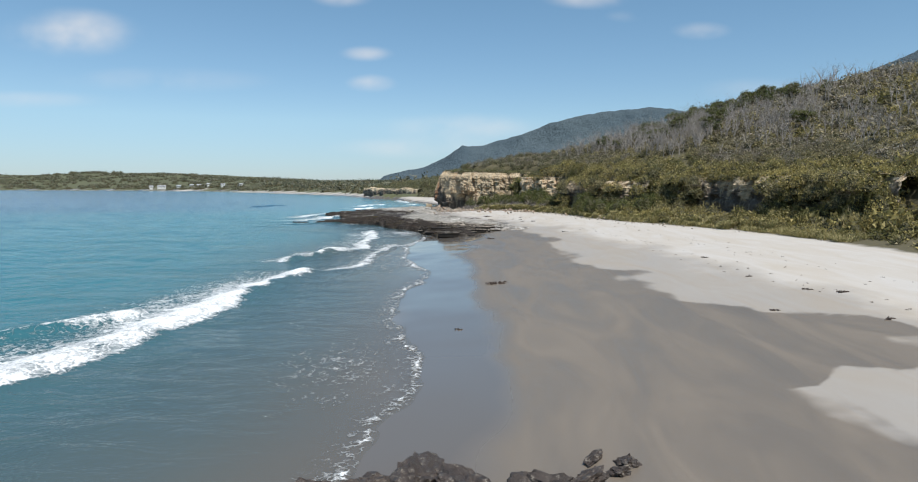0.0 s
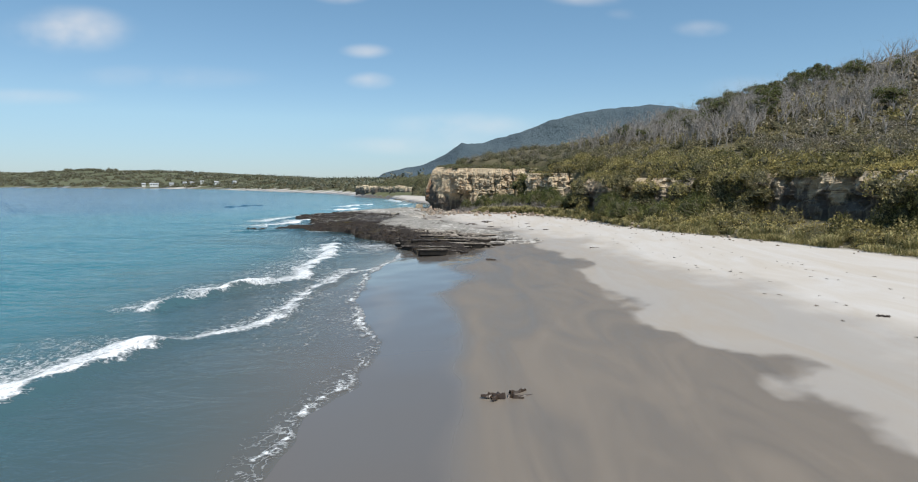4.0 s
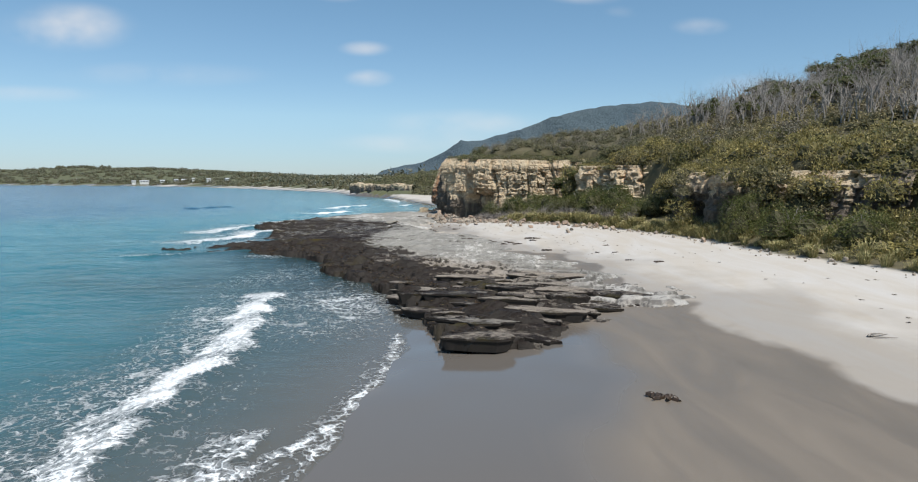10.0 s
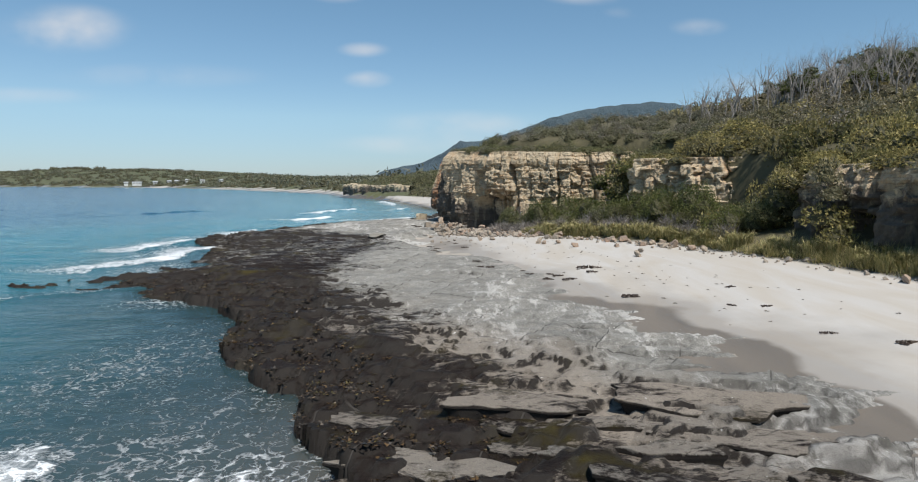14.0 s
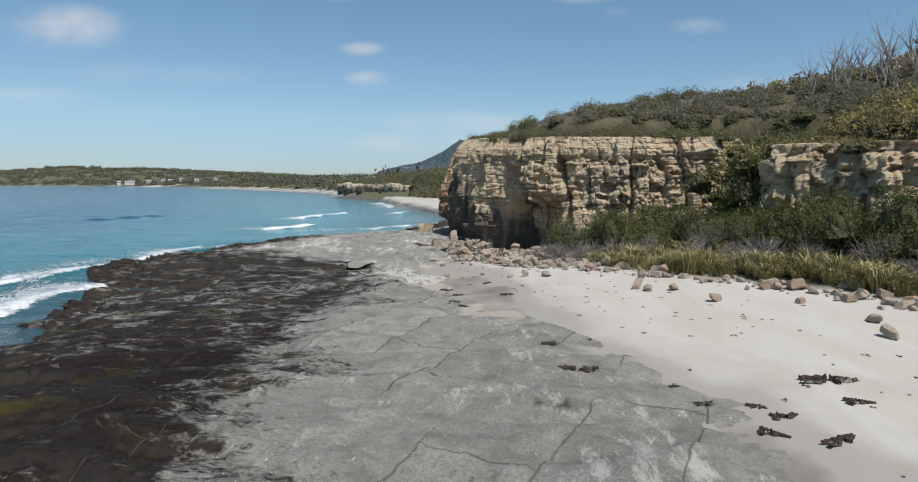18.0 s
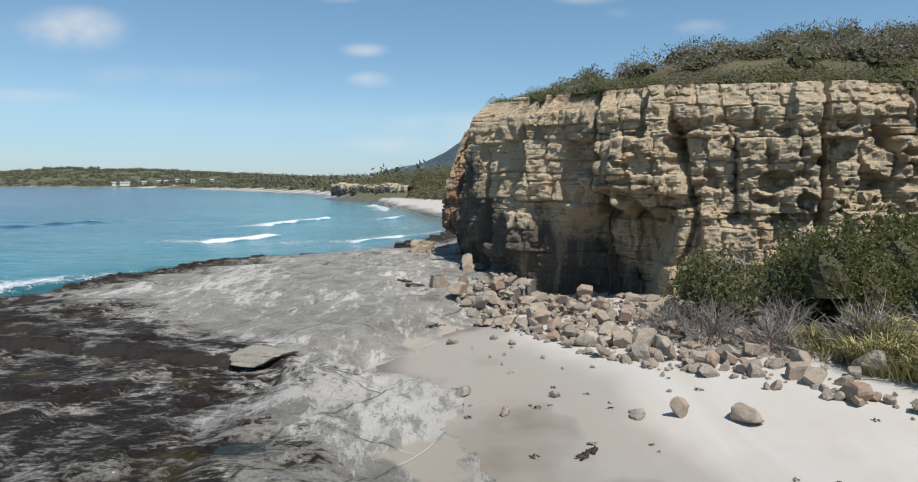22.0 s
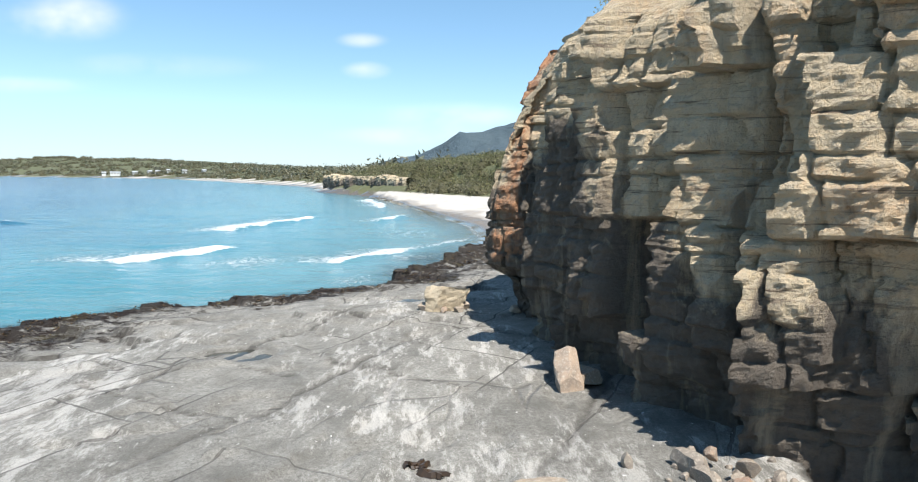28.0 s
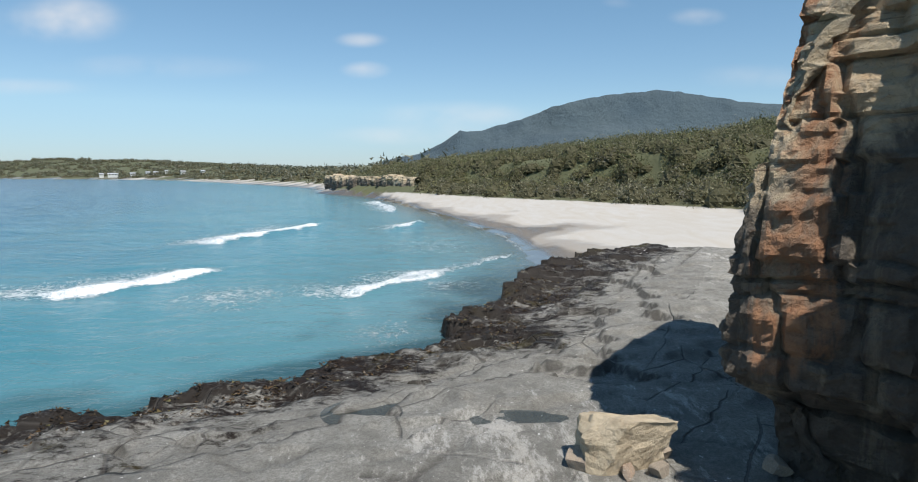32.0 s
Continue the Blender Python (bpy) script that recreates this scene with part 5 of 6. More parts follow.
for line, z0, z1, count in ((MID, 1.5, 7.6, 26), (SOUTH, 1.6, 6.8, 110), (BACK, 2.4, 7.0, 150)):
    t, lx, ly = resample(line, 0.2)
    for i in range(count):
        j = rng.integers(len(t))
        x, y = lx[j] - rng.uniform(0.0, 1.4), ly[j] - rng.uniform(-0.3, 0.5)
        if any(math.hypot(x - a, y - c) < r * 0.85 for a, c, r in BARE):
            continue
        u = rng.uniform(0, 1) ** 0.7
        near_spots.append((x, y, z0 + (z1 - z0) * u - 0.5, rng.uniform(0.8, 1.4), rng.uniform(0.9, 1.6), float(np.clip(rng.uniform(-0.5, 0.5), 0, 0.8))))
    for i in range(count // 2):
        j = rng.integers(len(t))
        near_spots.append((lx[j] + rng.uniform(0.7, 2.6), ly[j] + rng.uniform(0.4, 1.6), z1 - 0.35, rng.uniform(0.8, 1.4), rng.uniform(0.7, 1.2), 0.0))
t, lx, ly = resample(HEAD, 0.2)
for i in range(150):
    j = rng.integers(int(len(t) * 0.34))
    head_spots.append((lx[j] + rng.uniform(0.2, 1.2), ly[j] + rng.uniform(1.6, 6.5), float(rim_height(lx[j], ly[j])) - 0.15, rng.uniform(0.8, 1.3), rng.uniform(0.6, 1.1), 0.0))
hx, hy = np.gradient(lx), np.gradient(ly)
hl = np.hypot(hx, hy)
for i in range(300):
    j = rng.integers(int(len(t) * 0.12), int(len(t) * 0.46))
    d = 1.2 + 2.6 * rng.uniform() ** 0.8
    x, y = lx[j] + hy[j] / hl[j] * d, ly[j] - hx[j] / hl[j] * d
    q = rng.uniform(0.35, 0.75)
    head_spots.append((x, y, float(rim_height(x, y)) - 0.08, q, q * rng.uniform(0.6, 1.1), float(rng.choice([0.0, 0.0, 0.3, 0.7]))))
for i in range(40):
    head_spots.append((rng.uniform(14.2, 19), rng.uniform(129.5, 137), rng.uniform(6.8, 8.0), rng.uniform(0.9, 1.4), rng.uniform(0.8, 1.3), 0.0))
scatter("hill_scrub", "dense olive-green coastal scrub with grey dead patches over the bluff", near_spots, 5, 330, 0.088, m_leaf)
scatter("headland_scrub", "low wind-clipped olive scrub on the headland's top", head_spots, 15, 560, 0.055, m_headland)
scatter("slope_scrub", "olive and grey scrub canopy on the upper hillside", far_spots, 6, 95, 0.165, m_leaf)

# next cove: banks of taller green scrub
cove = []
X, Y = rng.uniform(-70, 140, 11500), rng.uniform(160, 430, 11500)
dv, db, Zg = signed(X, Y, VEG), signed(X, Y, BLUFF), ground_height(X, Y)
for x, y, v, d, z in zip(X, Y, dv, db, Zg):
    if v < 1.0 or d > 90 or (d > 60 and rng.uniform() > 0.6) or (d < 1.5 and 280 < y < 398):
        continue
    r = rng.uniform(1.6, 3.2)
    cove.append((x, y, z - 0.3, r, r * rng.uniform(0.7, 1.2), float(np.clip(rng.normal(0.1 if v > 6 else 0.35, 0.2), 0, 0.8))))
t, lx, ly = resample(NORTH, 0.6)
for i in range(260):
    j = rng.integers(len(t))
    r = rng.uniform(1.3, 2.4)
    cove.append((lx[j] + rng.uniform(0.8, 5), ly[j] + rng.uniform(0.5, 3), rng.uniform(3.3, 4.3), r, r * 0.7, 0.2))
scatter("cove_scrub", "green coastal scrub behind the next cove's beach", cove, 7, 190, 0.068, m_headland)

# far shore: woods down to the sand
woods = []
X = rng.uniform(-1900, 300, 16000)
Y = rng.uniform(380, 2100, 16000)
dv, Zg = signed(X, Y, VEG), ground_height(X, Y)
for x, y, v, z in zip(X, Y, dv, Zg):
    if v < 3 or v > 520:
        continue
    if v > 40 and rng.uniform() > 0.55:
        continue
    r = rng.uniform(5, 10)
    woods.append((x, y, z - 1, r, rng.uniform(4, 7.5), float(np.clip(rng.normal(0.15, 0.2), 0, 0.7))))
scatter("far_woods", "distant green woods along the far shore, greyed for haze", woods, 8, 44, 0.17, m_far, "woods")


# ---- single shrubs, trees and tussocks
def tube(pts, radii, seg=5):
    """A tapered limb through points."""
    co, fc = [], []
    pts = [Vector(p) for p in pts]
    for i, (p, r) in enumerate(zip(pts, radii)):
        d = (pts[min(i + 1, len(pts) - 1)] - pts[max(i - 1, 0)]).normalized()
        a = d.orthogonal().normalized()
        c = d.cross(a)
        for k in range(seg):
            t = 2 * math.pi * k / seg
            co.append(p + (a * math.cos(t) + c * math.sin(t)) * r)
    for i in range(len(pts) - 1):
        for k in range(seg):
            q, w = i * seg + k, i * seg + (k + 1) % seg
            fc.append((q, w, w + seg, q + seg))
    return [tuple(v) for v in co], fc


def limbs(rng, height, spread, n, depth=2, rad=0.07, lean=0.15):
    """A bare crown: forking limbs rising from the trunk's head."""
    co, fc = [], []

    def grow(p, d, length, r, level):
        pts, rr = [p], [r]
        for i in range(3):
            d = (d + Vector(rng.normal(size=3)) * 0.16 + Vector((0, 0, 0.05))).normalized()
            p = p + d * length / 3
            pts.append(p)
            rr.append(r * (1 - 0.28 * (i + 1)))
        c, f = tube(pts, rr, 4 if level else 5)
        fc.extend(tuple(i + len(co) for i in q) for q in f)
        co.extend(c)
        if level < depth:
            for k in range(rng.integers(2, 4)):
                j = rng.integers(1, 4)
                nd = (d + Vector(rng.normal(size=3)) * 0.62).normalized()
                nd.z = abs(nd.z) * 0.8 + 0.1
                grow(pts[j], nd.normalized(), length * rng.uniform(0.5, 0.75), rr[j] * 0.8, level + 1)

    for k in range(n):
        a = rng.uniform(0, 6.283)
        d = Vector((math.cos(a) * spread, math.sin(a) * spread, 1)).normalized()
        grow(Vector((0, 0, height * rng.uniform(0.25, 0.45))), d, height * rng.uniform(0.4, 0.55), rad * 0.75, 0)
    return co, fc


def tube_mesh(name, co, fc, mat):
    return array_mesh(name, co, fc, mat, None, True)


def trunk_mesh(name, rng, height, rad, mat):
    pts = [Vector((0, 0, -0.3))]
    for i in range(4):
        pts.append(pts[-1] + Vector((rng.normal() * 0.10, rng.normal() * 0.10, height / 3.2)))
    return tube_mesh(name, *tube(pts, [rad * 1.3, rad, rad * 0.85, rad * 0.7, rad * 0.5], 7), mat)


def dead_tree(seed, height):
    rng = np.random.default_rng(seed)
    root = new("dead_tree")
    part("trunk", trunk_mesh("trunk", rng, height * 0.5, 0.065, m_wood), root)
    part("bare_crown", tube_mesh("bare_crown", *limbs(rng, height, 0.38, 4, 2, 0.055), m_wood), root)
    return tagged(root, "bare grey-white dead tree standing in hillside scrub", "dead tree", "dead trees on the hill")


def green_tree(seed, height, spread):
    rng = np.random.default_rng(seed)
    root = new("tree")
    part("trunk", trunk_mesh("trunk", rng, height * 0.7, 0.10, m_wood), root)
    for i in range(3):
        part("limb", tube_mesh("limb", *limbs(rng, height, 0.5, 1, 1, 0.07), m_wood), root)
    cos, fcs, base = [], [], 0
    for i in range(9):
        a, rr = rng.uniform(0, 6.283), spread * math.sqrt(rng.uniform(0, 1)) * 0.75
        s = rng.uniform(0.35, 0.55) * spread
        p, f = bush_arrays(rng, 120, s, s * 0.85, 0.12)
        p = p + np.array([math.cos(a) * rr, math.sin(a) * rr, height * rng.uniform(0.5, 0.95) - rr * 0.3])
        cos.append(p)
        fcs.append(f + base)
        base += len(p)
    me = array_mesh("crown", np.concatenate(cos), np.concatenate(fcs), m_green, {"kind": core_kinds(cos, 0.0), "own": np.repeat(rng.uniform(0.1, 0.8, len(cos)), [len(p) for p in cos])}, False)
    part("crown", me, root)
    return tagged(root, "wind-shaped dark green coastal tree with several crown clumps", "tree", "trees on the ridge")


def shrub(seed, r, h, mat, label, kind=0.0, n=7200):
    rng = np.random.default_rng(seed)
    root = new("shrub")
    for i in range(3):
        part("stem", tube_mesh("stem", *limbs(rng, h * 0.9, 0.8, 2, 1, 0.04), m_wood), root)
    cos, fcs, base = [], [], 0
    for i in range(6):
        a, rr = rng.uniform(0, 6.283), r * 0.55 * math.sqrt(rng.uniform(0, 1))
        s = r * rng.uniform(0.45, 0.7)
        p, f = bush_arrays(rng, n // 6, s, h * rng.uniform(0.45, 0.65), 0.05)
        p = p + np.array([math.cos(a) * rr, math.sin(a) * rr, h * rng.uniform(0.1, 0.4)])
        cos.append(p)
        fcs.append(f + base)
        base += len(p)
    me = array_mesh("crown", np.concatenate(cos), np.concatenate(fcs), mat, {"kind": core_kinds(cos, kind), "own": np.repeat(rng.uniform(0.1, 0.9, len(cos)), [len(p) for p in cos])}, False)
    part("crown", me, root)
    return tagged(root, label, "shrub", "shrubs below the cliff")


def twig_shrub(seed, r, h):
    """A dry grey shrub: a dome of bare twigs on a few stems."""
    rng = np.random.default_rng(seed)
    root = new("dry_shrub")
    for i in range(3):
        part("stem", tube_mesh("stem", *limbs(rng, h, 0.9, 2, 2, 0.03), m_wood), root)
    co, fc = [], []
    for i in range(420):
        u = rng.normal(size=3)
        u[2] = abs(u[2]) + 0.1
        u /= np.linalg.norm(u)
        a = u * np.array([r, r, h]) * rng.uniform(0.25, 0.75)
        e = a + (u + rng.normal(size=3) * 0.5) * rng.uniform(0.15, 0.4) * r
        m = (a + e) / 2 + rng.normal(size=3) * 0.04
        c, f = tube([a, m, e], [0.011, 0.008, 0.004], 3)
        fc.extend(tuple(q + len(co) for q in g) for g in f)
        co.extend(c)
    part("bare_crown", array_mesh("bare_crown", co, fc, m_dry, None, False), root)
    return tagged(root, "dry leafless grey shrub at the cliff's foot", "shrub", "dry shrubs by the rubble")


def tussock(seed, r, h):
    rng = np.random.default_rng(seed)
    co, fc = [], []
    for i in range(150):
        a, rr = rng.uniform(0, 6.283), r * 0.35 * math.sqrt(rng.uniform(0, 1))
        o = np.array([math.cos(a) * rr, math.sin(a) * rr, -0.05])
        a2 = a + rng.normal() * 0.6
        out = np.array([math.cos(a2), math.sin(a2), 0])
        side = np.array([-out[1], out[0], 0]) * 0.012
        hh, sp = h * rng.uniform(0.55, 1.1), r * rng.uniform(0.3, 1.0)
        mid, end = o + out * sp * 0.35 + np.array([0, 0, hh * 0.7]), o + out * sp + np.array([0, 0, hh * rng.uniform(0.6, 1.0)])
        b0 = len(co)
        co += [o - side, o + side, mid + side, mid - side, end]
        fc += [(b0, b0 + 1, b0 + 2), (b0, b0 + 2, b0 + 3), (b0 + 3, b0 + 2, b0 + 4)]
    ob = new("grass_tussock", array_mesh("grass_tussock", co, fc, m_grass, None, False))
    return tagged(ob, "straw-green tussock of coastal grass on the sand's edge", "grass", "grass tussocks")


def surface(x, y):
    """Height of sand, soil or platform at a place."""
    return float(surfaces([x], [y])[0])


def surfaces(xs, ys):
    xs, ys = np.asarray(xs, float), np.asarray(ys, float)
    z = ground_height(xs, ys)
    return np.where(inside(xs, ys, PLAT), np.maximum(z, plat_height(xs, ys)), z)


def place(protos, spots, seed, sink=0.0, scale=(0.85, 1.2)):
    """Copies of the prototypes at spots; the prototypes take the first ones."""
    rng = np.random.default_rng(seed)
    zs = surfaces([p[0] for p in spots], [p[1] for p in spots])
    for i, ((x, y), z) in enumerate(zip(spots, zs)):
        s = rng.uniform(*scale)
        m = Matrix.LocRotScale((x, y, float(z) - sink), Euler((rng.normal() * 0.06, rng.normal() * 0.06, rng.uniform(0, 6.28))), (s, s, s))
        if i < len(protos):
            protos[i].matrix_basis = m
        else:
            c = copy_thing(protos[i % len(protos)], m)
            c.scale = (s, s, s)


rng = np.random.default_rng(9)
# dead trees: the grey bands on the hill
spots = []
while len(spots) < 640:
    x, y = (rng.uniform(18, 56), rng.uniform(98, 140)) if len(spots) < 300 else (rng.uniform(24, 80), rng.uniform(70, 125))
    d = float(signed(np.array([x]), np.array([y]), BLUFF)[0])
    g = float(fbm(x * 0.05, y * 0.05, 2.0, 3))
    if (11 < d < 30 and g > 0.38) or (30 <= d < 60 and len(spots) >= 300 and g > 0.46):
        spots.append((x, y))
dead = [dead_tree(40 + i, 2.7 + 0.35 * i) for i in range(6)]
place(dead, spots[:290], 1, 0.1, (0.8, 1.25))
# the rest of the dead wood, too thick to count
wood = []
for d in dead:
    for c in d.children:
        p = np.empty(len(c.data.vertices) * 3)
        c.data.vertices.foreach_get("co", p)
        wood.append((p.reshape(-1, 3), np.array([f.vertices[:] for f in c.data.polygons])))
cos, fcs, base = [], [], 0
for (x, y), z in zip(spots[290:], surfaces(*zip(*spots[290:]))):
    i, a, q = int(rng.integers(6)), rng.uniform(0, 6.28), rng.uniform(0.55, 1.1)
    for p, f in wood[2 * i:2 * i + 2]:
        cos.append(np.stack([(p[:, 0] * math.cos(a) - p[:, 1] * math.sin(a)) * q + x, (p[:, 0] * math.sin(a) + p[:, 1] * math.cos(a)) * q + y, p[:, 2] * q + z], 1))
        fcs.append(f + base)
        base += len(p)
tagged(array_object("dead_wood", np.concatenate(cos), np.concatenate(fcs), m_wood), "bare grey dead wood standing thick between the hillside scrub", "dead wood", kind="stuff")
spots = []
while len(spots) < 95:
    x, y = rng.uniform(18, 85), rng.uniform(90, 142)
    d = float(signed(np.array([x]), np.array([y]), BLUFF)[0])
    if (24 < d < 44 and y > 112) or (15 < d < 24 and rng.uniform() < 0.15) or (12 < d < 24 and 108 < y < 132 and rng.uniform() < 0.4):
        spots.append((x, y))
place([green_tree(60 + i, 2.9 + 0.3 * i, 1.6 + 0.2 * (i % 3)) for i in range(5)], spots, 2, 0.2, (0.65, 1.1))
# shrubs at the headland's foot and in the gully
spots = [(4.2, 131.2), (6.3, 130.6), (8.2, 129.8), (5.4, 129.2), (9.8, 130.2), (7.4, 128.0), (3.2, 130.0), (11.4, 129.4), (13.2, 130.6), (12.6, 127.4), (10.6, 126.4), (11.8, 124.4),
         (9.6, 124.6), (14.0, 121.0), (12.4, 120.4), (15.2, 118.4), (16.2, 115.8), (14.6, 117.0), (16.8, 112.6), (15.4, 113.6), (13.6, 122.6),
         (18.6, 97.0), (20.2, 94.6), (19.4, 92.6), (22.4, 90.6), (21.6, 88.4), (24.4, 85.6), (9.0, 127.6), (10.4, 128.6), (12.8, 125.8), (6.9, 131.6)]
place([shrub(80 + i, 1.5 + 0.18 * (i % 3), 2.0 + 0.35 * (i % 4), m_green if i else m_headland, "dense green coastal shrub below the sandstone cliff") for i in range(6)], spots, 3, 0.1, (0.85, 1.35))
spots = [(12.6, 129.0), (11.4, 130.2), (12.2, 126.6)]
place([green_tree(90 + i, 4.6, 1.5) for i in range(2)], spots, 4, 0.2, (0.9, 1.15))
spots = [(1.9, 128.6), (2.8, 127.4), (3.6, 128.4), (1.0, 129.6), (4.6, 126.8), (8.6, 124.6), (6.4, 126.6), (3.2, 129.8), (7.5, 123.0), (10.2, 121.5), (11.2, 119.5), (12.8, 117.5), (9.4, 122.6), (14.6, 112.4), (13.4, 115.2)]
place([twig_shrub(100 + i, 1.1, 1.1 + 0.2 * i) for i in range(3)], spots, 5, 0.05, (0.8, 1.2))
# grass along the edge of the sand
spots = []
while len(spots) < 260:
    y = rng.uniform(60, 128) if rng.uniform() < 0.7 else rng.uniform(112, 127)
    x = np.interp(y, [55, 69, 80, 89, 100, 107, 115, 119.5, 124, 130], [28.5, 25.5, 20.5, 17.6, 16.6, 14.6, 11.5, 7.6, 4.2, 2.4]) + abs(rng.normal()) * 1.5 + 0.2
    spots.append((float(x), float(y)))
place([tussock(120 + i, 0.5 + 0.06 * i, 0.6 + 0.08 * i) for i in range(5)], spots, 6, 0.0, (0.75, 1.35))

# dry grass between the tussocks, too thick to count
rng = np.random.default_rng(77)
blades = []
for i in range(1300):
    y = rng.uniform(50, 127.5)
    x = np.interp(y, [50, 55, 69, 80, 89, 100, 107, 115, 119.5, 124, 130], [28.7, 28.5, 25.5, 20.5, 17.6, 16.6, 14.6, 11.5, 7.6, 4.2, 2.4]) + abs(rng.normal()) * 1.3
    if fbm(x * 0.2, y * 0.2, 5.0, 2) > 0.40:
        blades.append((x, y))
bz = surfaces([p[0] for p in blades], [p[1] for p in blades])
n = 34
o = np.repeat(np.array([(x, y, z) for (x, y), z in zip(blades, bz)]), n, 0)
k = len(o)
a = rng.uniform(0, 6.283, k)
out = np.stack([np.cos(a), np.sin(a), np.zeros(k)], 1)
o = o + out * (0.35 * np.sqrt(rng.uniform(0, 1, k)))[:, None]
side = np.stack([-out[:, 1], out[:, 0], np.zeros(k)], 1) * 0.016
tipv = o + out * rng.uniform(0.1, 0.45, k)[:, None] + np.stack([np.zeros(k), np.zeros(k), rng.uniform(0.18, 0.55, k)], 1)
co = np.stack([o - side, o + side, tipv], 1).reshape(-1, 3)
tagged(array_object("dry_grass", co, np.arange(3 * k).reshape(k, 3), m_grass, None, False), "straw-coloured long grass along the sand's upper edge", "grass", kind="stuff")

# ------------------------------------------------------------------ boulders and rubble
m_rock, ns, ls, b = material("fallen_sandstone", 0.9)
inf = ns.new("ShaderNodeObjectInfo")
r1 = noise_node(ns, ls, 3.0, 6.0, 0.7)
r2 = noise_node(ns, ls, 16.0, 5.0, 0.7)
base = ramp(ns, ls, inf.outputs["Random"], [(0.0, (0.25, 0.215, 0.175)), (0.35, (0.37, 0.30, 0.22)), (0.6, (0.34, 0.25, 0.175)), (0.8, (0.33, 0.20, 0.13)), (1.0, (0.42, 0.36, 0.28))])
col = mixc(ns, ls, ramp(ns, ls, r1, [(0.4, (0, 0, 0)), (0.68, (1, 1, 1))]), base, (0.22, 0.18, 0.145))
col = mixc(ns, ls, ramp(ns, ls, r2, [(0.5, (0, 0, 0)), (0.75, (1, 1, 1))]), col, (0.50, 0.44, 0.36))
ls.new(col, b.inputs["Base Color"])
bump(ns, ls, b, mixc(ns, ls, 0.5, r1, r2), 0.8, 0.06)
m_dark_rock, ns, ls, b = material("wet_black_rock", 0.5)
crust = mixc(ns, ls, noise_node(ns, ls, 4.0, 6.0, 0.7), (0.010, 0.008, 0.007), (0.085, 0.062, 0.048))
ls.new(mixc(ns, ls, ramp(ns, ls, noise_node(ns, ls, 7.0, 8.0, 0.8), [(0.54, (0, 0, 0)), (0.64, (1, 1, 1))]), crust, (0.24, 0.21, 0.17)), b.inputs["Base Color"])
bump(ns, ls, b, noise_node(ns, ls, 9.0, 6.0, 0.7), 0.9, 0.06)
m_kelp, ns, ls, b = material("stranded_kelp", 0.45)
ls.new(mixc(ns, ls, noise_node(ns, ls, 6.0, 4.0, 0.6), (0.014, 0.009, 0.006), (0.06, 0.035, 0.018)), b.inputs["Base Color"])


def rock_mesh(name, seed, size, cuts=15, mat=None, chip=0.07, box=False, fineness=0):
    """An angular block: a rounded lump cut by flat planes, with chipped faces."""
    rng = np.random.default_rng(seed)
    bm = bmesh.new()
    bmesh.ops.create_icosphere(bm, subdivisions=fineness or (3 if max(size) < 1.0 and min(size) < 0.9 else 2), radius=1.0)
    planes = []
    for i in range(cuts):
        n = rng.normal(size=3)
        n /= np.linalg.norm(n)
        planes.append((Vector(n), rng.uniform(0.42, 0.66)))
    if box:
        # six joint faces and a few broken corners
        planes = [(p[0], p[1] + 0.22) for p in planes[:5]]
        for ax in range(3):
            for sg in (-1, 1):
                n = rng.normal(size=3) * 0.2
                n[ax] += sg
                planes.append((Vector(n / np.linalg.norm(n)), rng.uniform(0.50, 0.58)))
    for v in bm.verts:
        for n, d in planes:
            over = v.co.dot(n) - d
            if over > 0:
                v.co -= n * over
    q = np.array([v.co for v in bm.verts])
    rough = (fbm(q[:, 0] * 3 + seed, q[:, 1] * 3, q[:, 2] * 3, 3) - 0.5) * chip
    if fineness:
        rough = rough + (fbm(q[:, 0] * 9 + seed, q[:, 1] * 9, q[:, 2] * 14, 3) - 0.5) * max(0.10, chip * 0.45)
    for v, w in zip(bm.verts, rough):
        v.co += v.co.normalized() * float(w)
        v.co = Vector((v.co.x * size[0], v.co.y * size[1], v.co.z * size[2]))
    me = bpy.data.meshes.new(name)
    bm.to_mesh(me)
    bm.free()
    me.materials.append(mat or m_rock)
    return me


ROCKS = [rock_mesh("boulder", 200 + i, (rng.uniform(0.7, 1.0), rng.uniform(0.55, 0.8), rng.uniform(0.45, 0.7)), box=i % 3 == 0) for i in range(14)]


def boulder(x, y, s, seed, label="angular tan sandstone boulder fallen from the cliff", group="rubble below the cliff", flat=1.0, lift=0.0, z=None):
    r = np.random.default_rng(seed)
    ob = new("boulder", ROCKS[r.integers(14)])
    ob.location = (x, y, (surface(x, y) if z is None else z) + s * 0.28 * flat + lift)
    ob.rotation_euler = (r.normal() * 0.25, r.normal() * 0.25, r.uniform(0, 6.28))
    ob.scale = (s, s, s * flat)
    return tagged(ob, label, "boulder", group)


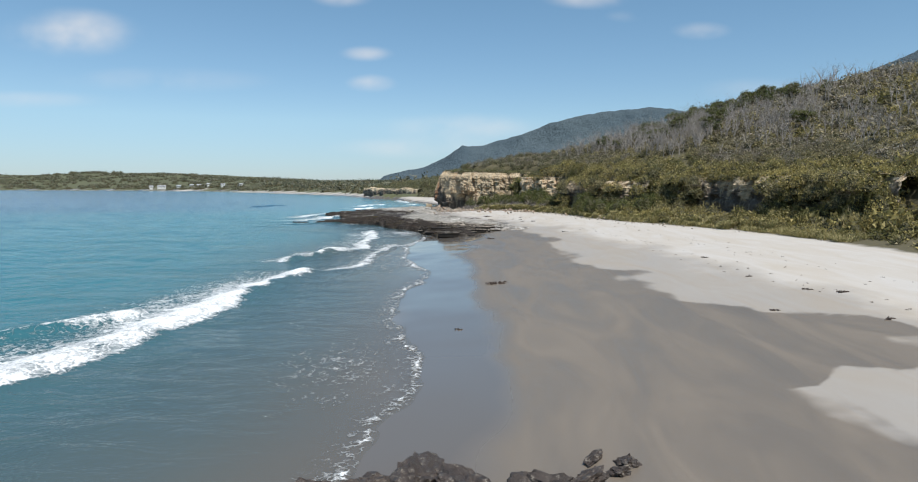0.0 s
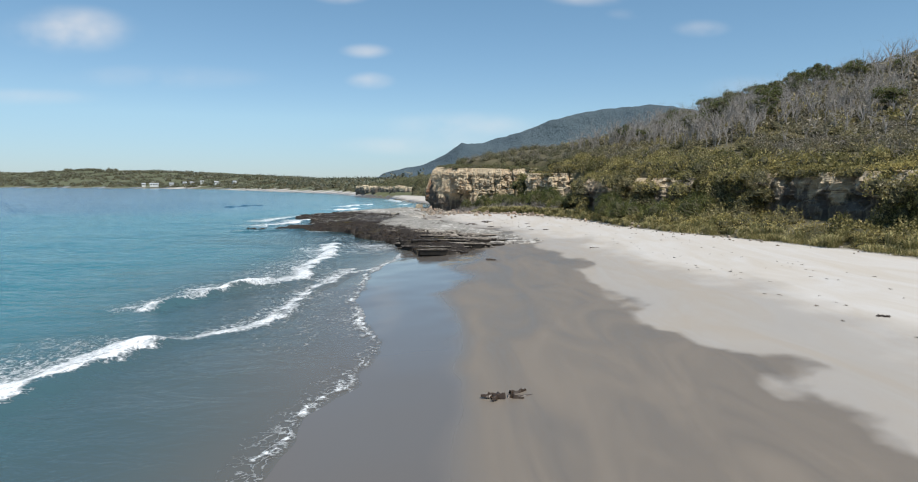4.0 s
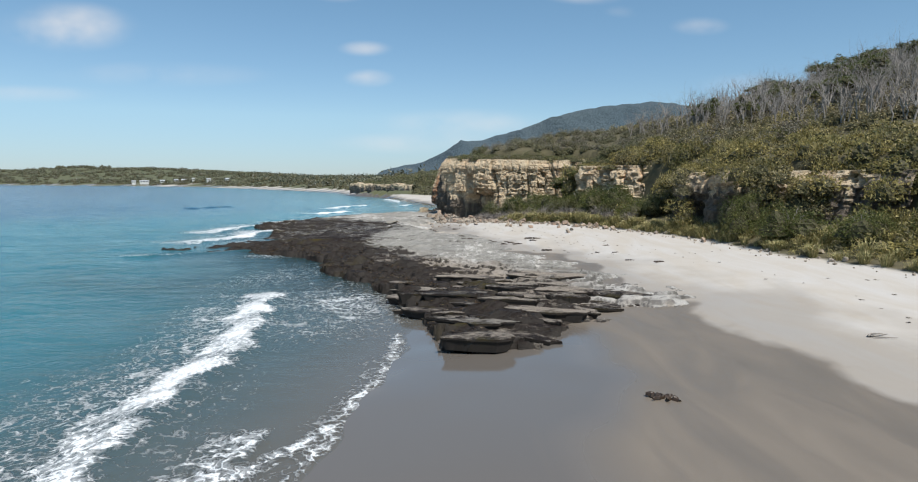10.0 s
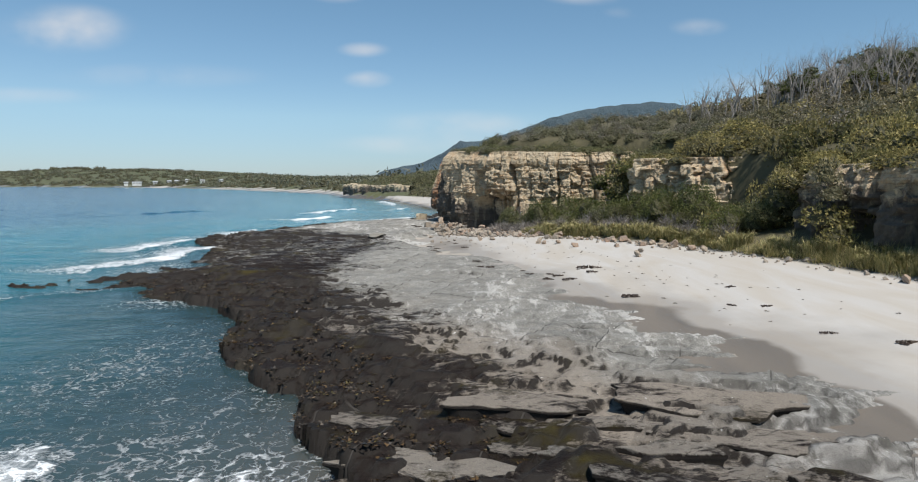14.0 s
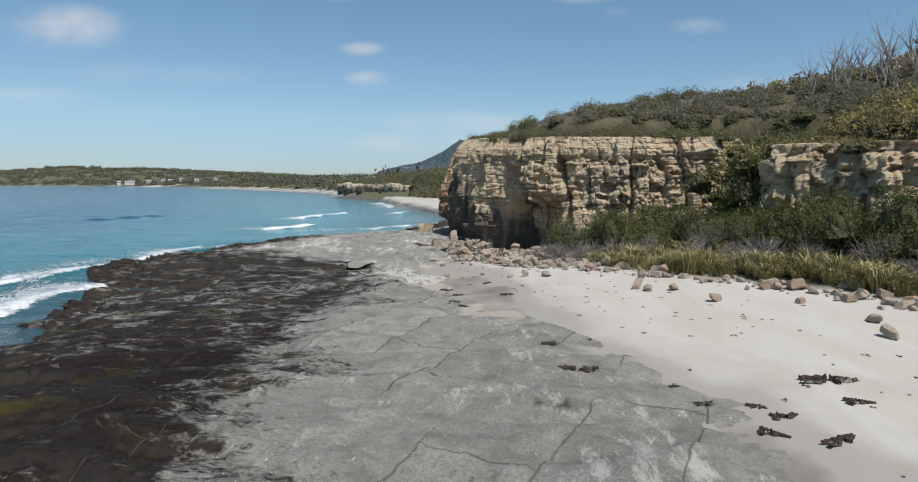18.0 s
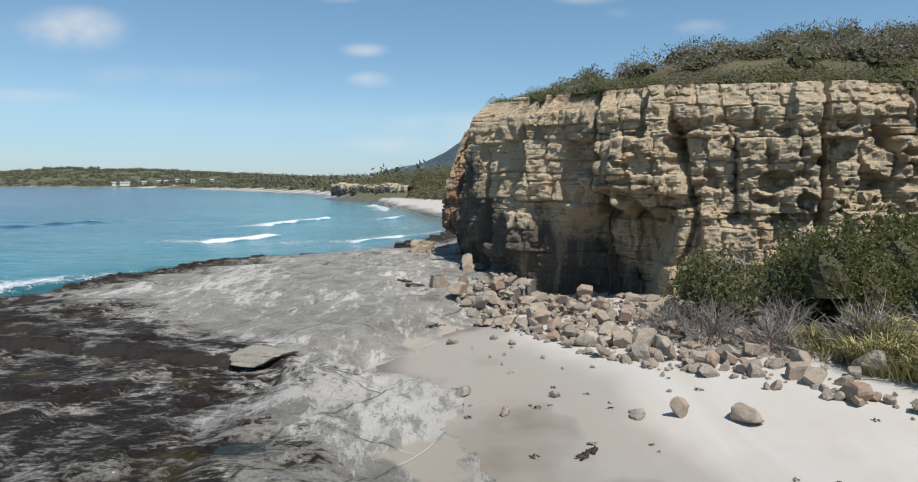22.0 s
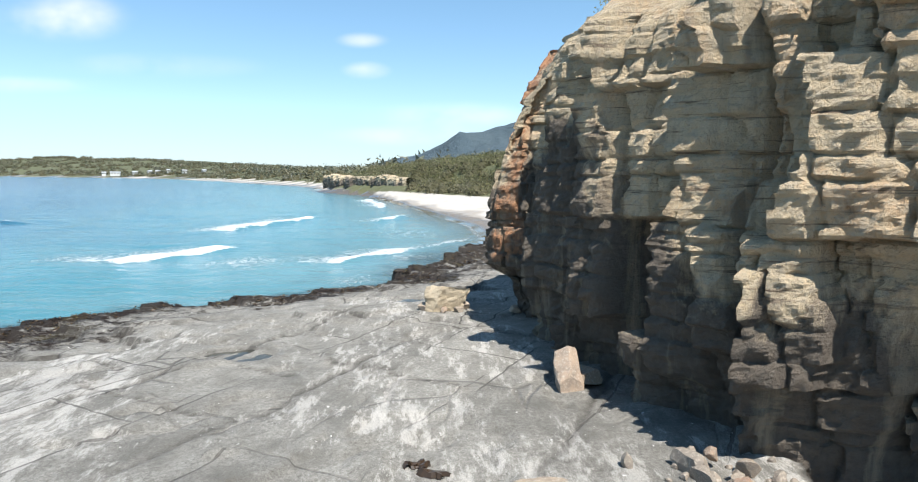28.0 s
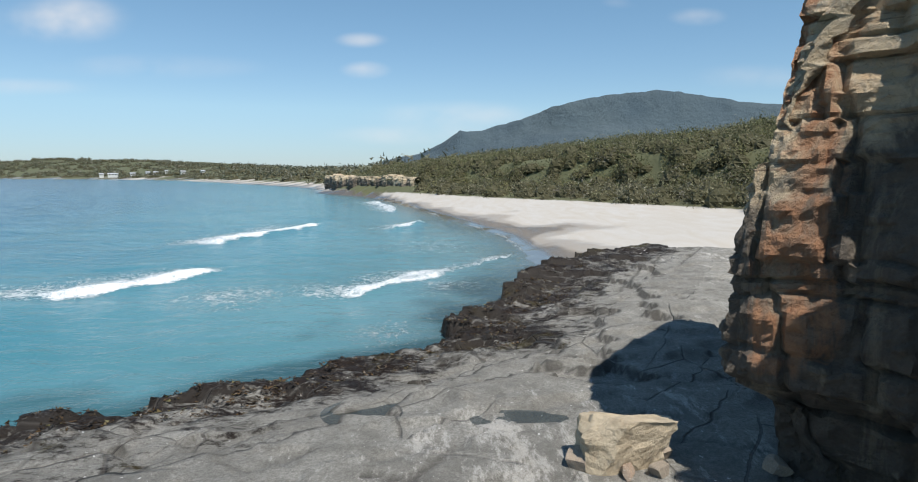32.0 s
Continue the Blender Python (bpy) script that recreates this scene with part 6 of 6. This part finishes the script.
BIG = [(1.5, 128.9, 0.62, "reddish sandstone boulder among rubble at the shrubs"), (-0.1, 128.2, 0.5, ""), (-0.6, 124.0, 0.42, ""), (0.35, 123.5, 0.5, ""), (3.4, 128.7, 0.55, ""),
       (3.5, 118.6, 0.5, ""), (4.4, 121.0, 0.45, ""), (4.2, 123.6, 0.5, ""), (5.6, 115.6, 0.45, "lone tan boulder on the pale sand"), (4.8, 117.9, 0.42, ""), (3.8, 118.0, 0.46, ""), (8.3, 109.9, 0.48, ""),
       (9.9, 114.4, 0.42, ""), (10.9, 113.0, 0.44, ""), (8.2, 114.5, 0.36, ""), (8.9, 111.6, 0.4, ""), (8.1, 117.0, 0.4, ""), (-3.3, 135.6, 0.5, ""), (-2.7, 132.0, 0.5, ""), (-1.6, 131.0, 0.45, ""),
       (-4.2, 142.9, 0.85, "dark shaded boulder leaning on the cliff foot"), (-3.7, 143.3, 0.7, "dark shaded boulder leaning on the cliff foot"), (-4.6, 149.7, 0.45, "dark shaded boulder leaning on the cliff foot"), (16.0, 98.0, 0.5, ""), (19.0, 88.4, 0.35, "")]
for i, (x, y, s, lab) in enumerate(BIG):
    boulder(x, y, s, 300 + i, lab or "angular tan sandstone boulder fallen from the cliff", "large boulders")
cube = new("boulder", rock_mesh("boulder", 911, (0.56, 0.52, 0.58), 12, box=True, fineness=4))
cube.location = (-5.45, 138.0, surface(-5.45, 138.0) + 0.13)
cube.rotation_euler = (0.05, 0.0, 0.25)
tagged(cube, "squarish orange-and-white boulder alone on the grey platform", "boulder", "large boulders")
m_cream, ns, ls, b = material("cream_sandstone", 0.9)
r1 = noise_node(ns, ls, 2.2, 7.0, 0.7)
ls.new(mixc(ns, ls, ramp(ns, ls, r1, [(0.35, (0, 0, 0)), (0.7, (1, 1, 1))]), (0.34, 0.27, 0.18), (0.60, 0.50, 0.36)), b.inputs["Base Color"])
bump(ns, ls, b, noise_node(ns, ls, 9.0, 6.0, 0.7), 0.9, 0.06)
perch = new("boulder", rock_mesh("boulder", 934, (1.10, 0.66, 0.68), 12, m_cream, 0.14, True, 4))
perch.location = (-6.75, 150.0, surface(-6.75, 150.0) + 0.30)
perch.rotation_euler = (0.0, -0.04, 0.12)
tagged(perch, "long cream block resting on smaller stones near the headland", "boulder", "large boulders")
for dx, dy, s in ((-0.65, -0.1, 0.36), (-0.05, -0.45, 0.3), (0.42, -0.4, 0.26), (0.55, 0.15, 0.34)):
    boulder(-6.75 + dx, 150.0 + dy, s, int(900 + dx * 100), "small stone propping the cream block", "large boulders")
m_slab, ns, ls, b = material("grey_slab_rock", 0.9)
ls.new(mixc(ns, ls, noise_node(ns, ls, 5.0, 8.0, 0.75), (0.15, 0.135, 0.11), (0.36, 0.33, 0.28)), b.inputs["Base Color"])
bump(ns, ls, b, noise_node(ns, ls, 14.0, 6.0, 0.7), 0.8, 0.04)
slab = new("boulder", rock_mesh("boulder", 957, (1.2, 0.72, 0.26), 10, m_slab, fineness=4))
slab.location = (-9.45, 127.6, surface(-9.45, 127.6) + 0.10)
tagged(slab, "flat grey rounded slab on the platform's ledge", "boulder", "large boulders")
rng = np.random.default_rng(58)
for i in range(75):
    y = rng.uniform(110, 126)
    x = float(np.interp(y, [107, 115, 119.5, 124, 130], [14.0, 10.8, 7.0, 3.5, 1.8]) + rng.normal() * 0.55 - 0.2)
    boulder(x, float(y), float(min(0.6, 0.16 + rng.exponential(0.14))), 1500 + i)
# rubble apron under the cliff and along the sand's edge
k, tries = 0, 0
PILE = [(-4.9, 136.6), (-4.2, 133.4), (-2.6, 130.6), (-1.4, 128.0), (0.2, 126.4), (1.8, 125.4), (3.4, 126.4), (4.4, 130.5), (3.4, 133.6), (0.4, 136.0), (-2.0, 138.8), (-3.4, 139.6)]
small = []
PX, PY = rng.uniform(-5, 4, 900), rng.uniform(125, 139.5, 900)
ok = inside(PX, PY, PILE)
PX, PY = PX[ok][:290], PY[ok][:290]
for k, (x, y, z) in enumerate(zip(PX, PY, surfaces(PX, PY))):
    s = min(0.55, 0.18 + rng.exponential(0.13))
    boulder(float(x), float(y), s, 1000 + k, lift=rng.uniform(-0.03, 0.14) * min(1, s * 3) + 0.12 * float(smooth(131, 137, y)), z=float(z))
SX, SY = rng.uniform(-5.4, 4.6, 2200), rng.uniform(124, 139.5, 2200)
SK = inside(SX, SY, PILE) | (rng.uniform(size=2200) < 0.06)
small += [(x, y, 0.06 + rng.exponential(0.06)) for x, y in zip(SX[SK], SY[SK])]
for i in range(330):
    y = 60 + 68 * rng.uniform() ** 0.6
    x = np.interp(y, [55, 69, 80, 89, 100, 107, 115, 119.5, 124, 130], [28.2, 25.2, 20.2, 17.4, 16.2, 14.0, 10.6, 6.8, 3.2, 1.6]) + rng.normal() * 0.7
    small.append((float(x), float(y), min(0.3, 0.05 + rng.exponential(0.06))))
cos, fcs, base = [], [], 0
stone_protos = []
for i in range(8):
    r = np.random.default_rng(600 + i)
    me = rock_mesh("stone", 600 + i, (1.01, 0.95, 0.92))
    co = np.empty(len(me.vertices) * 3)
    me.vertices.foreach_get("co", co)
    stone_protos.append((co.reshape(-1, 3), np.array([p.vertices[:] for p in me.polygons])))
    bpy.data.meshes.remove(me)
for (x, y, s), z in zip(small, surfaces([p[0] for p in small], [p[1] for p in small])):
    p, f = stone_protos[rng.integers(8)]
    a = rng.uniform(0, 6.28)
    q = np.stack([p[:, 0] * math.cos(a) - p[:, 1] * math.sin(a), p[:, 0] * math.sin(a) + p[:, 1] * math.cos(a), p[:, 2]], 1) * s + np.array([x, y, z + s * 0.25])
    cos.append(q)
    fcs.append(f + base)
    base += len(q)
tagged(array_object("rubble", np.concatenate(cos), np.concatenate(fcs), m_rock, None, False), "scattered small tan stones between boulders and sand", "rubble", kind="stuff")

# rocks awash at the start of the beach
def ledge(x, y, sx, sy, sz, seed, rot, label):
    ob = new("rock", rock_mesh("rock", seed, (sx, sy, sz), 9, m_dark_rock, 0.80, False, 4))
    ob.location, ob.rotation_euler = (x, y, surface(x, y) + sz * 0.25), (0, 0, rot)
    return tagged(ob, label, "rock", "dark rocks on the wet sand")


for i, (x, y, a, c, h) in enumerate([(-3.4, 13.7, 0.8, 0.6, 0.3), (-2.2, 13.9, 0.9, 0.6, 0.36), (-1.1, 13.8, 1.1, 0.7, 0.42), (-0.2, 13.6, 0.8, 0.6, 0.34), (1.3, 13.6, 0.7, 0.5, 0.26), (2.0, 13.7, 0.6, 0.4, 0.22),
                                     (2.3, 15.1, 0.45, 0.16, 0.12), (2.95, 14.8, 0.35, 0.3, 0.16), (2.7, 14.4, 0.3, 0.2, 0.14), (-4.6, 13.2, 0.7, 0.5, 0.26)]):
    ledge(x, y + (0.42 if y < 14 else 0.1), a, c, h, 700 + i, i * 0.7, "low weed-black rock on wet sand at the water's edge")


def kelp(seed):
    """Stranded kelp: crumpled straps lying on one another."""
    rng = np.random.default_rng(seed)
    root = new("kelp")
    for i in range(6):
        co, fc = [], []
        a = rng.uniform(-0.8, 0.8) + (math.pi if i % 2 else 0)
        p = np.array([rng.normal() * 0.12, rng.normal() * 0.07, 0.0])
        w = rng.uniform(0.07, 0.15)
        n = 9
        for j in range(n):
            a += rng.normal() * 0.4
            p = p + np.array([math.cos(a), math.sin(a) * 0.6, 0]) * 0.065
            side = np.array([-math.sin(a), math.cos(a), 0]) * w * (1 - 0.75 * j / n) * rng.uniform(0.6, 1.3)
            z = 0.02 + 0.10 * rng.uniform(0.1, 1) * (1 - j / n * 0.7) + 0.012 * i
            co += [p - side, p - side * 0.4 + np.array([0, 0, z]), p + side * 0.5 + np.array([0, 0, z * 0.8]), p + side]
            if j:
                k0 = 4 * (j - 1)
                fc += [(k0 + q, k0 + q + 1, k0 + q + 5, k0 + q + 4) for q in range(3)]
        part("strap", array_mesh("strap", co, fc, m_kelp, None, False), root)
    return tagged(root, "dark brown stranded kelp lying crumpled on the beach", "seaweed", "stranded kelp")


KELP = [(1.9, 38.8, 1.1), (12.5, 28.2, 0.4), (15.9, 32.2, 0.5), (17.0, 31.1, 0.6), (15.4, 36.8, 0.4), (16.4, 45.4, 0.5), (15.5, 25.8, 0.5), (3.15, 67.5, 0.85), (-0.4, 27.6, 0.35),
        (10.1, 89.6, 0.7), (8.8, 91.2, 0.5), (4.9, 98.9, 0.9), (9.3, 99.4, 0.5), (7.9, 96.0, 0.4), (8.9, 95.4, 0.5), (4.5, 105.4, 0.7), (4.7, 106.8, 1.2), (1.1, 107.1, 0.35), (1.3, 105.8, 0.4),
        (2.4, 105.6, 0.45), (2.6, 104.9, 0.7), (2.0, 104.2, 0.7), (3.1, 103.7, 0.8), (-1.3, 111.0, 0.6), (-1.0, 108.4, 0.9), (-4.0, 120.1, 0.55), (-4.3, 118.2, 0.5), (-3.9, 117.5, 0.5), (-2.6, 122.6, 0.5),
        (-4.5, 121.5, 0.6), (-8.4, 123.5, 0.5), (-1.9, 119.3, 0.6), (-7.1, 139.2, 0.8), (-6.5, 138.0, 0.9), (-5.6, 135.7, 0.5), (-3.9, 132.9, 0.5), (-5.5, 132.8, 0.5), (-4.9, 137.1, 0.4)]
kelp_protos = [kelp(2000 + i) for i in range(6)]
for i, (x, y, s) in enumerate(KELP):
    m = Matrix.LocRotScale((x, y, surface(x, y) + 0.01), Euler((0, 0, 0.5 * math.sin(i * 2.3))), (s, s, s * 0.9))
    if i < 6:
        kelp_protos[i].matrix_basis = m
    else:
        copy_thing(kelp_protos[i % 6], m).scale = (s, s, s * 0.9)

# ledges: single slabs of the shelf's front, stepping up from the sand
def slab_mesh(seed):
    """A broken bed fragment: sharp corners, an undercut front and a flat top."""
    rng = np.random.default_rng(seed)
    n = int(rng.integers(8, 12))
    ang = np.sort(np.linspace(0, 2 * math.pi, n, endpoint=False) + rng.uniform(-0.25, 0.25, n))
    rad = rng.uniform(0.55, 1.15, n)
    out = np.stack([np.cos(ang) * rad * 1.7, np.sin(ang) * rad * 0.7], 1)
    # notches along the broken sides
    pts = []
    for p, q in zip(out, np.roll(out, -1, 0)):
        pts.append(p)
        for f in (0.33, 0.66):
            pts.append((p + (q - p) * f) * rng.uniform(0.9, 1.07))
    pts = np.array(pts)
    m = len(pts)
    co = []
    for k, z in ((0.86, -0.30), (0.93, -0.06), (1.0, 0.0), (0.99, 0.07), (0.6, 0.085), (0.25, 0.08)):
        for x, y in pts * k:
            co.append((x, y, z + (float(fbm(x * 2.3 + seed, y * 2.3, 1.0, 3)) - 0.5) * 0.06 * (z > 0.05)))
    co.append((0, 0, 0.08))
    fc = []
    for i in range(5):
        for j in range(m):
            a, c = i * m + j, i * m + (j + 1) % m
            fc += [(a, c, c + m), (a, c + m, a + m)]
    fc += [(5 * m + j, 5 * m + (j + 1) % m, len(co) - 1) for j in range(m)]
    co = np.array(co)
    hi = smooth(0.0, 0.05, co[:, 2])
    # sides carry weed and a dark tone painted as undercut shade
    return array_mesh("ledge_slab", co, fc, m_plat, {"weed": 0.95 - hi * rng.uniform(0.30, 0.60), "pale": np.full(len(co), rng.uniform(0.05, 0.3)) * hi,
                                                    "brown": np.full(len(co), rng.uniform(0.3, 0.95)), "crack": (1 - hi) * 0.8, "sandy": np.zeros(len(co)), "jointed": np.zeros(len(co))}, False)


slabs = [slab_mesh(500 + i) for i in range(12)]
rng = np.random.default_rng(31)
LX, LY = rng.uniform(-8, 8, 1600), rng.uniform(73, 86, 1600)
lds, ldl, lh, _, _ = plat_fields(LX, LY)
taken = []
for x, y, d, l, z in zip(LX, LY, lds, ldl, lh):
    if d < 0.5 or l < 0.2 or z < 0.08 or len(taken) >= 44:
        continue
    if x > np.interp(y, [73, 81, 90, 97], [6.5, 5, 0, -4]) + rng.uniform(-1, 1):
        continue
    s = rng.uniform(0.5, 1.5)
    if any(abs(x - a) < (s + q) * 0.8 and abs(y - c) < (s + q) * 0.42 for a, c, q in taken):
        continue
    taken.append((x, y, s))
    ob = new("ledge_slab", slabs[rng.integers(12)])
    ob.parent = plat
    ob.location = (x, y, z - 0.01)
    ob.rotation_euler = (rng.normal() * 0.02, rng.normal() * 0.02, rng.normal() * 0.2 - 0.2 + (math.pi if rng.uniform() < 0.5 else 0))
    ob.scale = (s, s * rng.uniform(0.7, 1.1), rng.uniform(0.8, 1.3))

# weed hanging on the platform's seaward edge
rng = np.random.default_rng(12)
X, Y = rng.uniform(-32, -1, 26000), rng.uniform(73, 183, 26000)
ds, dl, hh, cr, dr = plat_fields(X, Y)
keep = (ds > 0.1) & (ds < np.interp(Y, [110, 145], [3.2, 2.4])) & (hh > 0.02)
spots = [(x, y, h - 0.03, rng.uniform(0.10, 0.24), rng.uniform(0.04, 0.10), 0.0) for x, y, h in zip(X[keep], Y[keep], hh[keep])]
m_weed, ns, ls, b = material("brown_weed", 0.5)
geo = ns.new("ShaderNodeNewGeometry")
ls.new(ramp(ns, ls, geo.outputs["Random Per Island"], [(0.0, (0.012, 0.009, 0.006)), (0.6, (0.045, 0.028, 0.012)), (0.9, (0.10, 0.055, 0.016)), (1.0, (0.11, 0.10, 0.03))]), b.inputs["Base Color"])
scatter("shore_weed", "brown and black seaweed along the platform's edge", spots, 13, 22, 0.35, m_weed, "seaweed", core=False)

# dry bits of wrack strewn over the sand
rng = np.random.default_rng(91)
bits = []
for i in range(300):
    if i < 140:
        y = rng.uniform(92, 127)
        x = np.interp(y, [92, 100, 107, 115, 121, 127], [10.5, 8.5, 6.5, 3.5, -0.5, -2.0]) + rng.normal() * 2.4
    else:
        y = rng.uniform(20, 92)
        x = np.interp(y, [20, 40, 60, 80, 92], [17.5, 16.0, 15.5, 14.0, 12.5]) + rng.choice([0.0, 4.0]) + rng.normal() * 0.8
    bits.append((float(x), float(y)))
bits = [(x, y, z + 0.005, rng.uniform(0.03, 0.10), rng.uniform(0.015, 0.03), 0.0) for (x, y), z in zip(bits, surfaces([p[0] for p in bits], [p[1] for p in bits]))]
scatter("wrack", "small dark bits of dried seaweed strewn over the sand", bits, 14, 20, 0.5, m_weed, "seaweed", core=False)

# tide pools
m_pool, ns, ls, b = material("pool_water", 0.03)
b.inputs["Base Color"].default_value = (0.035, 0.04, 0.03, 1)
b.inputs["Alpha"].default_value = 0.55
for (cx, cy), rad in POOLS:
    bm = bmesh.new()
    bmesh.ops.create_circle(bm, cap_ends=True, segments=28, radius=rad * 1.05)
    for v in bm.verts:
        v.co.y /= 1.5
    me = bpy.data.meshes.new("tide_pool")
    bm.to_mesh(me)
    bm.free()
    me.materials.append(m_pool)
    ob = new("tide_pool", me)
    gx_, gy_ = np.meshgrid(np.linspace(cx - rad, cx + rad, 9), np.linspace(cy - rad * 0.6, cy + rad * 0.6, 9))
    ob.location = (cx, cy, float(np.percentile(plat_height(gx_, gy_), 22)))
    tagged(ob, "shallow clear tide pool in the rock shelf", "tide pool", kind="structure")

# ------------------------------------------------------------------ far houses
m_white, ns, ls, b = material("white_weatherboard", 0.7)
ls.new(mixc(ns, ls, noise_node(ns, ls, 2.0), (0.50, 0.50, 0.48), (0.66, 0.66, 0.63)), b.inputs["Base Color"])
m_roof, ns, ls, b = material("pale_metal_roof", 0.5)
ls.new(mixc(ns, ls, noise_node(ns, ls, 1.0), (0.34, 0.35, 0.36), (0.50, 0.51, 0.52)), b.inputs["Base Color"])
m_glass, ns, ls, b = material("window_glass", 0.08)
b.inputs["Base Color"].default_value = (0.03, 0.04, 0.05, 1)


def box_mesh(name, lo, hi, mat):
    bm = bmesh.new()
    bmesh.ops.create_cube(bm, size=1.0)
    for v in bm.verts:
        v.co = Vector([(l + h) / 2 + c * (h - l) for l, h, c in zip(lo, hi, v.co)])
    me = bpy.data.meshes.new(name)
    bm.to_mesh(me)
    bm.free()
    me.materials.append(mat)
    return me


def house(x, y, z, w, d, h, rot):
    root = new("house")
    part("wall", box_mesh("wall", (-w / 2, -d / 2, -3), (w / 2, d / 2, h), m_white), root)
    co = [(-w / 2 - 0.6, -d / 2 - 0.6, h), (w / 2 + 0.6, -d / 2 - 0.6, h), (w / 2 + 0.6, d / 2 + 0.6, h), (-w / 2 - 0.6, d / 2 + 0.6, h), (-w / 2 - 0.6, 0, h + d * 0.28), (w / 2 + 0.6, 0, h + d * 0.28)]
    me = bpy.data.meshes.new("roof")
    me.from_pydata(co, [], [(0, 1, 5, 4), (3, 4, 5, 2), (0, 4, 3), (1, 2, 5), (0, 3, 2, 1)])
    me.materials.append(m_roof)
    part("roof", me, root)
    for i in range(3):
        cx = (i - 1) * w * 0.3
        part("window", box_mesh("window", (cx - w * 0.09, -d / 2 - 0.06, h * 0.3), (cx + w * 0.09, -d / 2 + 0.1, h * 0.75), m_glass), root)
    root.matrix_basis = pose(x, y, z, 0, 0, rot)
    return tagged(root, "distant white house with a pale roof above the far beach", "house", "houses on the far shore")


for i, (x, y, up, w) in enumerate([(-449, 975, 4, 21), (-472, 990, 3, 9), (-420, 968, 2, 10), (-398, 962, 2, 9), (-384, 955, 1, 10), (-367, 948, 1, 8), (-338, 926, 1, 9), (-300, 890, 1, 7)]):
    house(x, y, surface(x, y) + up * 0.6 + 1.2 + 0.4 * (i % 2), w * 0.55, 4.6, 1.7 + 0.3 * (i % 3), 18 + 7 * (i % 4))

# a branch washed up on the dry sand
rng = np.random.default_rng(404)
drift = new("driftwood")
for spread, bend in ((0.0, 0.25), (0.8, -0.2), (-0.6, 0.3)):
    p, d, pts = Vector((0, 0, 0.05)), Vector((math.cos(spread), math.sin(spread), 0.05)), []
    for j in range(6):
        pts.append(p.copy())
        d = (d + Vector((rng.normal() * 0.15, bend * 0.4 + rng.normal() * 0.15, rng.normal() * 0.04))).normalized()
        p += d * 0.16
        p.z = max(p.z, 0.03)
    part("limb", tube_mesh("limb", *tube(pts, [0.035, 0.032, 0.028, 0.022, 0.015, 0.008], 6), m_wood), drift)
drift.location = (11.1, 72.0, surface(11.1, 72.0))
tagged(drift, "bleached forked driftwood branch lying on dry sand", "driftwood")
